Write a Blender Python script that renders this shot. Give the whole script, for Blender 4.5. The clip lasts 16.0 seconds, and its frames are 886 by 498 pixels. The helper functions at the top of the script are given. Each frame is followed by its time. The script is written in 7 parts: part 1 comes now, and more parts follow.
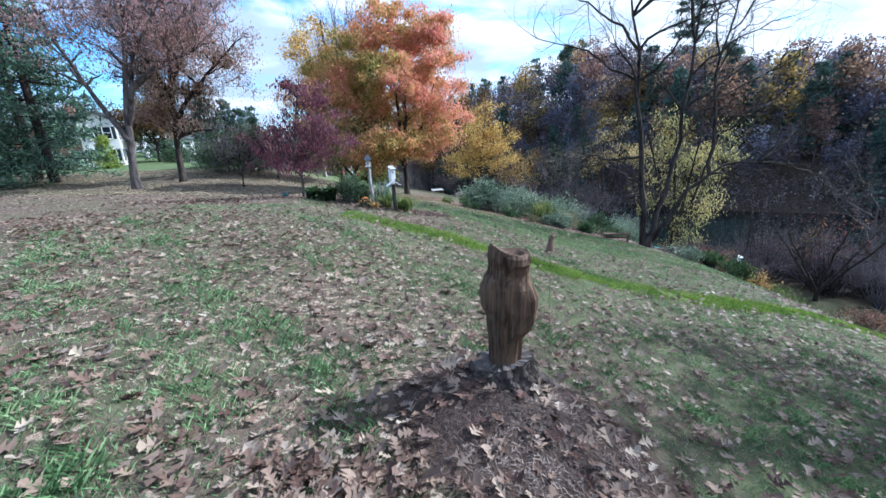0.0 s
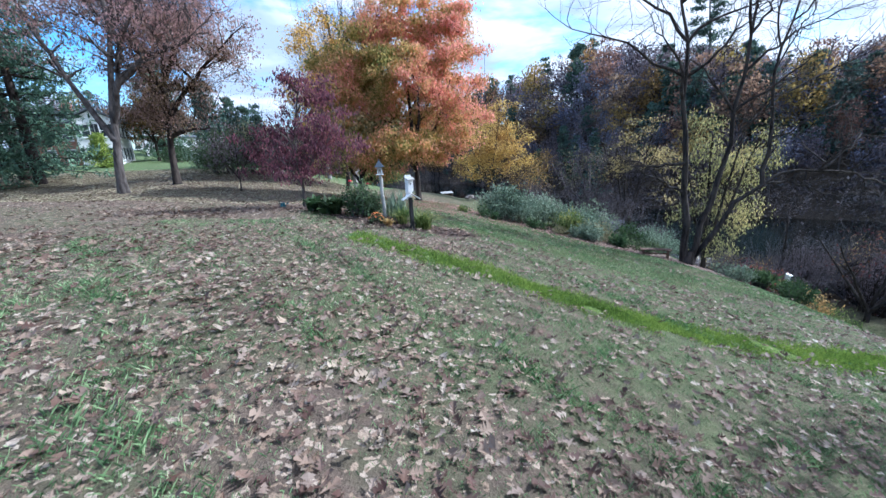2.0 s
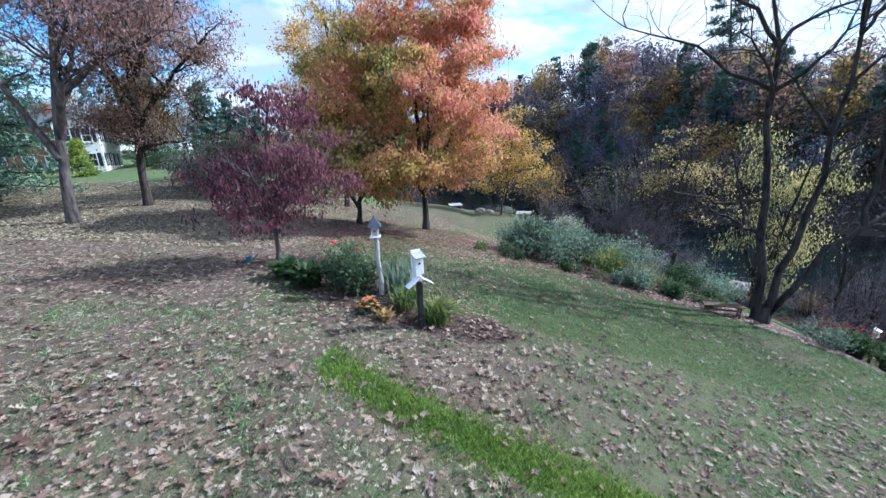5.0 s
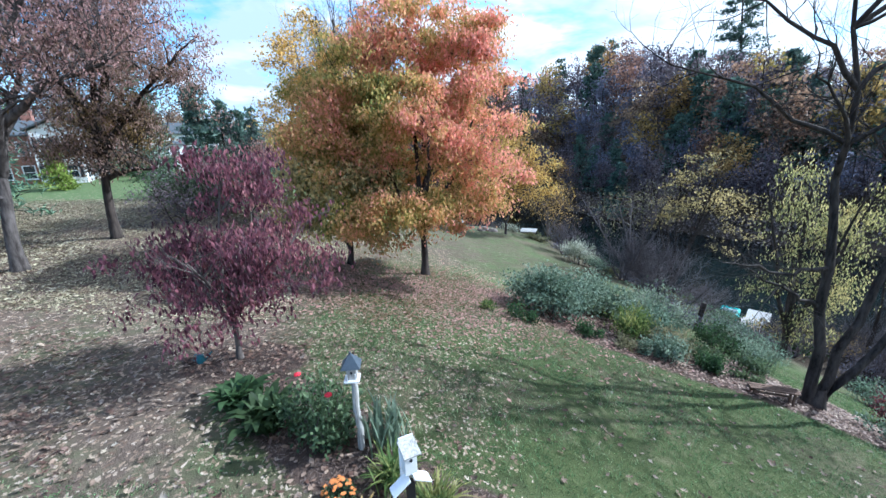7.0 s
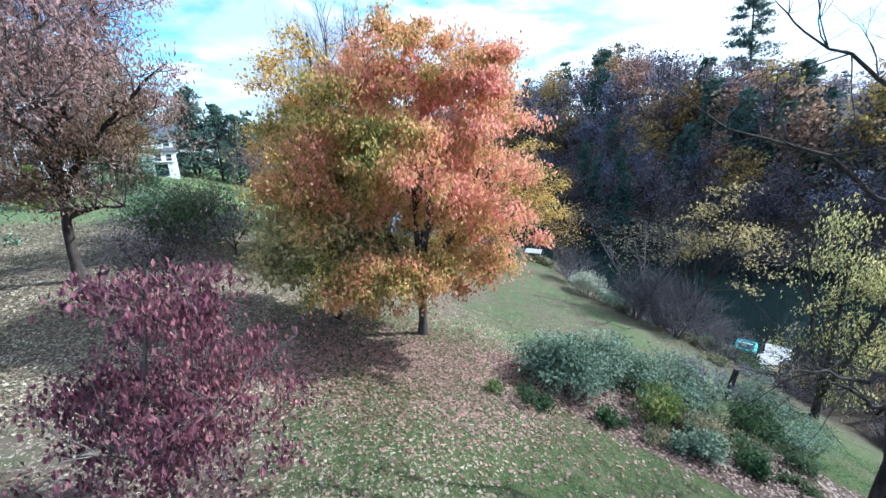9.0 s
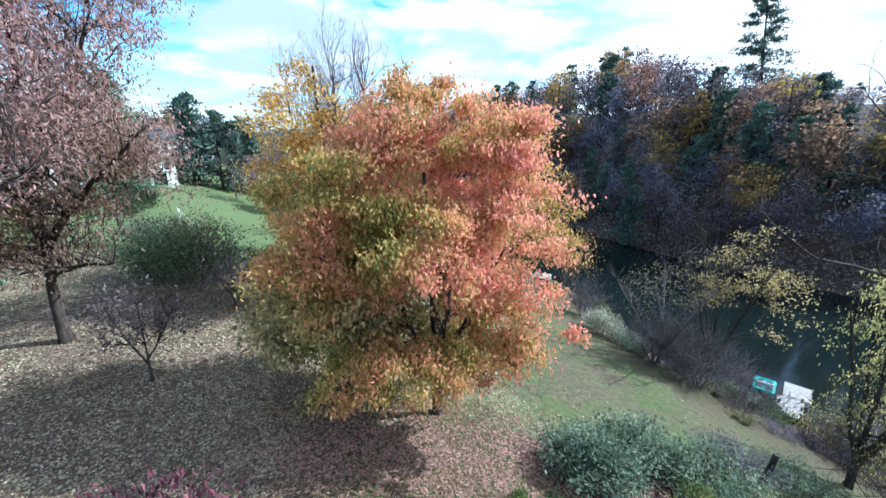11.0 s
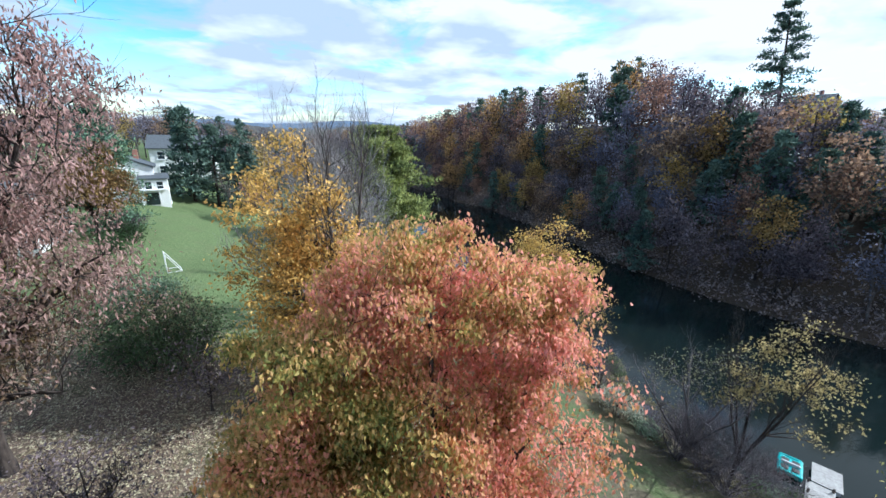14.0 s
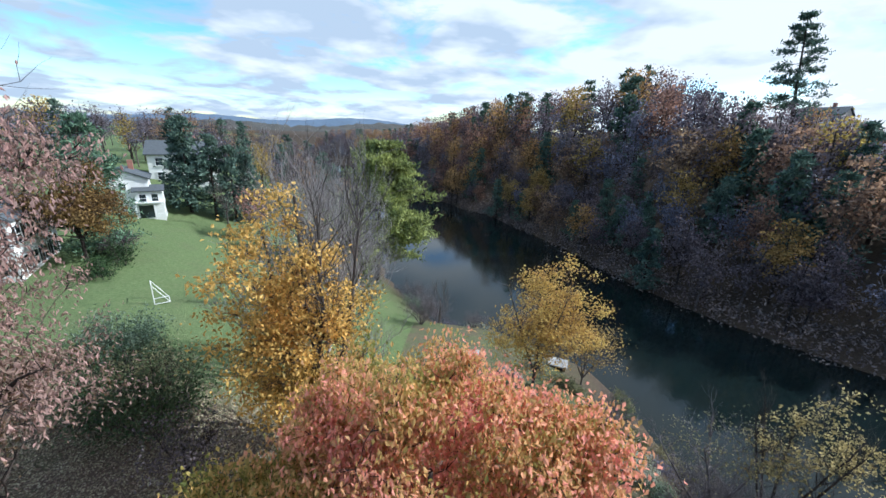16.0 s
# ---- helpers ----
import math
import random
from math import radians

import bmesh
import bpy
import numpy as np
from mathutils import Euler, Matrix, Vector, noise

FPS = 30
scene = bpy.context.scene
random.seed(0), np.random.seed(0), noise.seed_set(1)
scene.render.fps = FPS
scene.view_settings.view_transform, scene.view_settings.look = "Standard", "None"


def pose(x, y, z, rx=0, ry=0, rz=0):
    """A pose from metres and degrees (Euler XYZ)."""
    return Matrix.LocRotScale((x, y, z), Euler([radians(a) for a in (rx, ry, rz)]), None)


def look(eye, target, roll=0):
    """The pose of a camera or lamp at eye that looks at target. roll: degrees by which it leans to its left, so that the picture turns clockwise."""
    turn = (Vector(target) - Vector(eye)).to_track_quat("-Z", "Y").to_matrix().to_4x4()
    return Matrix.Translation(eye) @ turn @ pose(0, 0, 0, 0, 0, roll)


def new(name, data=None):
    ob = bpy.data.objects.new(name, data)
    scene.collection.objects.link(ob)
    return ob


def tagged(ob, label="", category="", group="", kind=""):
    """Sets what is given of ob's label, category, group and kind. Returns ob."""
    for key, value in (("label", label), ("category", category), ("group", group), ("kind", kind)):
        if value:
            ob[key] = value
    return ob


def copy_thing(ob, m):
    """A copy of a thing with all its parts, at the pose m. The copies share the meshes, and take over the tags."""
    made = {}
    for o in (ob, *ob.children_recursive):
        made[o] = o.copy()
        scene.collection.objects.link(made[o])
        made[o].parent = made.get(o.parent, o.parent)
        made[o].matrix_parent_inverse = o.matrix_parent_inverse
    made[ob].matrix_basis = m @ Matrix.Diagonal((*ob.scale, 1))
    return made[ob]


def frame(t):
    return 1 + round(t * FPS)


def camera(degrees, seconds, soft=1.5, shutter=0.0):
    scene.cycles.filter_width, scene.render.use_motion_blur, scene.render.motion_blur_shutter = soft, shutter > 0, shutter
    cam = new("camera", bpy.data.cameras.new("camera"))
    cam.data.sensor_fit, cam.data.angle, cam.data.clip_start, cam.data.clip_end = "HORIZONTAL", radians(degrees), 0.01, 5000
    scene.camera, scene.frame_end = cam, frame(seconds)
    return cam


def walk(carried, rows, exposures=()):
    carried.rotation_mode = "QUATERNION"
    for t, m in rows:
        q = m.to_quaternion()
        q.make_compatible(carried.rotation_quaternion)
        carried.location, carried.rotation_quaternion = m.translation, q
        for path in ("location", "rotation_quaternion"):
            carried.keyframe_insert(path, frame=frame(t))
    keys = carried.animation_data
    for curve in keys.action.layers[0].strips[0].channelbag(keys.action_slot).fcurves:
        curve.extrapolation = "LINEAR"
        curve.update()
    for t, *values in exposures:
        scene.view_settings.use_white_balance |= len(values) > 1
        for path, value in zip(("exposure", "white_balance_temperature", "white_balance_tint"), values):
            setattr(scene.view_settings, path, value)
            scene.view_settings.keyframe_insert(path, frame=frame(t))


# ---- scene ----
cam = camera(100.0, 16.0, 1.5, 0.2)
# seconds, metres x y z, degrees rx ry rz
ROWS = [
    (0.0, 0.000, -0.000, 10.000, 75.40, 3.43, -0.89),
    (0.5, -0.145, 0.384, 10.046, 75.37, 3.33, -0.75),
    (1.0, -0.273, 0.824, 10.092, 75.36, 3.21, -0.60),
    (1.5, -0.386, 1.297, 10.139, 75.36, 3.08, -0.41),
    (2.0, -0.468, 1.794, 10.197, 75.33, 2.99, -0.15),
    (2.5, -0.535, 2.310, 10.260, 75.32, 2.97, 0.03),
    (3.0, -0.581, 2.881, 10.304, 75.33, 3.02, 0.22),
    (3.5, -0.616, 3.423, 10.391, 75.32, 2.97, 0.39),
    (4.0, -0.660, 3.898, 10.577, 75.24, 2.85, 0.50),
    (6.5, -0.766, 6.551, 12.098, 74.95, 1.91, 0.82),
    (7.0, -0.750, 7.077, 12.454, 74.80, 1.74, 0.86),
    (7.5, -0.736, 7.592, 12.820, 74.66, 1.50, 0.87),
    (8.0, -0.731, 8.109, 13.159, 74.61, 1.28, 0.96),
    (8.5, -0.737, 8.629, 13.514, 74.57, 1.14, 1.01),
    (9.0, -0.770, 9.127, 13.907, 74.51, 0.98, 1.08),
    (11.5, -1.441, 11.192, 16.414, 73.68, -0.07, 1.37),
    (12.0, -1.507, 11.677, 16.960, 73.57, -0.32, 1.46),
    (12.5, -1.563, 12.184, 17.514, 73.43, -0.52, 1.56),
    (13.0, -1.602, 12.700, 18.067, 73.28, -0.75, 1.69),
    (13.5, -1.620, 13.216, 18.618, 73.14, -1.02, 1.78),
    (14.0, -1.636, 13.723, 19.157, 73.07, -1.25, 1.96),
    (14.5, -1.662, 14.233, 19.642, 73.03, -1.53, 2.10),
    (15.0, -1.702, 14.738, 20.094, 72.98, -1.76, 2.23),
    (15.5, -1.771, 15.244, 20.519, 72.92, -1.97, 2.39),
    (16.0, -1.840, 15.736, 20.949, 72.89, -2.21, 2.55),
]
walk(cam, [(t, pose(x, y, z, rx, ry, rz)) for t, x, y, z, rx, ry, rz in ROWS],
     ((0.0, 0.95, 5120, 9), (4.0, 0.86, 5060, 10), (7.0, 1.06, 5060, 5), (9.0, 1.20, 5080, 4), (11.5, 1.05, 5220, 4), (12.5, 0.93, 5290, 5), (16.0, 0.62, 5540, 6)))

# ---------------------------------------------------------------- light
SUN_AZ, SUN_EL = 73.0, 37.0        # degrees from +y towards +x, and up
world = bpy.data.worlds.new("sky")
scene.world = world
world.use_nodes = True


def sky_nodes():
    nt = world.node_tree
    nt.nodes.clear()
    N, L = nt.nodes.new, nt.links.new
    out = N("ShaderNodeOutputWorld")
    bg = N("ShaderNodeBackground")
    sky = N("ShaderNodeTexSky")
    sky.sky_type = 'NISHITA'
    sky.sun_disc = False
    sky.sun_elevation, sky.sun_rotation = radians(SUN_EL), radians(SUN_AZ)
    sky.air_density, sky.dust_density, sky.ozone_density = 1.1, 0.6, 2.0
    co = N("ShaderNodeTexCoord")
    sep = N("ShaderNodeSeparateXYZ")
    L(co.outputs["Generated"], sep.inputs[0])
    zz = N("ShaderNodeMath"); zz.operation = 'MAXIMUM'; zz.inputs[1].default_value = 0.0
    L(sep.outputs[2], zz.inputs[0])
    za = N("ShaderNodeMath"); za.operation = 'ADD'; za.inputs[1].default_value = 0.16
    L(zz.outputs[0], za.inputs[0])
    dx = N("ShaderNodeMath"); dx.operation = 'DIVIDE'
    dy = N("ShaderNodeMath"); dy.operation = 'DIVIDE'
    L(sep.outputs[0], dx.inputs[0]); L(za.outputs[0], dx.inputs[1])
    L(sep.outputs[1], dy.inputs[0]); L(za.outputs[0], dy.inputs[1])
    comb = N("ShaderNodeCombineXYZ")
    L(dx.outputs[0], comb.inputs[0]); L(dy.outputs[0], comb.inputs[1])
    n1 = N("ShaderNodeTexNoise")
    n1.inputs["Scale"].default_value, n1.inputs["Detail"].default_value = 1.15, 7.0
    n1.inputs["Roughness"].default_value, n1.inputs["Distortion"].default_value = 0.56, 0.35
    L(comb.outputs[0], n1.inputs["Vector"])
    # the cover thickens towards the sun
    cov = N("ShaderNodeMath"); cov.operation = 'MULTIPLY_ADD'
    cov.inputs[1].default_value, cov.inputs[2].default_value = 0.07, 0.05
    L(sep.outputs[0], cov.inputs[0])
    add = N("ShaderNodeMath"); add.operation = 'ADD'
    L(n1.outputs["Fac"], add.inputs[0]); L(cov.outputs[0], add.inputs[1])
    ramp = N("ShaderNodeValToRGB")
    ramp.color_ramp.elements[0].position, ramp.color_ramp.elements[0].color = 0.435, (0, 0, 0, 1)
    ramp.color_ramp.elements[1].position, ramp.color_ramp.elements[1].color = 0.545, (1, 1, 1, 1)
    L(add.outputs[0], ramp.inputs[0])
    # the undersides of thick clouds are grey
    n2 = N("ShaderNodeTexNoise")
    n2.inputs["Scale"].default_value, n2.inputs["Detail"].default_value = 1.9, 4.0
    sh = N("ShaderNodeVectorMath"); sh.operation = 'ADD'; sh.inputs[1].default_value = (3.1, 7.7, 0)
    L(comb.outputs[0], sh.inputs[0]); L(sh.outputs[0], n2.inputs["Vector"])
    cl = N("ShaderNodeValToRGB")
    cl.color_ramp.elements[0].position, cl.color_ramp.elements[0].color = 0.38, (2.6, 2.95, 3.4, 1)
    cl.color_ramp.elements[1].position, cl.color_ramp.elements[1].color = 0.58, (4.4, 4.45, 4.5, 1)
    # and brighter towards the sun
    lit = N("ShaderNodeMath"); lit.operation = 'MULTIPLY_ADD'; lit.inputs[1].default_value = 0.22
    L(sep.outputs[0], lit.inputs[0]); L(n2.outputs["Fac"], lit.inputs[2])
    L(lit.outputs[0], cl.inputs[0])
    mix = N("ShaderNodeMix"); mix.data_type = 'RGBA'
    L(ramp.outputs[0], mix.inputs["Factor"])
    blue = N("ShaderNodeHueSaturation")
    blue.inputs["Saturation"].default_value, blue.inputs["Value"].default_value = 1.4, 1.08
    L(sky.outputs[0], blue.inputs["Color"])
    L(blue.outputs[0], mix.inputs["A"]); L(cl.outputs[0], mix.inputs["B"])
    bg.inputs["Strength"].default_value = 0.15
    L(mix.outputs["Result"], bg.inputs["Color"])
    L(bg.outputs[0], out.inputs["Surface"])


sky_nodes()
sun_data = bpy.data.lights.new("sun", 'SUN')
sun_data.energy, sun_data.angle, sun_data.color = 4.5, radians(0.6), (1.0, 0.95, 0.87)
sun = new("sun", sun_data)
sun_way = Vector((math.sin(radians(SUN_AZ)) * math.cos(radians(SUN_EL)),
                  math.cos(radians(SUN_AZ)) * math.cos(radians(SUN_EL)), math.sin(radians(SUN_EL))))
sun.matrix_world = look(sun_way * 200, (0, 0, 0))

# ---------------------------------------------------------------- materials


class Mat:
    """A small builder for node materials."""

    def __init__(self, name):
        self.m = bpy.data.materials.new(name)
        self.m.use_nodes = True
        self.t = self.m.node_tree
        self.t.nodes.clear()
        self.out = self.t.nodes.new("ShaderNodeOutputMaterial")

    def n(self, kind, **values):
        node = self.t.nodes.new(kind)
        for key, value in values.items():
            node.inputs[key.replace("_", " ")].default_value = value
        return node

    def l(self, a, b):
        self.t.links.new(a, b)

    def ramp(self, fac, stops, ease='LINEAR'):
        r = self.t.nodes.new("ShaderNodeValToRGB")
        r.color_ramp.interpolation = ease
        while len(r.color_ramp.elements) < len(stops):
            r.color_ramp.elements.new(0.5)
        for e, (p, c) in zip(r.color_ramp.elements, stops):
            e.position, e.color = p, (*c, 1) if len(c) == 3 else c
        self.l(fac, r.inputs[0])
        return r.outputs[0]

    def noise(self, vec, scale, detail=4.0, rough=0.55):
        k = self.n("ShaderNodeTexNoise", Scale=scale, Detail=detail, Roughness=rough)
        if vec is not None:
            self.l(vec, k.inputs["Vector"])
        return k.outputs["Fac"]

    def pos(self):
        return self.n("ShaderNodeNewGeometry").outputs["Position"]

    def obj(self):
        return self.n("ShaderNodeTexCoord").outputs["Object"]

    def math(self, op, a, b=None, c=None):
        k = self.t.nodes.new("ShaderNodeMath")
        k.operation = op
        for i, v in enumerate((a, b, c)):
            if v is None:
                continue
            if isinstance(v, (int, float)):
                k.inputs[i].default_value = v
            else:
                self.l(v, k.inputs[i])
        return k.outputs[0]

    def mix(self, fac, a, b, blend='MIX'):
        k = self.t.nodes.new("ShaderNodeMix")
        k.data_type, k.blend_type = 'RGBA', blend
        for sock, v in (("Factor", fac), ("A", a), ("B", b)):
            s = k.inputs[sock]
            if isinstance(v, (int, float)):
                s.default_value = v
            elif isinstance(v, tuple):
                s.default_value = (*v, 1)
            else:
                self.l(v, s)
        return k.outputs["Result"]

    def attr(self, name):
        k = self.t.nodes.new("ShaderNodeAttribute")
        k.attribute_name = name
        return k.outputs["Fac"]

    def bump(self, height, strength=0.4, dist=0.02):
        b = self.n("ShaderNodeBump", Strength=strength, Distance=dist)
        self.l(height, b.inputs["Height"])
        return b.outputs["Normal"]

    def surface(self, color, rough=0.8, normal=None, metallic=0.0, spec=0.3):
        p = self.n("ShaderNodeBsdfPrincipled")
        p.inputs["Metallic"].default_value = metallic
        p.inputs["Specular IOR Level"].default_value = spec
        for sock, v in (("Base Color", color), ("Roughness", rough)):
            if isinstance(v, (int, float)):
                p.inputs[sock].default_value = v
            elif isinstance(v, tuple):
                p.inputs[sock].default_value = (*v, 1)
            else:
                self.l(v, p.inputs[sock])
        if normal is not None:
            self.l(normal, p.inputs["Normal"])
        self.l(p.outputs[0], self.out.inputs[0])
        return self.m


def leaf_mat(name, stops, zone=0.35, turn=None, thin=0.45, amp=1.5):
    """Foliage: a colour for each leaf, with broad zones of another mix through the crown."""
    k = Mat(name)
    g = k.n("ShaderNodeNewGeometry")
    r = k.math('MULTIPLY_ADD', g.outputs["Random Per Island"], 0.55, 0.0)
    z = k.math('MULTIPLY_ADD', k.noise(g.outputs["Position"], zone, 3.0), amp, 0.25 - 0.5 * amp)
    f = k.math('ADD', r, z)
    if turn:
        # the sides that colour first: a lean of the mix along x, y and z of the tree
        dot = k.n("ShaderNodeVectorMath")
        dot.operation = 'DOT_PRODUCT'
        dot.inputs[1].default_value = turn[:3]
        k.l(k.obj(), dot.inputs[0])
        f = k.math('ADD', f, k.math('ADD', dot.outputs["Value"], turn[3] + 0.25))
    col = k.ramp(f, stops)
    oi = k.n("ShaderNodeObjectInfo")
    hs = k.n("ShaderNodeHueSaturation")
    k.l(k.math('MULTIPLY_ADD', oi.outputs["Random"], 0.04, 0.48), hs.inputs["Hue"])
    k.l(k.math('MULTIPLY_ADD', g.outputs["Random Per Island"], 0.5, 0.75), hs.inputs["Value"])
    k.l(col, hs.inputs["Color"])
    d = k.n("ShaderNodeBsdfPrincipled", Roughness=0.6)
    d.inputs["Specular IOR Level"].default_value = 0.25
    k.l(hs.outputs[0], d.inputs["Base Color"])
    tr = k.n("ShaderNodeBsdfTranslucent")
    k.l(hs.outputs[0], tr.inputs["Color"])
    mx = k.n("ShaderNodeMixShader")
    mx.inputs[0].default_value = thin
    k.l(d.outputs[0], mx.inputs[1]); k.l(tr.outputs[0], mx.inputs[2])
    k.l(mx.outputs[0], k.out.inputs[0])
    return k.m


def bark_mat(name, dark, light, scale=9.0):
    k = Mat(name)
    p = k.pos()
    mp = k.n("ShaderNodeMapping", Scale=(1, 1, 0.22))
    k.l(p, mp.inputs[0])
    f = k.noise(mp.outputs[0], scale, 6.0, 0.65)
    big = k.noise(p, 1.4, 3.0)
    c = k.ramp(k.math('ADD', f, k.math('MULTIPLY_ADD', big, 0.5, -0.25)), [(0.34, dark), (0.66, light)])
    return k.surface(c, 0.9, k.bump(f, 0.7, 0.03), spec=0.15)


def plain_mat(name, color, rough=0.6, vary=0.15, scale=6.0, bump=0.15, metallic=0.0, spec=0.3):
    k = Mat(name)
    p = k.pos()
    f = k.noise(p, scale, 6.0, 0.6)
    g = k.noise(p, scale * 9, 3.0, 0.6)
    dark = tuple(c * (1 - vary) for c in color)
    lite = tuple(min(1.0, c * (1 + vary)) for c in color)
    c = k.ramp(k.math('MULTIPLY_ADD', g, 0.4, k.math('MULTIPLY', f, 0.6)), [(0.35, dark), (0.65, lite)])
    return k.surface(c, rough, k.bump(g, bump, 0.01), metallic, spec)


def wood_mat(name, dark, light, rough=0.8):
    k = Mat(name)
    mp = k.n("ShaderNodeMapping", Scale=(1, 1, 0.08))
    k.l(k.obj(), mp.inputs[0])
    f = k.noise(mp.outputs[0], 38.0, 5.0, 0.6)
    g = k.noise(k.obj(), 4.0, 4.0)
    c = k.ramp(k.math('ADD', f, k.math('MULTIPLY_ADD', g, 0.6, -0.3)), [(0.3, dark), (0.7, light)])
    return k.surface(c, rough, k.bump(f, 0.5, 0.01), spec=0.2)


def ground_mat():
    k = Mat("lawn")
    p = k.pos()
    f1, f2 = k.noise(p, 0.5, 4.0), k.noise(p, 5.0, 6.0, 0.65)
    fine = k.noise(p, 45.0, 4.0, 0.7)
    green = k.ramp(k.math('MULTIPLY_ADD', f2, 0.6, k.math('MULTIPLY', fine, 0.4)),
                   [(0.3, (0.036, 0.056, 0.022)), (0.55, (0.088, 0.125, 0.048)), (0.75, (0.17, 0.18, 0.10))])
    dry = k.ramp(k.math('MULTIPLY_ADD', f2, 0.5, k.math('MULTIPLY', fine, 0.5)),
                 [(0.3, (0.058, 0.043, 0.034)), (0.6, (0.150, 0.112, 0.086)), (0.8, (0.265, 0.208, 0.165))])
    thatch = k.ramp(k.math('MULTIPLY_ADD', f1, 0.55, k.math('MULTIPLY', k.noise(p, 2.6, 4.0, 0.6), 0.45)), [(0.38, (0.15, 0.15, 0.15)), (0.60, (0.8, 0.8, 0.8))])
    thatch = k.math('MULTIPLY_ADD', k.attr("litter"), 0.35, thatch)
    lush = k.ramp(k.math('ADD', k.attr("lush"), k.math('MULTIPLY_ADD', f2, 0.5, -0.25)), [(0.3, (0, 0, 0)), (0.7, (1, 1, 1))])
    fresh = k.ramp(k.math('MULTIPLY_ADD', f2, 0.6, k.math('MULTIPLY', fine, 0.4)),
                   [(0.3, (0.024, 0.032, 0.013)), (0.52, (0.062, 0.078, 0.030)), (0.75, (0.130, 0.134, 0.064))])
    worn = k.ramp(k.math('MULTIPLY_ADD', f1, 0.6, k.math('MULTIPLY', f2, 0.4)), [(0.48, (0, 0, 0)), (0.66, (0.55, 0.55, 0.55))])
    fresh = k.mix(worn, fresh, dry)
    mown = k.ramp(k.math('MULTIPLY_ADD', f2, 0.6, k.math('MULTIPLY', fine, 0.4)),
                  [(0.3, (0.060, 0.086, 0.036)), (0.52, (0.115, 0.156, 0.066)), (0.75, (0.185, 0.212, 0.105))])
    fresh = k.mix(k.attr("mown"), fresh, k.mix(k.math('MULTIPLY', worn, 0.4), mown, dry))
    c = k.mix(lush, k.mix(thatch, green, dry), fresh)
    # leaves too fine to tell apart, in patches
    jig = k.n("ShaderNodeTexNoise", Scale=11.0, Detail=3.0)
    k.l(p, jig.inputs["Vector"])
    va = k.n("ShaderNodeVectorMath")
    va.operation = 'MULTIPLY_ADD'
    va.inputs[1].default_value = (0.22, 0.22, 0.22)
    k.l(jig.outputs["Color"], va.inputs[0]); k.l(p, va.inputs[2])
    v = k.n("ShaderNodeTexVoronoi", Scale=12.0, Randomness=1.0)
    k.l(va.outputs[0], v.inputs["Vector"])
    litter_col = k.ramp(v.outputs["Color"], [(0.1, (0.13, 0.085, 0.06)), (0.5, (0.31, 0.225, 0.16)), (0.9, (0.48, 0.39, 0.31))])
    spot = k.math('LESS_THAN', v.outputs["Distance"], 0.36)
    patch = k.math('GREATER_THAN', k.math('ADD', k.attr("litter"), k.math('MULTIPLY_ADD', f2, 0.9, -0.45)), 0.5)
    c = k.mix(k.math('MULTIPLY', k.math('MULTIPLY', spot, patch), 0.9), c, litter_col)
    strip_col = k.ramp(fine, [(0.3, (0.060, 0.092, 0.020)), (0.7, (0.150, 0.205, 0.050))])
    c = k.mix(k.ramp(k.math('ADD', k.attr("strip"), k.math('MULTIPLY_ADD', f2, 0.5, -0.25)), [(0.4, (0, 0, 0)), (0.6, (1, 1, 1))]), c, strip_col)
    mulch_col = k.ramp(k.math('MULTIPLY_ADD', fine, 0.6, k.math('MULTIPLY', f2, 0.4)),
                       [(0.3, (0.028, 0.019, 0.015)), (0.6, (0.100, 0.070, 0.056)), (0.8, (0.21, 0.160, 0.135))])
    c = k.mix(k.ramp(k.math('ADD', k.attr("mulch"), k.math('MULTIPLY_ADD', f2, 0.6, -0.3)), [(0.42, (0, 0, 0)), (0.58, (1, 1, 1))]), c, mulch_col)
    wood_col = k.ramp(k.math('MULTIPLY_ADD', f2, 0.6, k.math('MULTIPLY', fine, 0.4)),
                      [(0.3, (0.026, 0.020, 0.015)), (0.6, (0.090, 0.068, 0.050)), (0.8, (0.15, 0.115, 0.085))])
    c = k.mix(k.attr("woods"), c, wood_col)
    h = k.math('MULTIPLY_ADD', fine, 0.5, f2)
    return k.surface(c, 0.95, k.bump(h, 0.8, 0.06), spec=0.1)


def water_mat():
    k = Mat("lake_water")
    p = k.pos()
    mp = k.n("ShaderNodeMapping", Scale=(1.0, 0.55, 1))
    k.l(p, mp.inputs[0])
    w = k.noise(mp.outputs[0], 3.2, 3.0, 0.6)
    w2 = k.noise(mp.outputs[0], 0.35, 2.0)
    h = k.math('MULTIPLY', w, k.math('MULTIPLY_ADD', w2, 1.2, 0.1))
    return k.surface((0.006, 0.011, 0.011), 0.05, k.bump(h, 0.16, 0.05), spec=0.26)


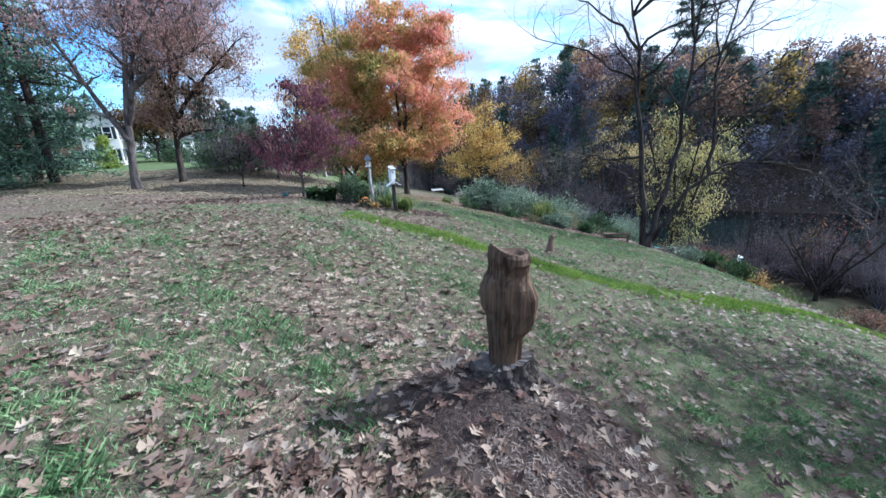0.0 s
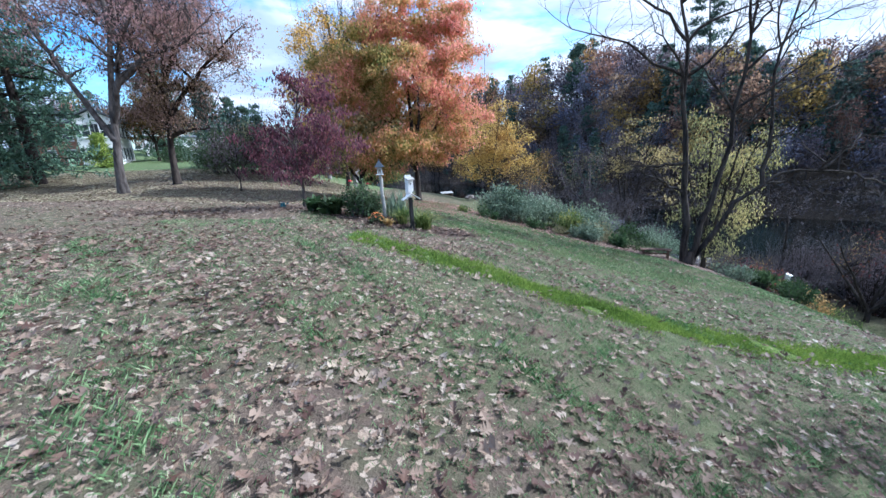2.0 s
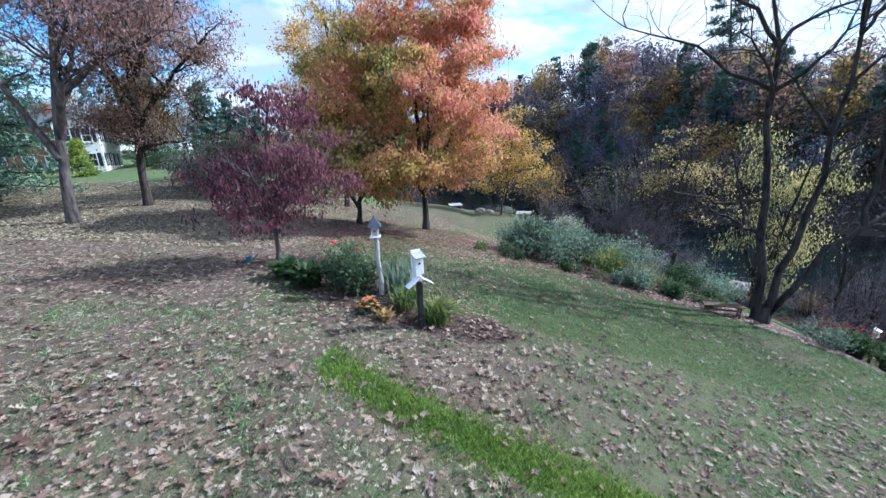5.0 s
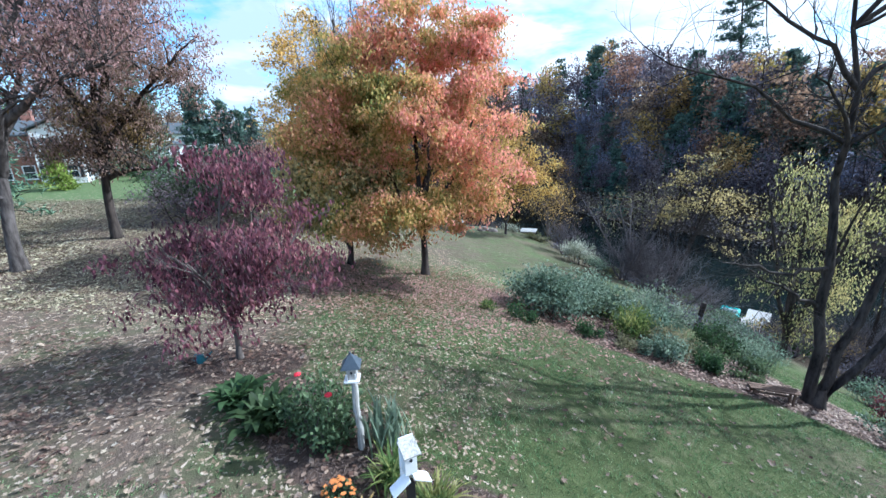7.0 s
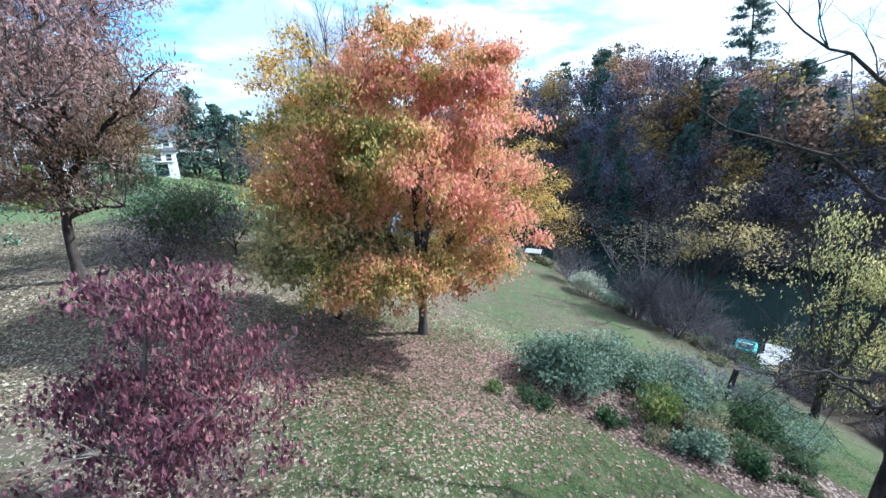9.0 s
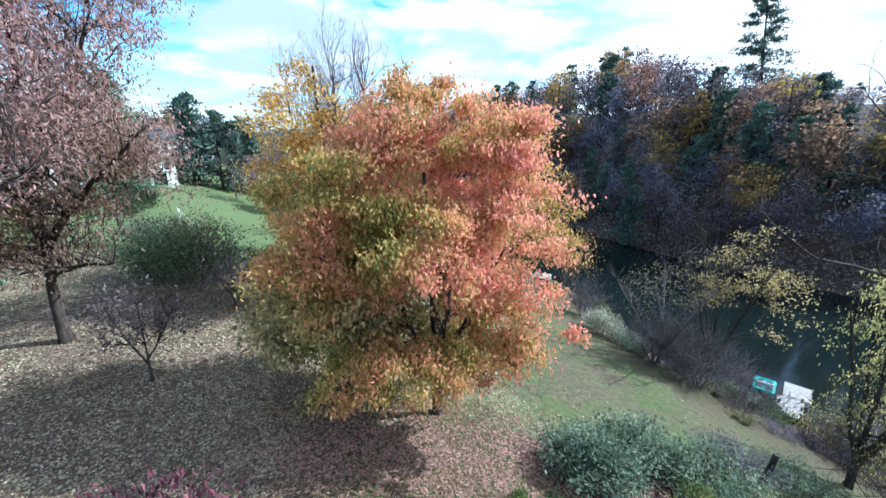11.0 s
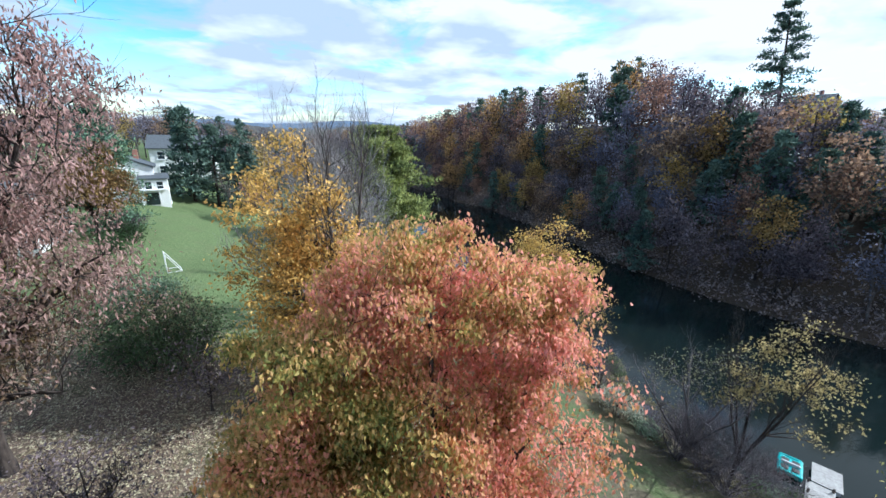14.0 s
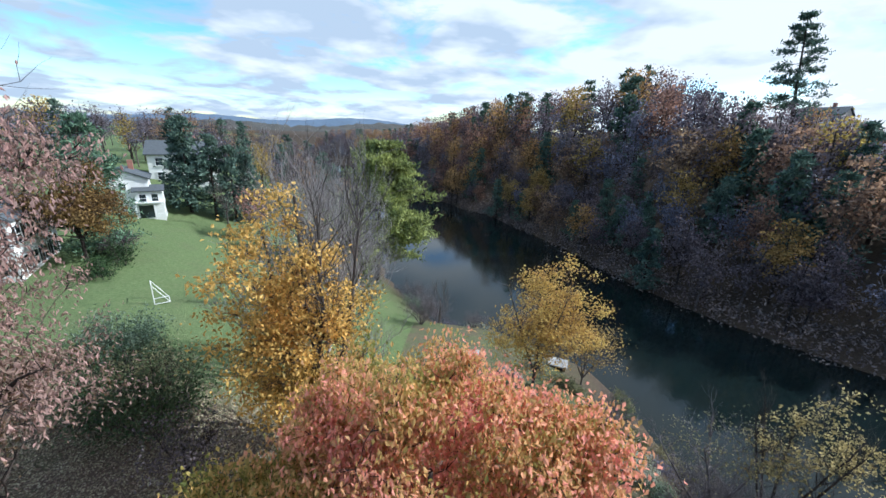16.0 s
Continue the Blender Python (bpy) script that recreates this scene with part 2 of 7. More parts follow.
M_GROUND, M_WATER = ground_mat(), water_mat()
M_BARK_GREY = bark_mat("grey_bark", (0.036, 0.030, 0.028), (0.135, 0.118, 0.110))
M_BARK_ASH = bark_mat("ash_grey_bark", (0.17, 0.155, 0.15), (0.40, 0.37, 0.36))
M_BARK_DARK = bark_mat("dark_bark", (0.016, 0.013, 0.012), (0.075, 0.060, 0.052))
M_BARK_BUSH = bark_mat("bush_bark", (0.062, 0.053, 0.058), (0.19, 0.165, 0.170))
M_BARK_TWIG = bark_mat("twig_bark", (0.06, 0.05, 0.045), (0.17, 0.145, 0.13))
M_MAPLE = leaf_mat("maple_leaves", [(0.02, (0.230, 0.240, 0.067)), (0.20, (0.392, 0.325, 0.099)), (0.42, (0.573, 0.375, 0.140)), (0.64, (0.686, 0.345, 0.190)), (0.92, (0.725, 0.285, 0.246))], 0.45, turn=(0.066, -0.01, 0.030, -0.36), thin=0.55, amp=2.1)
M_YELLOW = leaf_mat("yellow_leaves", [(0.1, (0.363, 0.284, 0.075)), (0.4, (0.660, 0.494, 0.119)), (0.8, (0.809, 0.605, 0.166))], 0.5)
M_BIRCH = leaf_mat("pale_gold_leaves", [(0.1, (0.42, 0.225, 0.085)), (0.45, (0.54, 0.345, 0.105)), (0.9, (0.68, 0.50, 0.165))], 0.5)
M_OLIVE = leaf_mat("faded_olive_leaves", [(0.1, (0.10, 0.105, 0.055)), (0.5, (0.19, 0.185, 0.095)), (0.9, (0.29, 0.27, 0.15))], 0.6)
M_PALEGOLD = leaf_mat("yellow_bank_leaves", [(0.1, (0.20, 0.175, 0.075)), (0.5, (0.36, 0.315, 0.125)), (0.9, (0.54, 0.47, 0.20))], 0.6)
M_CHIP = leaf_mat("mulch_chips", [(0.1, (0.020, 0.013, 0.011)), (0.5, (0.068, 0.046, 0.040)), (0.92, (0.20, 0.145, 0.125))], 2.2, thin=0.02)
M_OAK = leaf_mat("oak_leaves", [(0.05, (0.130, 0.090, 0.040)), (0.25, (0.215, 0.140, 0.082)), (0.5, (0.300, 0.190, 0.150)), (0.72, (0.395, 0.235, 0.200)), (0.95, (0.50, 0.272, 0.248))], 0.4)
M_OAK_TREE = leaf_mat("oak_tree_leaves", [(0.02, (0.136, 0.098, 0.035)), (0.20, (0.213, 0.142, 0.073)), (0.42, (0.286, 0.196, 0.153)), (0.70, (0.364, 0.240, 0.208)), (0.95, (0.446, 0.275, 0.245))], 0.4, turn=(0.0, 0.0, 0.065, -0.56))
M_DOGWOOD = leaf_mat("dogwood_leaves", [(0.1, (0.060, 0.026, 0.036)), (0.45, (0.150, 0.060, 0.082)), (0.75, (0.27, 0.105, 0.125)), (0.95, (0.36, 0.17, 0.16))], 0.9)
M_WILLOW = leaf_mat("yellow_green_leaves", [(0.1, (0.167, 0.167, 0.070)), (0.5, (0.399, 0.367, 0.156)), (0.9, (0.643, 0.508, 0.221))], 0.6)
M_GREEN = leaf_mat("green_leaves", [(0.1, (0.021, 0.039, 0.017)), (0.5, (0.046, 0.082, 0.032)), (0.9, (0.086, 0.135, 0.054))], 0.8)
M_SHRUB = leaf_mat("dull_green_leaves", [(0.1, (0.040, 0.062, 0.030)), (0.5, (0.082, 0.118, 0.056)), (0.9, (0.145, 0.185, 0.092))], 0.8)
M_GREYGREEN = leaf_mat("grey_green_leaves", [(0.1, (0.075, 0.109, 0.068)), (0.5, (0.162, 0.217, 0.149)), (0.9, (0.271, 0.325, 0.231))], 1.2)
M_PINE = leaf_mat("pine_needles", [(0.1, (0.09, 0.11, 0.045)), (0.45, (0.23, 0.25, 0.085)), (0.9, (0.40, 0.40, 0.13))], 0.4, thin=0.3)
M_PINE_DARK = leaf_mat("dark_needles", [(0.1, (0.045, 0.086, 0.061)), (0.5, (0.101, 0.177, 0.116)), (0.9, (0.189, 0.293, 0.177))], 0.4, thin=0.2)
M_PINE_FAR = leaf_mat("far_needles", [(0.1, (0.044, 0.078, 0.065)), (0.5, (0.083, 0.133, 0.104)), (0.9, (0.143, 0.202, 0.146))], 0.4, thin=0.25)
M_RUST = leaf_mat("rust_leaves", [(0.1, (0.116, 0.072, 0.057)), (0.5, (0.239, 0.148, 0.102)), (0.9, (0.388, 0.246, 0.156))], 0.25)
# these browns and twig greys are tinted bluish for the far hillside's haze
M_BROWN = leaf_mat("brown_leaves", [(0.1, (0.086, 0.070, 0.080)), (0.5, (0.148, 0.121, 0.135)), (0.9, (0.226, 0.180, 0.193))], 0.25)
M_HAZEGREY = leaf_mat("haze_grey_twigs", [(0.1, (0.109, 0.106, 0.141)), (0.5, (0.152, 0.146, 0.191)), (0.9, (0.211, 0.203, 0.261))], 0.3)
M_BEECH = leaf_mat("copper_brown_leaves", [(0.1, (0.085, 0.046, 0.022)), (0.5, (0.185, 0.100, 0.042)), (0.9, (0.31, 0.185, 0.075))], 0.4)
M_FAROCHRE = leaf_mat("far_ochre_leaves", [(0.1, (0.176, 0.130, 0.046)), (0.5, (0.344, 0.232, 0.076)), (0.9, (0.513, 0.354, 0.121))], 0.3)
M_OCHRE = leaf_mat("ochre_leaves", [(0.1, (0.177, 0.142, 0.055)), (0.5, (0.350, 0.254, 0.090)), (0.9, (0.510, 0.372, 0.137))], 0.3)
M_SHRUBRED = leaf_mat("wine_leaves", [(0.1, (0.07, 0.02, 0.03)), (0.5, (0.15, 0.05, 0.06)), (0.9, (0.25, 0.12, 0.06))], 0.9)
M_PALE = leaf_mat("pale_plumes", [(0.1, (0.18, 0.20, 0.13)), (0.5, (0.36, 0.38, 0.29)), (0.9, (0.55, 0.55, 0.46))], 1.0)
M_BLADE = leaf_mat("grass_blades", [(0.1, (0.069, 0.128, 0.052)), (0.45, (0.146, 0.241, 0.101)), (0.75, (0.256, 0.338, 0.165)), (0.95, (0.360, 0.346, 0.225))], 0.9, thin=0.3)
M_STRIP = leaf_mat("bright_grass", [(0.1, (0.098, 0.151, 0.026)), (0.5, (0.194, 0.277, 0.051)), (0.9, (0.329, 0.391, 0.086))], 0.8, thin=0.3)
M_LITTER = leaf_mat("fallen_leaves", [(0.02, (0.060, 0.028, 0.023)), (0.2, (0.107, 0.059, 0.042)), (0.38, (0.157, 0.103, 0.075)), (0.55, (0.199, 0.150, 0.110)), (0.75, (0.256, 0.213, 0.158)), (0.97, (0.356, 0.319, 0.245))], 2.2, thin=0.1, amp=0.9)
M_TAN = leaf_mat("tan_litter", [(0.1, (0.157, 0.117, 0.071)), (0.5, (0.290, 0.238, 0.153)), (0.9, (0.436, 0.386, 0.260))], 2.2, thin=0.1)
M_BRUSH = leaf_mat("dark_brush", [(0.1, (0.077, 0.062, 0.062)), (0.5, (0.157, 0.120, 0.115)), (0.9, (0.277, 0.214, 0.191))], 0.3, thin=0.05)
M_RUSSET = leaf_mat("russet_litter", [(0.02, (0.057, 0.026, 0.023)), (0.25, (0.105, 0.058, 0.041)), (0.5, (0.173, 0.112, 0.079)), (0.75, (0.256, 0.189, 0.135)), (0.97, (0.361, 0.300, 0.214))], 2.2, thin=0.1, amp=0.9)
M_STRAP = leaf_mat("strap_leaves", [(0.1, (0.05, 0.085, 0.02)), (0.5, (0.12, 0.17, 0.045)), (0.9, (0.28, 0.27, 0.09))], 1.5)
M_OWL = wood_mat("carved_wood", (0.024, 0.014, 0.009), (0.155, 0.098, 0.062))
M_STUMP = bark_mat("stump_bark", (0.02, 0.016, 0.014), (0.13, 0.105, 0.09), 14.0)
M_CUT = wood_mat("weathered_cut_wood", (0.09, 0.072, 0.062), (0.30, 0.26, 0.235))
M_FACE = wood_mat("old_sawn_wood", (0.055, 0.044, 0.038), (0.20, 0.17, 0.15))
M_POST = wood_mat("weathered_post_wood", (0.22, 0.21, 0.20), (0.50, 0.48, 0.45))
M_BLACK = plain_mat("black_paint", (0.022, 0.022, 0.024), 0.5)
M_WHITE = plain_mat("white_paint", (0.76, 0.76, 0.76), 0.55, 0.06, 3.0, 0.08)
M_SIDING = plain_mat("white_siding", (0.78, 0.78, 0.77), 0.6, 0.05, 1.5, 0.05)
M_SLATE = plain_mat("grey_shingle", (0.085, 0.095, 0.105), 0.85, 0.3, 5.0, 0.4)
M_BRICK = plain_mat("red_brick", (0.30, 0.145, 0.11), 0.85, 0.25, 7.0, 0.4)
M_SHUTTER = plain_mat("dark_shutter", (0.022, 0.026, 0.032), 0.6)
M_ROOFBLUE = plain_mat("blue_grey_tin", (0.062, 0.078, 0.098), 0.5, 0.2)
M_PUMPKIN = plain_mat("orange_petals", (0.60, 0.22, 0.06), 0.7, 0.35, 30.0)
M_CAN = plain_mat("dull_teal_plastic", (0.035, 0.13, 0.16), 0.45, 0.12, 2.0, 0.03)
M_TEAL = plain_mat("teal_plastic", (0.02, 0.36, 0.36), 0.35, 0.12, 2.0, 0.03)
M_DOCK = wood_mat("grey_dock_boards", (0.22, 0.21, 0.20), (0.46, 0.45, 0.43))
M_POT = plain_mat("black_pot", (0.02, 0.02, 0.022), 0.45)
M_RED = plain_mat("red_petals", (0.55, 0.02, 0.04), 0.5)
M_BENCH = wood_mat("brown_bench_wood", (0.055, 0.032, 0.022), (0.19, 0.12, 0.085))
# blue-grey haze of distance is put into the hill's own colour
M_HILL = plain_mat("haze_blue_hill", (0.10, 0.14, 0.20), 1.0, 0.15, 0.01, 0.0)


def glass_mat():
    k = Mat("window_glass")
    return k.surface((0.02, 0.028, 0.035), 0.08, None, 0.0, 0.6)


M_GLASS = glass_mat()

# ---------------------------------------------------------------- helpers for meshes
rng = np.random.default_rng(7)


ARRAYS = {}


def empty(name, x, y, z, turn=0.0):
    ob = new(name)
    ob.empty_display_size = 0.2
    ob.matrix_world = pose(x, y, z, 0, 0, turn)
    return ob


def link_mesh(name, mesh, material, parent=None, label=""):
    ob = new(name, mesh)
    if material is not None and not mesh.materials:
        mesh.materials.append(material)
    if parent is not None:
        ob.parent = parent
    if label:
        ob["label"] = label
    return ob


def part(name, bm, material, parent=None, label="", smooth=False):
    """Links a bmesh as one mesh object under a thing or a part."""
    mesh = bpy.data.meshes.new(name)
    if smooth:
        for f in bm.faces:
            f.smooth = True
    bm.to_mesh(mesh)
    bm.free()
    return link_mesh(name, mesh, material, parent, label)


def raw(name, verts, faces, material, parent=None, label="", smooth=False):
    """Links arrays of vertices and faces (all of one size) as a mesh object."""
    mesh = bpy.data.meshes.new(name)
    V, F = np.asarray(verts, np.float32), np.asarray(faces, np.int32)
    k = F.shape[1]
    mesh.vertices.add(len(V))
    mesh.vertices.foreach_set("co", V.ravel())
    mesh.loops.add(F.size)
    mesh.loops.foreach_set("vertex_index", F.ravel())
    mesh.polygons.add(len(F))
    mesh.polygons.foreach_set("loop_start", np.arange(0, F.size, k, dtype=np.int32))
    mesh.polygons.foreach_set("loop_total", np.full(len(F), k, np.int32))
    mesh.polygons.foreach_set("use_smooth", np.full(len(F), smooth))
    mesh.update(calc_edges=True)
    ARRAYS[mesh.name] = (V, F)
    return link_mesh(name, mesh, material, parent, label)


def box(bm, cx, cy, cz, sx, sy, sz, m=None, bevel=0.0):
    """Adds a box by its centre and sizes."""
    got = bmesh.ops.create_cube(bm, size=1.0, matrix=(m or Matrix()) @ Matrix.Translation((cx, cy, cz)) @ Matrix.Diagonal((sx, sy, sz, 1)))
    if bevel:
        vs = set(got["verts"])
        es = [e for e in bm.edges if e.verts[0] in vs and e.verts[1] in vs]
        bmesh.ops.bevel(bm, geom=es, offset=bevel, segments=2, affect='EDGES', profile=0.5)
    return bm


def cyl(bm, a, b, r1, r2=None, n=12, caps=True):
    """Adds a tapered cylinder from a to b."""
    a, b = Vector(a), Vector(b)
    d = b - a
    m = Matrix.Translation((a + b) / 2) @ d.to_track_quat("Z", "Y").to_matrix().to_4x4()
    bmesh.ops.create_cone(bm, cap_ends=caps, segments=n, radius1=r1, radius2=r1 if r2 is None else r2, depth=d.length, matrix=m)
    return bm


# ---------------------------------------------------------------- the lie of the land
NEAR_SHORE = np.array([(-150, 300), (-90, 230), (-45, 150), (-22, 95), (-11, 66), (-2, 52), (4.5, 50.5), (12, 45), (13.3, 41),
                       (14.0, 33.5), (15.6, 32), (17.2, 30.3), (20, 28), (27, 23), (36, 16), (60, 2), (110, -30)], float)
FAR_SHORE = np.array([(-130, 330), (-70, 250), (-35, 190), (-9.5, 144), (-5, 134), (8, 117), (20.4, 88.4), (25, 72), (31, 60), (36, 53.5),
                      (40, 49), (50, 42), (75, 27), (130, 0)], float)


def shore_gap(P, line):
    """Distance of points to a polyline, and on which side they lie (left of its run is positive)."""
    best, side = np.full(len(P), 1e9), np.ones(len(P))
    for a, b in zip(line[:-1], line[1:]):
        d = b - a
        t = np.clip(((P - a) @ d) / (d @ d), 0, 1)
        q = P - (a + t[:, None] * d)
        g = np.hypot(q[:, 0], q[:, 1])
        s = np.sign(d[0] * (P[:, 1] - a[1]) - d[1] * (P[:, 0] - a[0]))
        hit = g < best
        best[hit], side[hit] = g[hit], s[hit]
    return best, side


def sigmoid(v):
    return 1 / (1 + np.exp(-np.clip(v, -40, 40)))


def wobble(x, y, s, seed):
    """Cheap smooth unevenness."""
    a = seed * 1.7
    return (np.sin(x * s + 1.3 * np.sin(y * s * 0.7 + a)) + np.sin(y * s * 1.1 + 1.7 * np.sin(x * s * 0.6 + a + 2)) + np.sin((x + y) * s * 0.53 + a)) / 3


def heights(x, y):
    """The ground's height."""
    x, y = np.asarray(x, float), np.asarray(y, float)
    shape = x.shape
    x, y = x.ravel(), y.ravel()
    z = 8.3 + np.interp(x, [-900, -60, -4, -2, 0, 4, 8, 10, 14, 18, 40], [6.0, 2.3, 0.6, 0.4, 0.0, -1.32, -2.3, -3.05, -4.95, -6.9, -9.3])
    s = sigmoid((x + 9) / 2.0)
    z -= np.clip(y - 11, 0, 60) * 0.085 * s * np.interp(x, [1, 4], [1, 0.6])
    z += np.clip(y - 20, 0, 55) * 0.055 * (1 - s)
    P = np.stack([x, y], 1)
    dn, sn = shore_gap(P, NEAR_SHORE)
    df, sf = shore_gap(P, FAR_SHORE)
    inland = np.where(sn < 0, dn, -dn)          # this side of the lake
    across = np.where(sf > 0, df, -df)          # the far side
    bank = 0.05 + np.where(inland > 0, np.interp(inland, [0, 2.5, 5, 9, 15, 60, 3000], [0, 2.3, 4.1, 5.5, 7.5, 20, 800]), 0.5 * np.maximum(inland, -3))
    k = 0.9
    h = np.clip(0.5 + 0.5 * (z - bank) / k, 0, 1)
    low = z * (1 - h) + bank * h - k * h * (1 - h)
    hill = 0.05 + np.interp(across, [-3, 0, 10, 30, 60, 140, 600], [-1.5, 0, 5.5, 15.5, 20.5, 21.0, 24.0])
    hill *= np.where(across > 0, np.interp(y, [60, 120, 170, 260], [1.0, 1.2, 1.15, 0.7]), 1)
    out = np.where(across > -3, np.maximum(hill, low * 0 + hill), low)
    out = np.where((inland < 0) & (across <= -3), -1.5, out)
    out += np.where(across > 0, 3.2 * np.exp(-((x - 46) / 20) ** 2 - ((y - 118) / 26) ** 2), 0)
    # the mound round the stump
    out += 0.24 * np.exp(-(((x - 0.38) / 0.68) ** 2 + ((y - 2.15) / 0.62) ** 2) ** 1.1)
    out += np.where(out > 0.3, 0.05 * wobble(x, y, 0.9, 1) + 0.02 * wobble(x, y, 3.1, 2), 0)
    return out.reshape(shape)


def H(x, y):
    return float(heights(np.array([x]), np.array([y]))[0])


def strip_line(x):
    return np.interp(x, [-3.5, -1.9, 0, 2.3, 4.6, 7.5, 12], [9.9, 8.6, 7.6, 7.15, 7.2, 7.4, 8.2])


def bed_shape(x, y):
    """How far a place lies inside the mulched beds (1 inside)."""
    def blob(cx, cy, rx, ry, turn=0.0):
        c, s = math.cos(turn), math.sin(turn)
        u, v = (x - cx) * c + (y - cy) * s, -(x - cx) * s + (y - cy) * c
        return np.clip(1.6 - np.hypot(u / rx, v / ry) * 1.1, 0, 1)
    m = blob(-2.55, 11.35, 2.3, 0.72, -0.62)
    m = np.maximum(m, blob(-0.7, 10.25, 0.95, 0.5, -0.15))
    m = np.maximum(m, blob(-4.6, 13.1, 1.1, 0.8))
    m = np.maximum(m, blob(0.5, 2.05, 0.9, 0.75))
    m = np.maximum(m, blob(5.2, 17.6, 5.2, 1.5, -0.42))
    m = np.maximum(m, blob(10.5, 15.2, 4.5, 1.3, -0.35))
    m = np.maximum(m, blob(8.6, 15.9, 1.3, 1.0))
    return m


def axis(lo, hi, step, far, growth=1.13):
    mid = list(np.arange(lo, hi + step / 2, step))
    s, a = step, mid[-1]
    up = []
    while a < far:
        s *= growth
        a += s
        up.append(a)
    s, a = step, mid[0]
    down = []
    while a > -far:
        s *= growth
        a -= s
        down.append(a)
    return np.array(down[::-1] + mid + up)


def build_ground():
    xs, ys = axis(-9, 16, 0.17, 2200), axis(0.5, 26, 0.17, 2200)
    X, Y = np.meshgrid(xs, ys)
    Z = heights(X, Y)
    V = np.stack([X.ravel(), Y.ravel(), Z.ravel()], 1)
    nx, ny = len(xs), len(ys)
    i = (np.arange(ny - 1)[:, None] * nx + np.arange(nx - 1)[None, :]).ravel()
    F = np.stack([i, i + 1, i + nx + 1, i + nx], 1)
    ob = raw("ground", V, F, M_GROUND, smooth=True)
    x, y = V[:, 0], V[:, 1]
    masks = {
        "strip": np.clip(1.0 - np.abs(y - strip_line(x)) / 0.46, 0, 1) * (x > -2.4) * (x < 11),
        "mulch": bed_shape(x, y),
        "litter": np.clip(0.75 - 0.055 * np.maximum(x + 1, 0) * 3 + 0.02 * (-x - 4), 0.05, 0.8) * np.interp(y, [12, 16, 30, 45], [1, 0.8, 0.6, 0.0])
        + np.exp(-(((x + 2.2) / 5.0) ** 2 + ((y - 19.0) / 3.0) ** 2)) * 1.1 + np.exp(-(((x + 14) / 8) ** 2 + ((y - 21) / 7) ** 2)) * 0.8,
    }
    masks["lush"] = np.clip(np.interp(x, [-5.6, -3.2], [0, 1]) * np.interp(y, [9.5, 11.5, 60], [0, 1, 1]) + np.interp(y, [27, 31], [0, 1]) * (x < -5), 0, 1)
    masks["lush"] *= np.where(x > -5, np.interp(y, [20, 23], [1, 0.3]), 1)
    masks["mown"] = np.clip(np.interp(y, [26, 30], [0, 1]) * (x < -5) + np.interp(y, [19, 22], [0, 0.7]) * (x >= -5), 0, 1)
    P = np.stack([x, y], 1)
    dn, sn = shore_gap(P, NEAR_SHORE)
    df, sf = shore_gap(P, FAR_SHORE)
    masks["woods"] = np.where(sf > 0, 1.0, np.where(sn < 0, np.clip(1.5 - dn / np.interp(x, [4, 8], [4.6, 7.0]), 0, 1), 1.0)) * 1.0
    for name, values in masks.items():
        a = ob.data.attributes.new(name, 'FLOAT', 'POINT')
        a.data.foreach_set("value", np.asarray(values, np.float32))
    tagged(ob, "sloping autumn lawn strewn with fallen leaves", "ground", kind="structure")
    return ob


build_ground()


def build_lake():
    V = [(-900, -250, 0), (900, -250, 0), (900, 900, 0), (-900, 900, 0)]
    # only the basin lies under this level
    ob = raw("water", V, [(0, 1, 2, 3)], M_WATER)
    tagged(ob, "dark calm lake water between wooded banks", "water", kind="structure")


build_lake()

# ---------------------------------------------------------------- trees and shrubs


class Wood:
    """Collects tapered tubes into one mesh."""

    def __init__(self):
        self.v, self.f, self.k = [], [], 0

    def tube(self, pts, r0, r1, n=6, power=1.0):
        pts = np.asarray(pts, float)
        m = len(pts)
        t = np.gradient(pts, axis=0)
        t /= np.linalg.norm(t, axis=1)[:, None] + 1e-9
        ref = np.where(np.abs(t[:, 2:3]) > 0.9, [[1.0, 0, 0]], [[0, 0, 1.0]])
        u = np.cross(t, ref)
        u /= np.linalg.norm(u, axis=1)[:, None] + 1e-9
        w = np.cross(t, u)
        r = r0 + (r1 - r0) * np.linspace(0, 1, m) ** power
        a = np.linspace(0, 2 * math.pi, n, endpoint=False)
        ring = pts[:, None, :] + r[:, None, None] * (np.cos(a)[None, :, None] * u[:, None, :] + np.sin(a)[None, :, None] * w[:, None, :])
        self.v.append(ring.reshape(-1, 3))
        i = (np.arange(m - 1)[:, None] * n + np.arange(n)[None, :])
        j = (np.arange(m - 1)[:, None] * n + (np.arange(n)[None, :] + 1) % n)
        self.f.append((np.stack([i, j, j + n, i + n], -1).reshape(-1, 4)) + self.k)
        self.k += m * n

    def link(self, name, material, parent, label=""):
        return raw(name, np.concatenate(self.v), np.concatenate(self.f), material, parent, label, smooth=True)


def bend(a, b, g, sag=0.12, n=5, up=0.0):
    """A wavering line from a to b."""
    a, b = np.asarray(a, float), np.asarray(b, float)
    L = np.linalg.norm(b - a)
    t = np.linspace(0, 1, n)[:, None]
    mid = g.normal(0, sag * L, 3)
    mid[2] += up * L
    kink = g.normal(0, sag * 0.25 * L, (n, 3)) * (t * (1 - t) * 4)
    return a + (b - a) * t + mid * (t * (1 - t) * 2) + kink


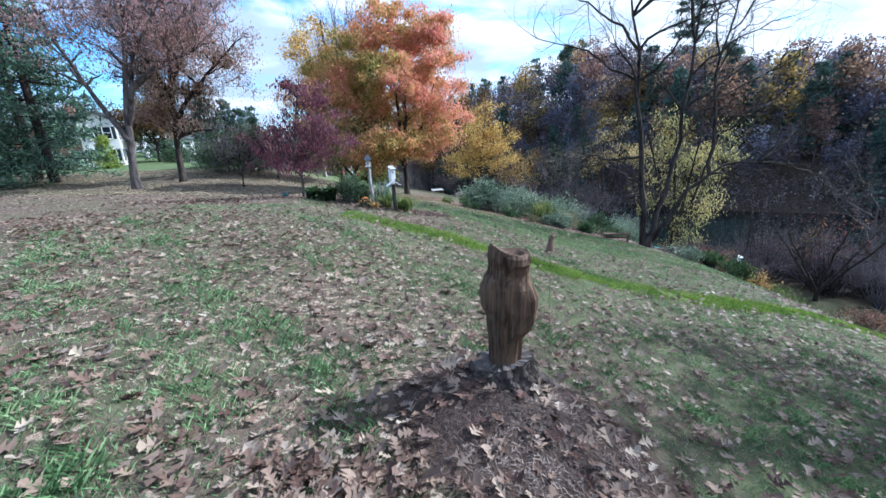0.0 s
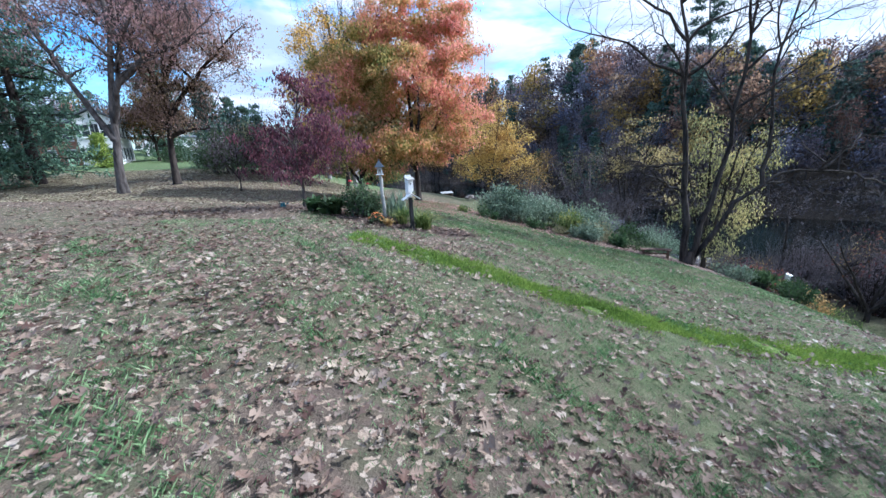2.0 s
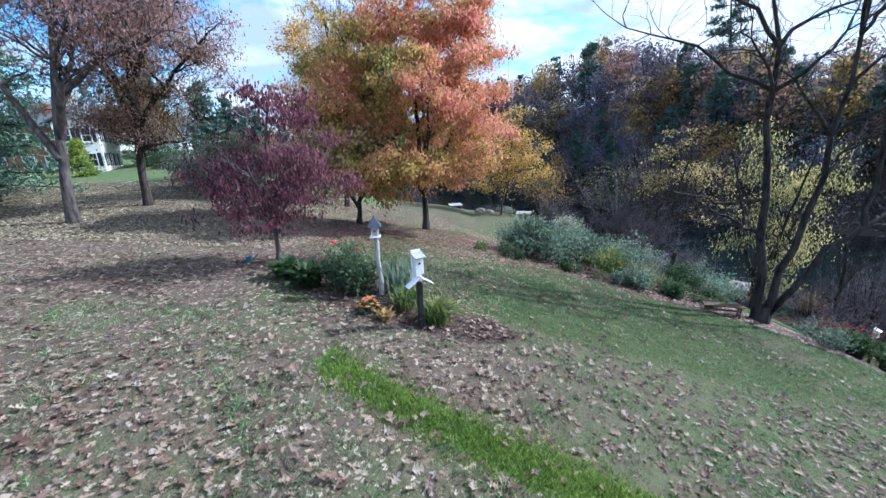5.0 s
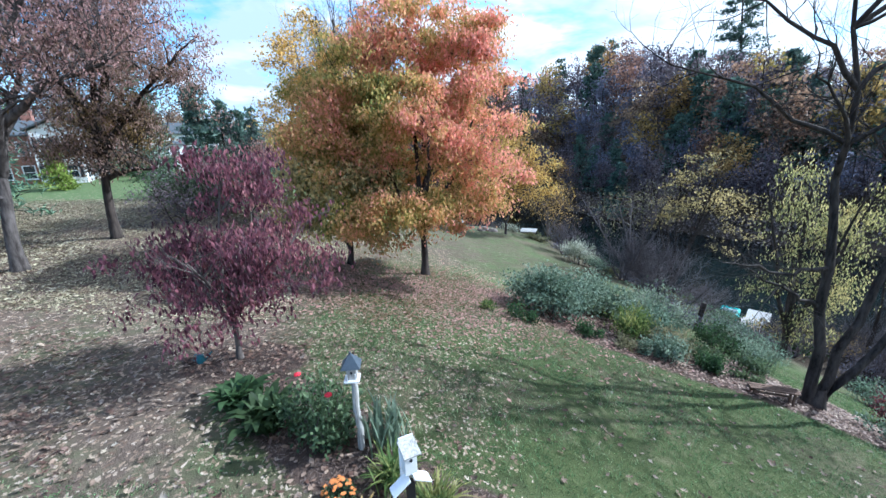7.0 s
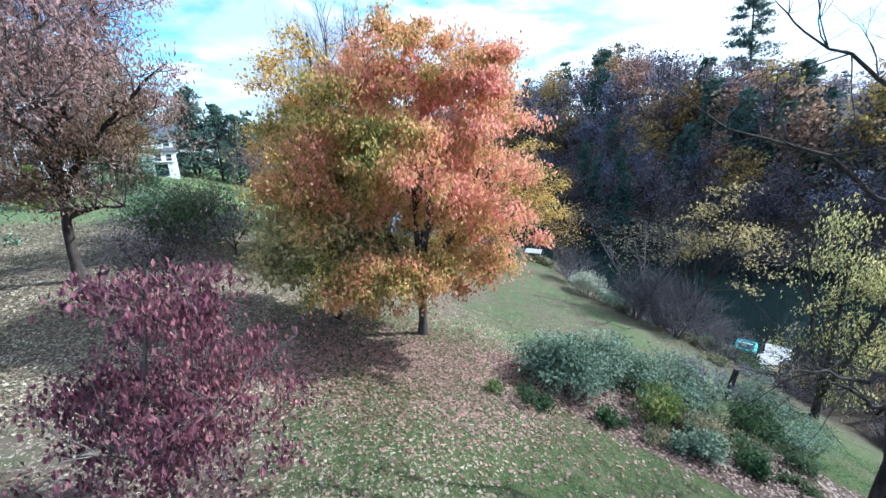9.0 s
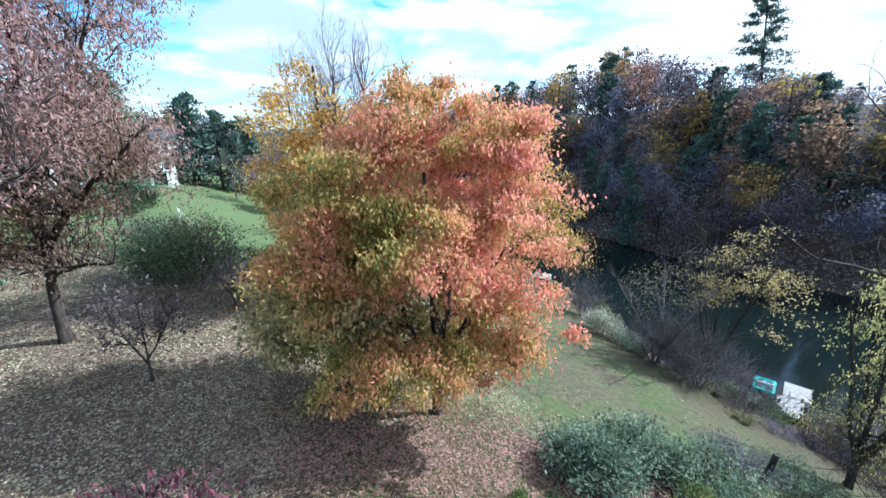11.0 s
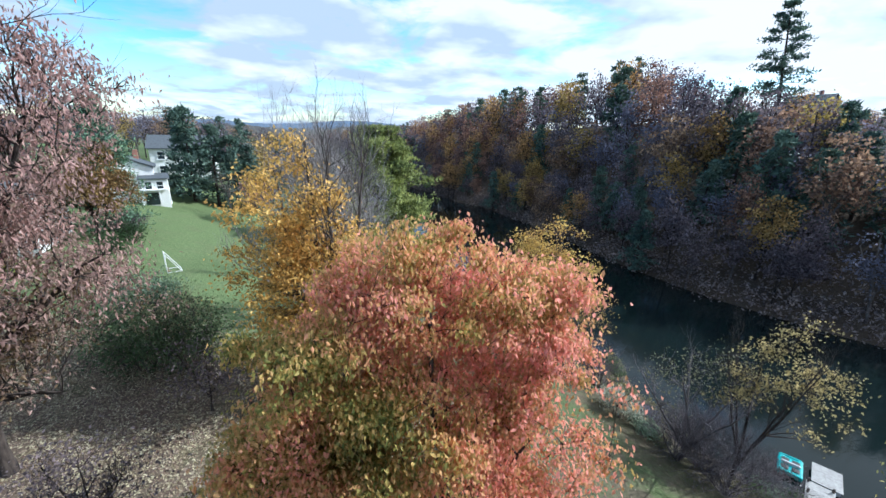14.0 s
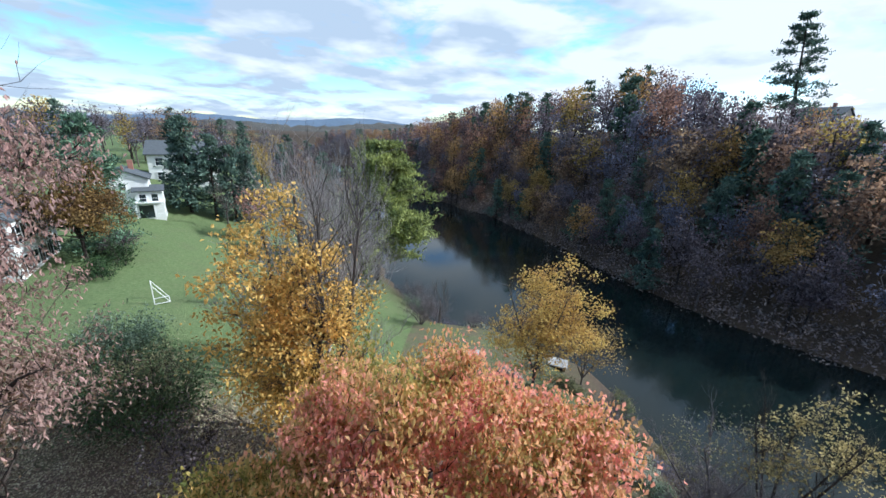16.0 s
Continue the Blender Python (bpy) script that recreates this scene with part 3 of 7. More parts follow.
def leaf_cloud(c, size, g, droop=0.0, slim=0.55):
    """Diamond leaves at the places c."""
    n = len(c)
    d = g.normal(0, 1, (n, 3))
    d[:, 2] -= droop * 2.2
    d /= np.linalg.norm(d, axis=1)[:, None] + 1e-9
    s = np.cross(d, g.normal(0, 1, (n, 3)))
    s /= np.linalg.norm(s, axis=1)[:, None] + 1e-9
    L = size * g.uniform(0.65, 1.3, (n, 1))
    W = L * slim * 0.5
    fold = np.cross(d, s) * L * 0.12
    V = np.stack([c, c + d * L * 0.45 + s * W + fold, c + d * L, c + d * L * 0.45 - s * W + fold], 1).reshape(-1, 3)
    F = np.arange(4 * n).reshape(n, 4)
    return V, F


def clumps_in(blobs, n, g, shell=0.6):
    """Places inside a set of ellipsoids (x, y, z, rx, ry, rz), most of them near the surface."""
    w = np.array([b[3] * b[4] * b[5] for b in blobs]) ** 0.75
    pick = g.choice(len(blobs), n, p=w / w.sum())
    d = g.normal(0, 1, (n, 3))
    d /= np.linalg.norm(d, axis=1)[:, None]
    r = np.where(g.random(n) < shell, g.uniform(0.8, 1.02, n), g.uniform(0.25, 0.85, n))[:, None]
    B = np.array(blobs)[pick]
    return B[:, :3] + d * r * B[:, 3:]


def twiggy(wood, start, way, length, r, g, depth, spread=0.6, n_child=4, up=0.15, sides=4, tips=None):
    """Bare branches that fork and thin out."""
    steps = 5 if depth else 3
    p, d = np.array(start, float), np.array(way, float)
    d /= np.linalg.norm(d)
    pts = [p.copy()]
    for _ in range(steps):
        d = d + g.normal(0, 0.16, 3) + np.array([0, 0, up * 0.35])
        d /= np.linalg.norm(d)
        p = p + d * length / steps
        pts.append(p.copy())
    wood.tube(pts, r, r * 0.42 if depth else r * 0.25, sides if depth else 3)
    if tips is not None and depth <= 1:
        tips.extend(pts[2:])
    if depth == 0:
        return
    for i in range(n_child):
        at = pts[min(steps, 2 + (i * (steps - 1)) // n_child + (1 if i else 0))]
        nd = d + g.normal(0, spread, 3)
        nd[2] += up
        twiggy(wood, at, nd, length * g.uniform(0.5, 0.78), r * 0.48, g, depth - 1, spread, n_child, up, max(3, sides - 1), tips)


def broadleaf(name, x, y, z, trunks, blobs, n_clump, n_leaf, size, spread, leaf, bark, seed, r_trunk=0.2, droop=0.2, slim=0.55,
              shell=0.6, bare=0, label="", category="tree", group="", r_twig=0.02, turn=0.0, boughs=0, fan=(0.5, 0.5, 0.16), lite=False):
    """A tree at (x, y): trunk lines and crown blobs are given from its base."""
    g = np.random.default_rng(seed)
    top = empty(name, x, y, z, turn)
    w = Wood()
    nodes = []
    for k, line in enumerate(trunks):
        line = np.array(line, float)
        m = 5 if lite else 9
        s = np.linspace(0, len(line) - 1, m)
        pts = np.stack([np.interp(s, np.arange(len(line)), line[:, i]) for i in range(3)], 1)
        pts[1:-1] += g.normal(0, r_trunk * 0.18, (m - 2, 3))
        r0 = r_trunk * (1.0 if k == 0 else 0.72)
        w.tube(pts, r0, r0 * 0.28, 5 if lite else 9, 0.8)
        if k == 0 and not lite:
            w.tube([pts[0] - [0, 0, 0.15], pts[0] + [0, 0, 0.12], pts[0] + (pts[1] - pts[0]) * 0.6], r_trunk * 1.5, r_trunk * 0.96, 9, 0.6)
        nodes += [(p, r0 * (1 - 0.7 * i / m)) for i, p in enumerate(pts)][(1 if lite else 3):]
    P, R = np.array([p for p, _ in nodes]), np.array([r for _, r in nodes])
    c = clumps_in(blobs, boughs or n_clump, g, shell)
    if boughs:
        # flat boughs of many clumps, with gaps between them
        c = c[g.integers(0, boughs, n_clump)] + g.normal(0, 1, (n_clump, 3)) * np.array(fan)
    leaves = []
    joints, jr = list(P), list(R)
    for i in np.argsort(np.linalg.norm(c - P.mean(0), axis=1)):
        q = c[i]
        J = np.array(joints)
        below = np.linalg.norm(J - q, axis=1) + np.maximum(0, J[:, 2] - q[2] + 0.3) * 2.5
        j = int(np.argmin(below))
        r = min(jr[j] * 0.6, r_twig * 3.2)
        line = bend(J[j], q, g, 0.1, 5, 0.08)
        w.tube(line[::2] if lite else line, r, max(r_twig * 0.35, r * 0.35), 3 if lite else 5)
        joints.append(line[3]); jr.append(max(r * 0.6, r_twig))
        for _ in range(0 if lite else 3):
            e = q + g.normal(0, spread * 0.7, 3)
            w.tube(bend(line[3], e, g, 0.12, 3), r_twig * 0.6, r_twig * 0.25, 3)
        k = int(n_leaf * g.uniform(0.5, 1.5))
        leaves.append(q + g.normal(0, 1, (k, 3)) * spread * np.array([1, 1, 0.72]) * g.uniform(0.6, 1.2))
    for _ in range(bare):
        q = P[g.integers(len(P) // 2, len(P))]
        twiggy(w, q, g.normal(0, 0.4, 3) + [0, 0, 1.0], g.uniform(0.1, 0.17) * (P[:, 2].max()), r_twig * 1.2, g, 2, 0.48, 4, 0.22)
    w.link("trunk", bark, top)
    V, F = leaf_cloud(np.concatenate(leaves), size, g, droop, slim)
    raw("crown", V, F, leaf, top)
    tagged(top, label, category, group)
    return top


def conifer(name, x, y, z, height, radius, n_tier, leaf, bark, seed, label, start=0.15, taper=1.0, size=0.3, tufts=9, lean=(0, 0), round_top=0.0, group="", per=7, slim=0.22):
    """A conifer with tiers of limbs that carry tufts of needles."""
    g = np.random.default_rng(seed)
    top = empty(name, x, y, z)
    w = Wood()
    s = np.linspace(0, 1, 9)[:, None]
    stem = np.concatenate([s * lean[0], s * lean[1], s * height], 1)
    w.tube(stem - [0, 0, 0.1], height * 0.016 + 0.04, 0.02, 8)
    C = []
    for i in range(n_tier):
        f = start + (1 - start) * (i + g.uniform(-0.3, 0.3)) / n_tier
        f = min(max(f, start), 0.985)
        u = (f - start) / (1 - start)
        reach = radius * ((1 - u) ** taper if not round_top else (np.clip(1 - u ** 2.2, 0, 1) ** 0.6 * (0.65 + 0.35 * min(1, u * 4)))) * g.uniform(0.7, 1.12) + 0.15
        for _ in range(per):
            a = g.uniform(0, 2 * math.pi)
            b = np.array([f * lean[0], f * lean[1], f * height])
            e = b + np.array([math.cos(a), math.sin(a), g.uniform(-0.18, 0.14)]) * reach * g.uniform(0.6, 1.05)
            line = bend(b, e, g, 0.06, 4, -0.04)
            w.tube(line, 0.018 + reach * 0.008, 0.008, 3)
            t = g.uniform(0.35, 1.0, tufts)[:, None]
            q = b + (e - b) * t + g.normal(0, 0.06 + reach * 0.07, (tufts, 3)) * [1, 1, 0.5]
            C.append(q)
    C = np.repeat(np.concatenate(C), 5, 0)
    C = C + g.normal(0, size * 0.22, C.shape)
    w.link("trunk", bark, top)
    V, F = leaf_cloud(C, size, g, -0.25, slim)
    raw("crown", V, F, leaf, top)
    tagged(top, label, "tree", group)
    return top


def shrub(name, x, y, rx, ry, h, n, size, leaf, seed, label, category="shrub", droop=-0.2, slim=0.4, group="", bark=None, stems=14, lift=0.0, airy=0.25):
    """Stems that rise from the ground, clad in leaves."""
    g = np.random.default_rng(seed)
    base_z = H(x, y)
    top = empty(name, x, y, base_z - 0.02)
    w = Wood()
    C = []
    aa, qq = g.uniform(0, 2 * math.pi, stems), np.sqrt(g.random(stems))
    xx, yy = np.cos(aa) * rx * qq, np.sin(aa) * ry * qq
    for ex, ey, q, dz in zip(xx, yy, qq, heights(x + xx, y + yy) - base_z):
        zt = h * (1 - 0.45 * q * q) * g.uniform(0.72, 1.08)
        s = np.array([ex * 0.55, ey * 0.55, dz * 0.6])
        line = bend(s, (ex, ey, zt + dz), g, 0.07, 5)
        w.tube(line, 0.012 + 0.006 * h, 0.004, 4)
        k = n // stems
        t = g.uniform(airy, 1.0, k)
        idx = t * 4
        base = np.stack([np.interp(idx, np.arange(5), line[:, i]) for i in range(3)], 1)
        C.append(base + g.normal(0, 1, (k, 3)) * [rx * 0.17, ry * 0.17, h * 0.1])
    C = np.concatenate(C)
    C[:, 2] = np.maximum(C[:, 2], heights(x + C[:, 0], y + C[:, 1]) - base_z + 0.03)
    w.link("stem", bark or M_BARK_TWIG, top)["kind"] = "stuff"
    V, F = leaf_cloud(C, size, g, droop, slim)
    raw("foliage", V, F, leaf, top)
    tagged(top, label, category, group)
    return top


# the tall maple in the middle of the slope
def maple():
    x, y = -1.75, 20.3
    z = H(x, y)
    trunks = [[(0, 0, 0), (0.02, 0, 1.3), (-0.05, 0.1, 3.2), (-0.2, 0, 5.4), (-0.3, 0, 8.0)],
              [(0, 0, 1.5), (-0.9, 0.2, 3.2), (-1.9, 0.3, 5.2)], [(0, 0, 1.7), (1.0, -0.2, 3.4), (1.8, -0.4, 5.4)],
              [(0, 0, 2.0), (0.3, -0.9, 3.6), (0.4, -1.8, 5.2)], [(0, 0, 2.2), (0.1, 1.0, 4.0), (0, 1.9, 6.0)]]
    blobs = [(-0.8, 0.9, 8.0, 1.6, 1.8, 1.45), (-2.2, 0.6, 6.8, 1.7, 2.0, 1.5), (1.95, 0.9, 7.4, 1.1, 1.4, 1.3), (0.6, 0.8, 7.6, 1.4, 1.7, 1.4), (-3.0, 0.3, 5.1, 1.4, 1.8, 1.4),
             (2.15, 0.2, 5.6, 1.2, 1.6, 1.4), (-0.3, -1.0, 5.4, 1.9, 1.2, 1.4), (-0.3, 1.9, 5.4, 2.4, 1.5, 2.0), (2.1, -0.5, 3.7, 1.25, 1.3, 1.0), (-2.5, -0.2, 3.3, 1.4, 1.5, 1.2),
             (-0.5, -1.5, 3.1, 1.7, 1.1, 1.0), (0.8, -1.3, 2.5, 1.2, 0.9, 0.75), (-1.6, -1.2, 2.2, 1.2, 0.9, 0.8), (0.3, 1.4, 3.0, 2.0, 1.3, 1.0)]
    broadleaf("maple_tree", x, y, z, trunks, blobs, 950, 150, 0.112, 0.23, M_MAPLE, M_BARK_DARK, 11, 0.15, 0.9, 0.55, 0.82, boughs=230, fan=(0.38, 0.38, 0.13),
              label="large maple with orange red and olive autumn leaves on the lawn", r_twig=0.014)


maple()


def yellow_maple():
    x, y = -6.9, 27.3
    z = H(x, y)
    trunks = [[(0, 0, 0), (0.1, 0, 2.4), (0.2, 0, 5.2), (-0.1, 0.1, 8.6), (-0.2, 0.2, 10.8)], [(0.1, 0, 2.5), (-1.1, 0.2, 5.5), (-1.5, 0.4, 9.6)],
              [(0.1, 0, 3), (1.3, 0, 5.4), (1.9, 0.1, 9.8)], [(0.2, 0, 4), (0.8, -0.6, 6.6), (0.9, -0.8, 10.0)]]
    blobs = [(-1.0, -0.2, 5.6, 1.7, 1.9, 2.4), (0.5, -0.5, 5.0, 1.4, 1.8, 2.0), (-1.1, -0.3, 8.4, 1.4, 1.4, 1.9), (0.1, 0, 3.2, 1.7, 1.8, 1.2), (0.4, 0, 7.5, 1.0, 1.2, 1.5), (-0.9, 0, 10.2, 0.8, 0.8, 0.8)]
    broadleaf("maple_tree", x, y, z, trunks, blobs, 360, 62, 0.145, 0.32, M_YELLOW, M_BARK_GREY, 12, 0.17, 0.35, 0.6, 0.65, bare=60, boughs=120,
              label="golden yellow maple with a bare leafless grey top", r_twig=0.018)


yellow_maple()


def grey_tree(x, y, h, seed, label, n=6, r=0.14, depth=3, spread=0.42, name="bare_tree", up=0.3, mat=None):
    g = np.random.default_rng(seed)
    top = empty(name, x, y, H(x, y))
    w = Wood()
    line = bend((0, 0, -0.1), (g.normal(0, 0.3), g.normal(0, 0.3), h * 0.62), g, 0.03, 8)
    w.tube(line, r, r * 0.4, 7)
    limbs = Wood()
    for i in range(n):
        q = line[min(7, 2 + i * 6 // n)]
        a = g.uniform(0, 6.28)
        twiggy(limbs, q, (math.cos(a) * 0.9, math.sin(a) * 0.9, 0.8), h * g.uniform(0.2, 0.29), r * 0.3, g, depth, spread, 5, up)
    w.link("trunk", mat or M_BARK_TWIG, top)
    limbs.link("branchwork", mat or M_BARK_TWIG, top)["kind"] = "stuff"
    tagged(top, label, "tree")
    return top


grey_tree(-6.9, 29.3, 10.0, 31, "leafless grey tree with fine upright twigs", 16, 0.17, mat=M_BARK_ASH)
GREY = bpy.data.objects["bare_tree"]
for gx, gy, gs, gt in ((-8.0, 34.5, 1.08, 100), (-9.4, 31.6, 1.05, 220)):
    copy_thing(GREY, Matrix()).matrix_world = pose(gx, gy, H(gx, gy), 0, 0, gt) @ Matrix.Scale(gs, 4)


# the purple dogwood by the flower bed
TWIG_BUSH = []


def twig_bush(x, y, r, h, seed, label, n=8):
    """Many forking leafless stems from one foot."""
    if TWIG_BUSH:
        o = copy_thing(TWIG_BUSH[seed % 2], Matrix())
        o.matrix_world = pose(x, y, H(x, y), 0, 0, seed * 67) @ Matrix.Diagonal((r / 2.0, r / 2.0, h / 3.5, 1))
        o["label"] = label
        return
    for seed in (1, 2):
        TWIG_BUSH.append(one_twig_bush(x + seed * 1.5 - 1.6, y, 2.0, 3.5, seed, label, 12))


def one_twig_bush(x, y, r, h, seed, label, n):
    g = np.random.default_rng(seed)
    top = empty("bare_bush", x, y, H(x, y))
    w = Wood()
    for i in range(n):
        a = 6.283 * i / n + g.normal(0, 0.3)
        twiggy(w, (0.1 * math.cos(a), 0.1 * math.sin(a), -0.1), (math.cos(a) * r / h * 0.8, math.sin(a) * r / h * 0.8, 0.8), h * g.uniform(0.42, 0.52), 0.042, g, 3, 0.55, 5, 0.1)
    w.link("branchwork", M_BARK_BUSH, top)["kind"] = "stuff"
    tagged(top, label, "bush", "bank bushes")
    return top


def dogwood():
    x, y = -4.75, 13.2
    trunks = [[(0, 0, 0), (0.0, 0, 0.7), (-0.05, 0, 1.6), (0.1, 0, 2.7), (0.4, 0, 3.8)], [(0, 0, 0.7), (-0.6, 0.1, 1.5), (-1.2, 0.2, 2.2)],
              [(0, 0, 0.8), (0.6, -0.1, 1.6), (1.3, -0.1, 2.2)], [(0, 0, 1.0), (0.1, -0.6, 1.7), (0.2, -1.1, 2.2)], [(0, 0, 1.0), (0, 0.7, 1.8), (0, 1.2, 2.3)]]
    blobs = [(0.3, 0, 2.55, 1.15, 1.2, 0.75), (-0.65, 0.1, 1.75, 0.85, 1.0, 0.6), (1.15, -0.1, 1.8, 0.75, 0.9, 0.55), (0.55, 0, 3.25, 0.55, 0.6, 0.6), (0.15, -0.6, 1.5, 1.1, 0.7, 0.5), (0.2, 0.7, 1.9, 1.1, 0.7, 0.6)]
    broadleaf("dogwood_tree", x, y, H(x, y), trunks, blobs, 250, 36, 0.098, 0.15, M_DOGWOOD, M_BARK_TWIG, 21, 0.055, 1.5, 0.44, 0.7, boughs=52, fan=(0.27, 0.27, 0.07), bare=12,
              label="small dogwood with drooping purple wine-red leaves", r_twig=0.008)


dogwood()


# two oaks on the upper lawn
def oaks():
    x, y = -14.2, 17.9
    tr = [[(0, 0, 0), (0.1, 0, 1.2), (0.25, 0.1, 2.4), (0.5, 0.2, 4.5), (0.9, 0.3, 7), (1.0, 0.2, 9.5)], [(0.2, 0, 2.2), (-0.6, 0, 3.6), (-1.6, 0, 5.8), (-2.6, 0.1, 8.4)],
          [(0.3, 0.1, 2.9), (1.1, -0.3, 4.3), (1.9, -0.5, 6.0), (3.3, -0.5, 7.5)], [(0.5, 0.2, 4.2), (1.8, 0.6, 5.4), (3.4, 1.0, 6.0)], [(0.4, 0.2, 3.6), (0.2, 1.4, 5.6), (0, 2.4, 7.6)]]
    bl = [(0.6, 0, 8.6, 3.6, 3.4, 2.6), (-2.2, 0.2, 7.6, 2.4, 2.4, 2.2), (3.0, 0, 7.2, 2.4, 2.4, 1.9), (0.5, 0, 6.2, 3.5, 3.0, 1.4)]
    broadleaf("oak_tree", x, y, H(x, y), tr, bl, 360, 30, 0.125, 0.34, M_OAK_TREE, M_BARK_GREY, 41, 0.20, 0.6, 0.4, 0.6, bare=40,
              label="forked grey oak with thin russet pink leaves", group="lawn oaks", r_twig=0.02)
    x, y = -14.7, 22.0
    tr = [[(0, 0, 0), (0.05, 0, 1.6), (0.3, 0, 3.4), (0.6, 0, 6), (1.0, 0.1, 9), (1.2, 0.1, 12)], [(0.2, 0, 3.1), (1.3, -0.2, 4.3), (2.9, -0.4, 5.6), (4.6, -0.5, 6.9)],
          [(0.3, 0, 3.5), (-0.6, 0.2, 5.6), (-1.6, 0.3, 8.5)], [(0.5, 0, 5.2), (1.9, 0.3, 7.5), (3.2, 0.4, 10.2)], [(0.1, 0, 2.4), (0.9, 0.1, 2.7), (2.2, 0.2, 2.8)], [(0.4, 0, 4.6), (0.4, -1.6, 6.6), (0.6, -2.8, 8.8)]]
    bl = [(1.2, 0, 9.9, 3.7, 3.4, 3.0), (3.1, -0.2, 8.0, 2.5, 2.6, 2.4), (-1.2, 0.2, 8.2, 2.8, 2.8, 2.4), (2.0, 0, 6.3, 4.0, 3.2, 1.7), (0.9, -0.5, 4.4, 2.5, 2.2, 1.2), (0.7, 0.0, 3.3, 1.9, 1.7, 0.7)]
    broadleaf("oak_tree", x, y, H(x, y), tr, bl, 660, 62, 0.135, 0.32, M_OAK_TREE, M_BARK_DARK, 42, 0.19, 0.8, 0.4, 0.62, bare=36, boughs=170, fan=(0.5, 0.5, 0.25),
              label="tall oak with dense russet and pink-brown leaves", group="lawn oaks", r_twig=0.02)


oaks()


# the bare dark tree by the bench
def bare_locust():
    x, y = 8.9, 15.95
    g = np.random.default_rng(51)
    top = empty("bare_tree", x, y, H(x, y))
    w = Wood()
    lines = [[(0, 0, -0.15), (-0.1, 0, 1.5), (-0.25, 0, 3.5), (-0.5, 0, 5.6), (-0.75, 0, 7.2), (-1.0, 0, 9.4), (-1.5, 0.1, 12.2)],
             [(0.15, 0, -0.1), (0.6, 0.05, 1.3), (1.0, 0.1, 2.9), (1.3, 0.1, 5.0), (1.4, 0.1, 7.4), (1.7, 0.2, 9.6), (2.3, 0.2, 12.0)],
             [(0.3, -0.05, -0.1), (0.9, -0.1, 1.2), (1.8, -0.2, 2.5), (2.7, -0.3, 3.2), (4.2, -0.3, 3.5), (5.6, -0.2, 3.2)],
             [(2.4, -0.3, 3.0), (2.5, -0.3, 4.5), (2.3, -0.2, 6.4), (2.6, -0.1, 8.6), (3.3, 0.0, 10.8)]]
    radii = (0.15, 0.13, 0.115, 0.08)
    limbs = Wood()
    # long crooked limbs, low down nearly level, high up spreading wide and fine
    reach = [(0, 3.3, (-2.2, 0.3, 3.9)), (0, 4.0, (-3.0, -0.4, 4.2)), (0, 6.4, (-2.2, -0.6, 8.2)), (0, 6.8, (-4.6, 0.4, 8.7)), (0, 7.0, (1.0, -0.8, 8.6)), (0, 7.6, (2.6, 0.5, 9.4)), (0, 8.2, (-3.2, 0.9, 10.4)),
             (0, 8.6, (-0.8, -1.2, 11.2)), (0, 8.8, (1.4, 0.8, 11.4)), (1, 4.2, (2.6, 0.6, 5.6)), (1, 5.4, (-0.4, 0.5, 7.6)), (1, 6.0, (3.6, -0.4, 7.4)), (1, 6.8, (4.6, 0.3, 8.8)),
             (1, 7.6, (3.0, 0.8, 10.0)), (1, 8.2, (0.4, -0.9, 10.6)), (1, 8.8, (2.6, -0.3, 11.4)), (2, 2.9, (4.2, -0.8, 2.6)), (2, 3.4, (6.6, 0.6, 4.6)), (2, 3.3, (7.0, -0.6, 2.6)),
             (3, 4.8, (4.6, -0.6, 6.0)), (3, 6.0, (5.4, 0.4, 7.6)), (3, 6.8, (4.2, 0.8, 9.0)), (3, 7.6, (1.6, -0.6, 9.8)), (3, 8.2, (4.0, -0.2, 10.4))]
    for k, (line, r) in enumerate(zip(lines, radii)):
        line = np.array(line)
        s = np.linspace(0, len(line) - 1, 12)
        pts = np.stack([np.interp(s, np.arange(len(line)), line[:, i]) for i in range(3)], 1)
        pts[1:] += g.normal(0, 0.05, (11, 3))
        w.tube(pts, r, 0.02, 9, 0.9)
        for which, z0, end in reach:
            if which != k:
                continue
            a = pts[int(np.argmin(np.abs(pts[:, 2] - z0)))] if k != 2 else pts[9 if end[0] > 6 else 6]
            path = bend(a, end, g, 0.10, 8, 0.03)
            limbs.tube(path, r * 0.42, 0.016, 5)
            for i in range(2, 8):
                for _ in range(2):
                    d = path[min(7, i + 1)] - path[i - 1]
                    d = d / (np.linalg.norm(d) + 1e-6) + g.normal(0, 0.75, 3)
                    twiggy(limbs, path[i], d, g.uniform(0.7, 1.5), 0.016, g, 2, 0.55, 3, 0.08)
        for i in range(9, 12):
            twiggy(limbs, pts[i], g.normal(0, 0.6, 3) + [0, 0, 0.5], g.uniform(1.2, 2.0), r * 0.3, g, 3, 0.5, 3, 0.12)
    w.tube([(0.12, 0, -0.2), (0.13, 0, 0.12), (0.15, 0, 0.5)], 0.33, 0.19, 10)
    w.link("trunk", M_BARK_DARK, top)
    limbs.link("branchwork", M_BARK_DARK, top)["kind"] = "stuff"
    tagged(top, "leafless dark multi-stemmed tree beside a low bench", "tree")


bare_locust()

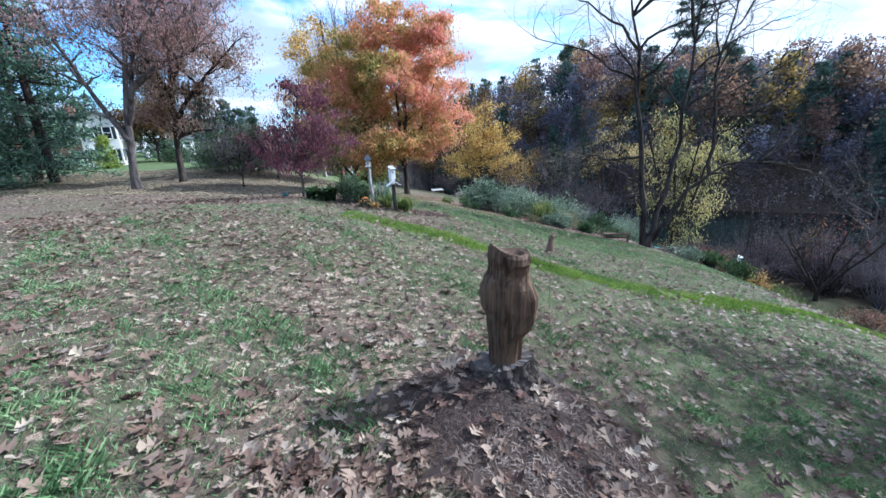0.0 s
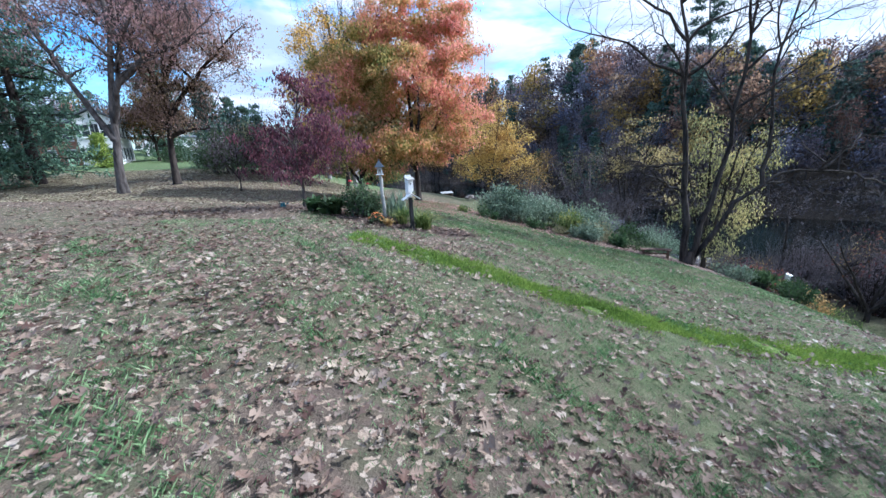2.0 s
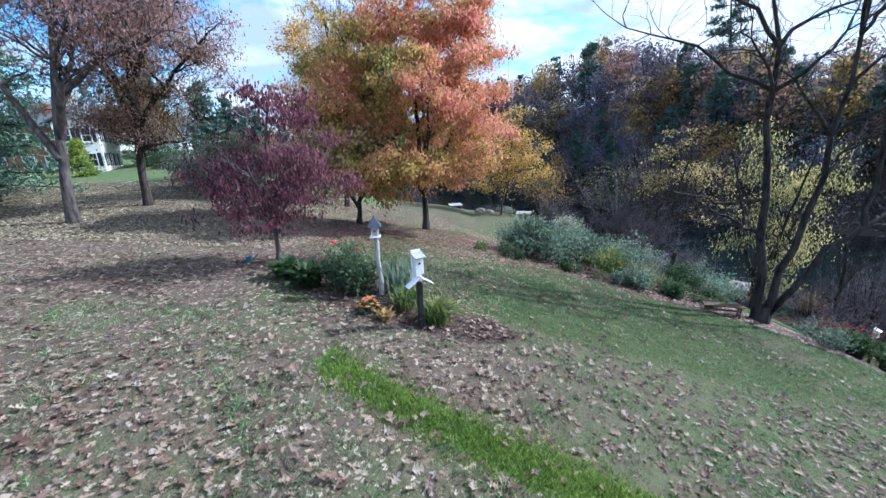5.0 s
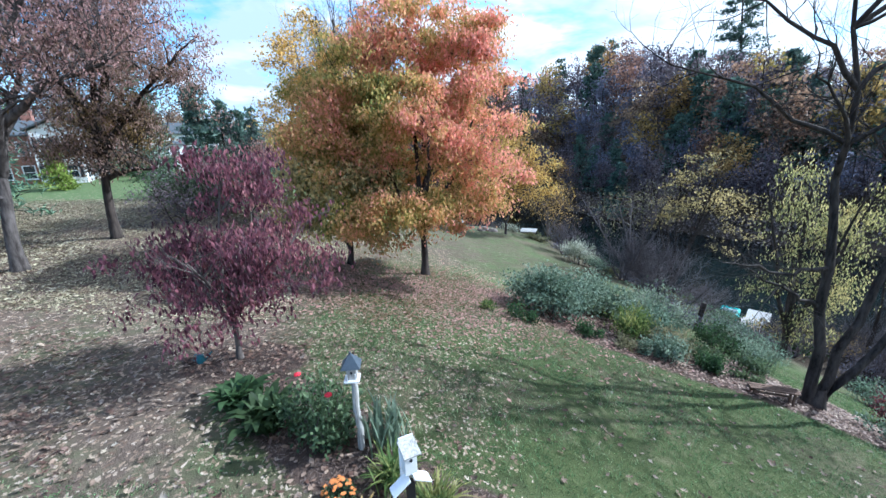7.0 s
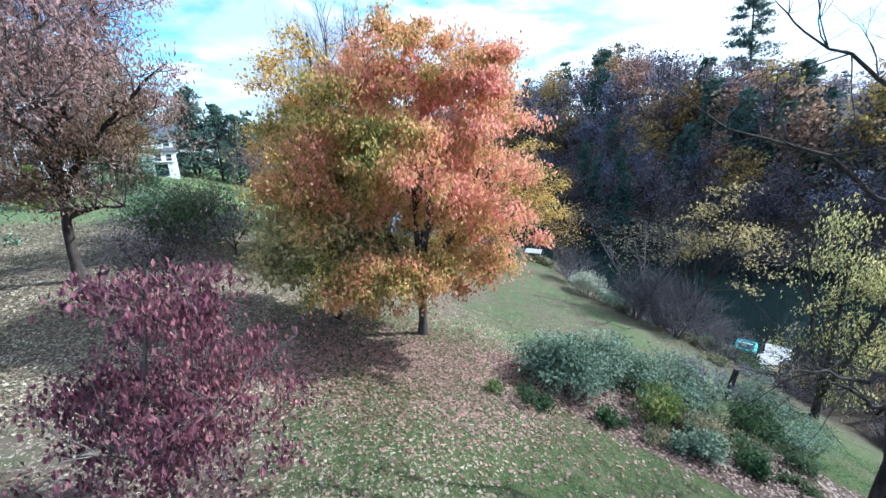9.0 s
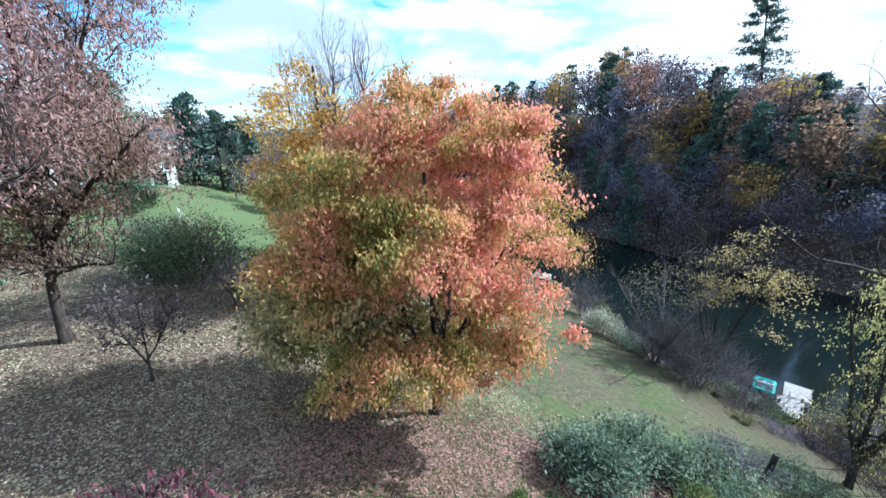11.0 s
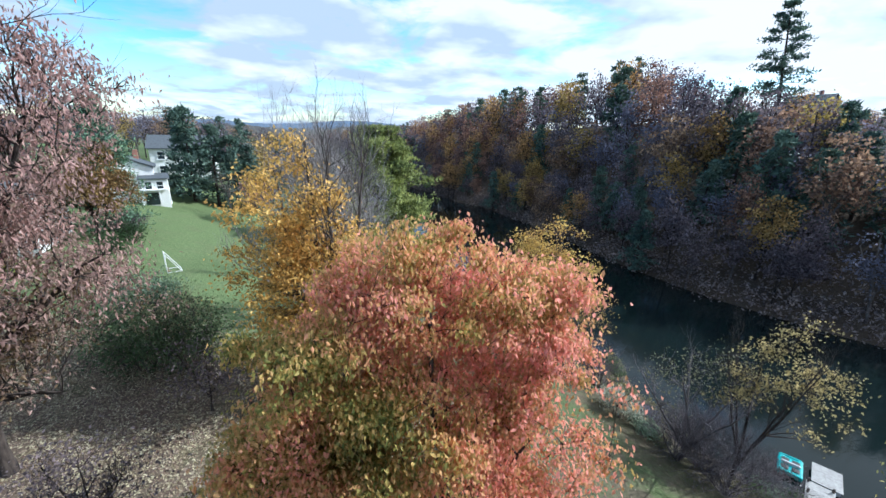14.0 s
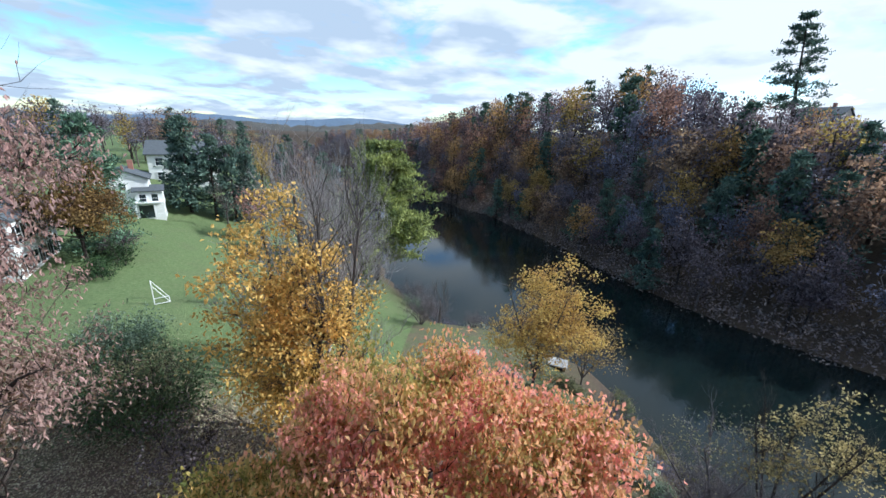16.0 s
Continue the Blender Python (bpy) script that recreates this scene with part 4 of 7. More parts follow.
# a smaller olive-yellow maple just left of the tall one
def small_maple():
    x, y = -4.7, 20.9
    trunks = [[(0, 0, 0), (0.1, 0, 1.2), (0.2, 0, 2.6), (0.2, 0, 4.4)], [(0.05, 0, 0.7), (-0.7, 0.1, 1.8), (-1.4, 0.2, 3.0)], [(0.1, 0, 1.0), (0.9, -0.2, 2.0), (1.6, -0.3, 3.0)]]
    blobs = [(0.1, 0, 3.4, 2.0, 1.9, 1.7), (-1.4, 0.2, 2.5, 1.5, 1.5, 1.2), (1.4, -0.3, 2.4, 1.5, 1.5, 1.2)]
    broadleaf("maple_tree", x, y, H(x, y), trunks, blobs, 170, 60, 0.17, 0.32, M_WILLOW, M_BARK_DARK, 13, 0.12, 0.5, 0.55, 0.65,
              label="small maple with olive and yellow leaves", r_twig=0.012)


small_maple()

# the pine and the golden tree down by the water
conifer("pine_tree", -11.0, 57.0, H(-11, 57), 16.4, 8.0, 16, M_PINE, M_BARK_DARK, 61, "bright yellow-green pine with layered open limbs", 0.14, 1.0, 0.5, 42, (0.9, 0), 1.0, per=9, slim=0.34)


def shore_trees():
    """Trees and bushes on the lake's near bank."""
    def tr(h, k, spread):
        g = np.random.default_rng(k)
        out = [[(0, 0, -0.2), (g.normal(0, 0.1), 0, h * 0.25), (g.normal(0, 0.3), g.normal(0, 0.2), h * 0.8)]]
        for i in range(4):
            a = i * 1.57 + g.uniform(-0.5, 0.5)
            out.append([(0, 0, h * 0.1), (math.cos(a) * spread * 0.4, math.sin(a) * spread * 0.4, h * 0.4), (math.cos(a) * spread * 0.9, math.sin(a) * spread * 0.9, h * 0.8)])
        return out
    x, y = 3.7, 36.6
    broadleaf("birch_tree", x, y, H(x, y), tr(8.5, 1, 2.4), [(0, 0, 5.6, 2.2, 2.2, 2.4), (1.8, 0, 4.4, 2.0, 2.0, 2.0), (-0.9, 0, 3.6, 1.9, 1.9, 1.6), (0.2, 0, 7.4, 1.1, 1.1, 1.3)], 230, 46, 0.16, 0.36, M_BIRCH, M_BARK_GREY, 62, 0.12, 0.2, 0.6, boughs=70,
              label="pale golden tree thinning to twigs on the lake bank", bare=16, r_twig=0.016)
    x, y = 7.6, 38.6
    broadleaf("bank_tree", x, y, H(x, y), tr(5.5, 2, 2.0), [(0, 0, 3.6, 2.0, 2.0, 1.7), (1.2, 0, 2.6, 1.6, 1.6, 1.3)], 70, 20, 0.16, 0.4, M_FAROCHRE, M_BARK_TWIG, 63, 0.08, 0.3, 0.5,
              label="thin tree with faded yellow leaves on the bank", bare=6, r_twig=0.014)
    x, y = 9.9, 28.7
    broadleaf("bank_tree", x, y, H(x, y), tr(5.6, 3, 2.8), [(-0.8, 0, 4.4, 2.0, 1.8, 1.3), (1.2, 0, 4.6, 1.6, 1.6, 1.3)], 70, 14, 0.12, 0.42, M_OLIVE, M_BARK_BUSH, 64, 0.12, 0.3, 0.5,
              label="low spreading tree, nearly leafless, on the bank", bare=26, r_twig=0.014)
    x, y = 12.6, 28.6
    broadleaf("bank_tree", x, y, H(x, y), tr(9.0, 4, 2.0), [(0.9, 0, 7.8, 1.0, 1.0, 0.9), (0.3, 0, 6.6, 1.1, 1.1, 1.0), (-0.9, 0, 5.4, 0.8, 0.9, 0.8), (2.4, 0, 5.6, 1.3, 1.0, 0.9), (2.2, -0.5, 3.2, 0.9, 0.8, 0.6), (3.2, 0, 4.2, 0.8, 0.8, 0.6)], 140, 18, 0.14, 0.26, M_PALEGOLD, M_BARK_DARK, 65, 0.11, 0.4, 0.6, boughs=34, fan=(0.30, 0.30, 0.12),
              label="slender leaning tree with sparse yellow leaves", bare=34, r_twig=0.014)
    x, y = 14.6, 22.8
    broadleaf("willow_tree", x, y, H(x, y), tr(9.8, 5, 2.2), [(-0.4, 0, 7.2, 1.4, 1.4, 1.8), (2.2, 0, 6.0, 1.1, 1.2, 1.6), (1.6, -0.3, 3.6, 1.0, 1.0, 1.3), (-1.0, 0, 4.2, 0.9, 1.0, 1.9), (0.6, 0, 5.2, 1.1, 1.2, 2.0), (0.2, -0.6, 2.4, 1.3, 1.0, 1.0)], 170, 34, 0.14, 0.28, M_WILLOW, M_BARK_DARK, 66, 0.16, 1.6, 0.36, boughs=90, fan=(0.25, 0.25, 0.4),
              label="yellow-green tree with hanging twigs on the bank", bare=8, r_twig=0.014)
    x, y = 20.5, 19.0
    broadleaf("bank_tree", x, y, H(x, y), tr(5.2, 6, 2.8), [(0, 0, 3.6, 2.4, 2.0, 1.2)], 50, 8, 0.12, 0.5, M_SHRUBRED, M_BARK_DARK, 67, 0.13, 0.2, 0.5,
              label="dark low tree with few wine-red leaves by the water", bare=24, r_twig=0.014)
    grey_tree(25.0, 21.0, 8.5, 68, "leafless grey tree leaning over the water", 8, 0.14, 3, 0.55, up=0.1)
    grey_tree(21.5, 25.5, 7.5, 69, "leafless dark tree at the water's edge", 8, 0.12, 3, 0.6, up=0.1, mat=M_BARK_DARK)
    twig_bush(9.6, 28.4, 2.6, 5.4, 91, "dense dark leafless bush on the lake bank", 9)
    for i, (x, y, r, h) in enumerate(((11.9, 31.6, 1.6, 2.4), (14.4, 29.4, 1.5, 2.0), (13.4, 26.6, 1.7, 2.2), (17.6, 25.4, 1.8, 2.6), (20.6, 23.4, 2.0, 3.0), (23.6, 20.6, 2.0, 3.0))):
        twig_bush(x, y, r, h, 95 + i, "dark leafless bush on the steep bank", 7)
    twig_bush(7.6, 33.6, 1.7, 3.0, 94, "dense grey leafless bush on the lake bank", 8)
    twig_bush(11.0, 27.0, 2.0, 3.4, 97, "dense grey leafless bush on the lake bank", 8)
    twig_bush(22.4, 27.0, 2.2, 4.4, 92, "dark leafless bush beside the dock", 8)
    twig_bush(24.0, 23.0, 2.4, 4.2, 93, "dark leafless bush on the bank", 8)
    for i, (x, y, r, h) in enumerate(((24.5, 27.0, 2.4, 5.0), (27.0, 24.6, 2.4, 5.4), (29.6, 22.6, 2.6, 5.6), (32.5, 20.0, 2.6, 5.6), (23.0, 18.0, 2.0, 3.6), (26.0, 16.5, 2.2, 4.0))):
        twig_bush(x, y, r, h, 290 + i, "tall dark leafless bush over the water", 8)
    for i, (x, y, r, h) in enumerate(((-3.4, 50.4, 1.8, 3.0), (-6.4, 55.0, 2.0, 3.4), (0.6, 48.6, 1.5, 2.2), (3.4, 46.6, 1.5, 2.0), (-4.4, 44.5, 1.8, 3.2))):
        twig_bush(x, y, r, h, 190 + i, "leafless grey-brown bush on the lake bank", 7)
    grey_tree(-9.6, 42.0, 11.5, 33, "leafless grey tree with fine upright twigs", 14, 0.15, mat=M_BARK_ASH)
    grey_tree(-3.0, 47.6, 4.5, 34, "low leafless grey tree on the lake bank", 7, 0.08)


shore_trees()


def bank_brush():
    """Leafless brush down the steep bank by the dock and beyond."""
    g = np.random.default_rng(47)
    run = np.array([(18.6, 28.8), (20, 28), (27, 23), (36, 16), (46, 9.5)])
    seg = np.hypot(*(run[1:] - run[:-1]).T)
    cum = np.concatenate([[0], np.cumsum(seg)])
    for i in range(56):
        s = g.uniform(0, cum[-1])
        q = np.array([np.interp(s, cum, run[:, 0]), np.interp(s, cum, run[:, 1])]) + np.array([-0.58, -0.81]) * g.uniform(0.5, 5.0)
        r = g.uniform(0.9, 1.7)
        mat, word = ((M_HAZEGREY, "grey leafless"), (M_BROWN, "brown thinning"), (M_BROWN, "brown thinning"), (M_OCHRE, "yellow thinning"))[i % 4]
        shrub("shrub", q[0], q[1], r, r * 0.9, g.uniform(2.4, 4.6) if q[0] > 21 else g.uniform(1.4, 2.4), 900 if mat is not M_OCHRE else 450, 0.13, mat, 500 + i, "%s brush on the lake bank" % word, stems=44, airy=0.35, bark=M_BARK_DARK, group="bank brush", slim=0.35)


bank_brush()


def lawn_trees():
    # small trees on the upper lawn
    for x, y, h, seed, mat, word in ((-10.5, 20.4, 3.2, 71, M_BROWN, "brown"), (-13.4, 27.6, 3.4, 72, M_OLIVE, "dull olive"), (-10.6, 25.2, 3.0, 73, M_BROWN, "brown")):
        broadleaf("small_tree", x, y, H(x, y), [[(0, 0, 0), (0.05, 0, 0.8), (0.1, 0, h * 0.8)], [(0, 0, 0.6), (-0.6, 0.1, 1.4), (-1.0, 0.1, h * 0.75)], [(0, 0, 0.7), (0.6, 0, 1.5), (1.1, 0, h * 0.75)]],
                  [(0, 0, h * 0.72, 1.3, 1.2, h * 0.28), (-0.8, 0, h * 0.6, 0.9, 0.9, h * 0.2), (0.9, 0, h * 0.6, 0.9, 0.9, h * 0.2)], 70, 20, 0.11, 0.32, mat, M_BARK_DARK, seed, 0.05, 0.2, 0.5,
                  label="small sparse tree with %s leaves" % word, bare=34, r_twig=0.008)
    shrub("round_shrub", -14.3, 27.6, 2.9, 2.4, 2.9, 6500, 0.15, M_SHRUB, 74, "large rounded green shrub with arching stems", stems=60, slim=0.5)
    shrub("round_shrub", -18.6, 31.5, 2.4, 2.0, 2.0, 4000, 0.16, M_GREYGREEN, 75, "loose grey-green shrub on the upper lawn", stems=40)
    # conifers by the houses
    for x, y, h, r, seed in ((-22.4, 22.4, 14.0, 3.9, 76), (-25.5, 24.5, 15.5, 4.4, 77), (-23.6, 19.8, 8.0, 3.2, 78)):
        conifer("white_pine", x, y, H(x, y), h, r, 17, M_PINE_DARK, M_BARK_DARK, seed, "dark blue-green pine with drooping boughs", 0.05, 0.6, 0.34, 16, per=9, group="lawn pines")
    conifer("spruce_tree", -30.2, 43.4, H(-30.2, 43.4), 10.6, 3.6, 20, M_PINE_DARK, M_BARK_DARK, 79, "tall dense green spruce beside the white house", 0.05, 0.55, 0.4, 9, per=9)
    conifer("golden_cypress", -28.6, 33.6, H(-28.6, 33.6), 2.7, 1.05, 12, M_STRIP, M_BARK_DARK, 80, "clipped golden-green cypress before the house", 0.02, 0.8, 0.3, 7, per=8)
    for x, y, r, h, seed in ((-27.3, 41.6, 1.2, 1.7, 81), (-28.8, 42.6, 1.0, 1.3, 82), (-26.2, 38.8, 1.3, 1.5, 83), (-30.5, 45.5, 1.1, 1.2, 84)):
        shrub("hedge_shrub", x, y, r, r, h, 1500, 0.16, M_GREEN if seed % 2 else M_BROWN, seed, "trimmed evergreen shrub by the house", stems=22, group="house shrubs")
    broadleaf("beech_tree", -29.4, 41.0, H(-29.4, 41.0), [[(0, 0, -0.2), (0, 0, 2.5), (0.2, 0, 6.5)], [(0, 0, 1.6), (1.2, 0.2, 3.4), (1.8, 0.2, 5.0)], [(0, 0, 1.8), (-1.1, 0.1, 3.4), (-1.6, 0.1, 5.2)]],
              [(0, 0, 5.2, 2.3, 2.2, 1.8), (1.3, -0.3, 3.9, 1.6, 1.6, 1.4), (-1.2, -0.3, 3.8, 1.6, 1.6, 1.4)], 150, 60, 0.22, 0.4, M_BEECH, M_BARK_DARK, 87, 0.15, 0.4, 0.5,
              label="broad tree with copper-brown leaves near the houses", r_twig=0.02, boughs=60, fan=(0.5, 0.5, 0.25))
    grey_tree(-29.0, 58.0, 6.5, 85, "small leafless grey tree at the lawn's end", 8, 0.1)
    broadleaf("cherry_tree", -24.5, 57.0, H(-24.5, 57), [[(0, 0, 0), (0, 0, 2), (0, 0, 5)]], [(0, 0, 4.4, 2.2, 2.2, 2.0)], 60, 28, 0.25, 0.45, M_OAK, M_BARK_GREY, 86, 0.12, 0.3, 0.5,
              label="small pink-brown tree at the lawn's far end", r_twig=0.02)


lawn_trees()


def bed_plants():
    """The planted beds down the slope."""
    spec = [(2.6, 18.9, 1.5, 1.1, 1.55, 5200, 0.135, M_GREYGREEN, "broad silvery grey-green shrub in the bed", 0.3),
            (4.3, 19.9, 1.4, 1.1, 1.5, 4200, 0.135, M_GREYGREEN, "broad silvery grey-green shrub in the bed", 0.3),
            (4.9, 18.1, 0.8, 0.7, 1.1, 1500, 0.16, M_STRAP, "yellow-green perennial clump in the bed", 0.2),
            (6.6, 19.6, 1.2, 1.0, 1.5, 2600, 0.125, M_GREYGREEN, "feathery grey shrub in the bed", 0.3),
            (7.9, 18.3, 0.8, 0.7, 0.9, 1400, 0.11, M_GREEN, "low green shrub in the bed", 0.3),
            (5.6, 16.9, 0.7, 0.6, 0.75, 1200, 0.10, M_GREYGREEN, "small grey-green shrub at the bed's edge", 0.3),
            (6.5, 16.6, 0.5, 0.45, 0.5, 900, 0.11, M_GREEN, "small dark green shrub at the bed's edge", 0.3),
            (9.3, 18.4, 1.0, 0.9, 1.2, 1800, 0.09, M_GREYGREEN, "loose grey shrub behind the bare tree", 0.3),
            (8.4, 20.8, 1.2, 1.0, 1.1, 1800, 0.10, M_HAZEGREY, "dry tan perennials in the bed", 0.2),
            (10.2, 20.6, 1.2, 1.0, 1.3, 1800, 0.10, M_GREYGREEN, "loose grey-green shrub on the bank", 0.3),
            (3.4, 17.4, 0.5, 0.4, 0.45, 700, 0.10, M_GREEN, "low green plant at the bed's edge", 0.2),
            (4.3, 17.1, 0.4, 0.35, 0.4, 500, 0.10, M_OLIVE, "low olive plant at the bed's edge", 0.2),
            (5.0, 16.9, 0.45, 0.4, 0.5, 600, 0.11, M_GREYGREEN, "low grey-green plant at the bed's edge", 0.2),
            (6.1, 17.6, 0.7, 0.6, 0.9, 1100, 0.11, M_OLIVE, "faded olive perennial in the bed", 0.2),
            (7.0, 17.3, 0.5, 0.45, 0.55, 700, 0.12, M_SHRUB, "dark green leafy plant in the bed", 0.2),
            (7.5, 16.3, 0.4, 0.35, 0.35, 450, 0.11, M_SHRUB, "low leafy plant at the bed's edge", 0.2),
            (5.6, 18.6, 0.9, 0.8, 1.2, 1500, 0.12, M_GREYGREEN, "broad silvery grey-green shrub in the bed", 0.3),
            (7.3, 20.6, 1.0, 0.9, 1.2, 1400, 0.11, M_HAZEGREY, "dry tan perennials in the bed", 0.2),
            (8.3, 17.2, 0.5, 0.45, 0.5, 600, 0.11, M_SHRUB, "dark green leafy plant in the bed", 0.2),
            (9.2, 29.2, 0.7, 0.6, 0.6, 700, 0.13, M_OLIVE, "rough olive brush on the lake bank", 0.1),
            (11.0, 28.6, 0.9, 0.7, 0.7, 800, 0.13, M_HAZEGREY, "dry tan brush on the lake bank", 0.1),
            (12.2, 27.4, 0.8, 0.7, 0.6, 700, 0.13, M_OLIVE, "rough olive brush on the lake bank", 0.1),
            (13.4, 27.6, 0.9, 0.8, 0.8, 900, 0.13, M_SHRUB, "green leafy brush on the lake bank", 0.1),
            (15.4, 27.4, 1.0, 0.8, 0.8, 900, 0.13, M_SHRUB, "green leafy brush on the lake bank", 0.1),
            (14.2, 25.6, 0.9, 0.8, 0.7, 800, 0.12, M_HAZEGREY, "dry tan brush on the lake bank", 0.1),
            (12.0, 25.0, 0.8, 0.6, 0.5, 600, 0.12, M_OLIVE, "rough olive brush on the lake bank", 0.1),
            (16.4, 25.6, 1.0, 0.9, 0.9, 900, 0.12, M_BROWN, "brown brush on the lake bank", 0.1),
            (4.6, 39.6, 1.0, 0.8, 0.7, 700, 0.16, M_PALE, "pale dry grasses on the lake bank", 0.1),
            (6.6, 37.6, 1.0, 0.8, 0.7, 700, 0.16, M_OLIVE, "rough olive brush on the lake bank", 0.1),
            (8.2, 35.8, 1.0, 0.9, 0.8, 800, 0.16, M_HAZEGREY, "dry tan brush on the lake bank", 0.1),
            (9.4, 34.2, 1.0, 0.9, 0.9, 800, 0.16, M_OLIVE, "rough olive brush on the lake bank", 0.1),
            (10.8, 32.6, 1.1, 0.9, 0.9, 900, 0.16, M_HAZEGREY, "dry tan brush on the lake bank", 0.1),
            (10.4, 37.6, 1.1, 0.9, 1.0, 800, 0.16, M_SHRUB, "green leafy brush on the lake bank", 0.1),
            (11.4, 40.0, 1.1, 0.9, 1.0, 800, 0.16, M_OLIVE, "rough olive brush on the lake bank", 0.1),
            (12.4, 35.0, 1.0, 0.9, 0.9, 800, 0.16, M_OLIVE, "rough olive brush on the lake bank", 0.1),
            (0.4, 17.5, 0.4, 0.35, 0.3, 300, 0.12, M_STRAP, "low yellow-green clump at the bed's end", 0.3),
            (1.3, 17.4, 0.5, 0.5, 0.6, 500, 0.11, M_GREEN, "small green shrub at the bed's end", 0.3),
            (11.8, 14.2, 0.9, 0.7, 0.9, 1300, 0.10, M_GREEN, "green shrub beside the planters", 0.3),
            (10.3, 15.0, 0.7, 0.6, 0.7, 900, 0.10, M_GREYGREEN, "grey-green shrub beside the bare tree", 0.3),
            (13.3, 15.2, 0.8, 0.7, 1.0, 1200, 0.12, M_OCHRE, "yellow autumn shrub on the slope", 0.3),
            (12.6, 16.6, 1.0, 0.8, 1.3, 1200, 0.12, M_SHRUBRED, "wine-red shrub on the slope", 0.3),
            (17.2, 17.4, 1.1, 0.9, 1.0, 1500, 0.11, M_STRAP, "rounded yellow-green shrub on the slope", 0.3),
            (19.2, 15.2, 1.2, 1.0, 0.9, 1500, 0.11, M_RUST, "rounded reddish shrub on the slope", 0.3),
            (15.4, 19.4, 1.2, 0.9, 1.2, 1500, 0.11, M_GREYGREEN, "loose grey-green shrub on the bank", 0.3),
            (7.7, 30.9, 1.15, 1.1, 1.5, 2600, 0.2, M_PALE, "pale plumed ornamental grass clump on the bank", 0.5),
            (8.6, 29.9, 1.0, 0.9, 1.0, 1200, 0.13, M_GREYGREEN, "low grey shrub on the bank", 0.3),
            (16.5, 28.3, 1.5, 1.0, 1.0, 1800, 0.13, M_GREEN, "green shrub beside the dock", 0.3),
            (14.4, 28.4, 1.0, 0.8, 0.9, 1100, 0.13, M_GREYGREEN, "grey-green shrub beside the dock", 0.3),
            (18.6, 26.2, 1.3, 1.0, 1.1, 1500, 0.13, M_GREEN, "dark shrub beside the dock", 0.3),
            (-5.5, 51.5, 1.5, 1.2, 1.5, 1200, 0.16, M_GREYGREEN, "grey shrub on the lake bank", 0.3),
            (-2.0, 50.2, 1.3, 1.0, 1.2, 1200, 0.16, M_HAZEGREY, "dry grey shrub on the lake bank", 0.2),
            (1.0, 48.2, 1.8, 1.2, 0.9, 1300, 0.16, M_PALE, "pale dry grasses on the lake bank", 0.2)]
    for i, (x, y, rx, ry, h, n, size, mat, label, airy) in enumerate(spec):
        word = "grass_clump" if "grass" in label or "perennial" in label else "shrub"
        shrub(word, x, y, rx, ry, h, n, size, mat, 300 + i, label, "grass" if word == "grass_clump" else "shrub", stems=max(12, int(18 * rx * ry)), airy=airy,
              slim=0.2 if mat in (M_STRAP, M_PALE, M_HAZEGREY) else 0.42, droop=-0.8 if mat in (M_STRAP, M_PALE) else -0.2, group="bank and bed plants")


bed_plants()


def shade_trees():
    """Oaks further along the slope, whose thin shade falls across the lower lawn."""
    for x, y, h, seed in ((12.0, 5.4, 12.5, 401), (15.2, 3.6, 14.0, 402)):
        broadleaf("oak_tree", x, y, H(x, y), [[(0, 0, -0.2), (0, 0, h * 0.4), (0.2, 0, h * 0.95)], [(0, 0, h * 0.3), (1.2, 0.3, h * 0.6), (2.0, 0.5, h * 0.85)], [(0, 0, h * 0.3), (-1.2, -0.3, h * 0.6), (-1.9, -0.5, h * 0.85)]],
                  [(0, 0, h * 0.75, 2.6, 2.4, h * 0.25), (-1.2, 0, h * 0.6, 1.8, 1.8, 1.4), (1.2, 0, h * 0.6, 1.8, 1.8, 1.4)], 170, 30, 0.17, 0.45, M_OAK, M_BARK_GREY, seed, 0.2, 0.5, 0.45,
                  label="half-bare oak on the slope by the lower lawn", group="lawn oaks", bare=8, r_twig=0.02)


shade_trees()

# ---------------------------------------------------------------- things in the garden


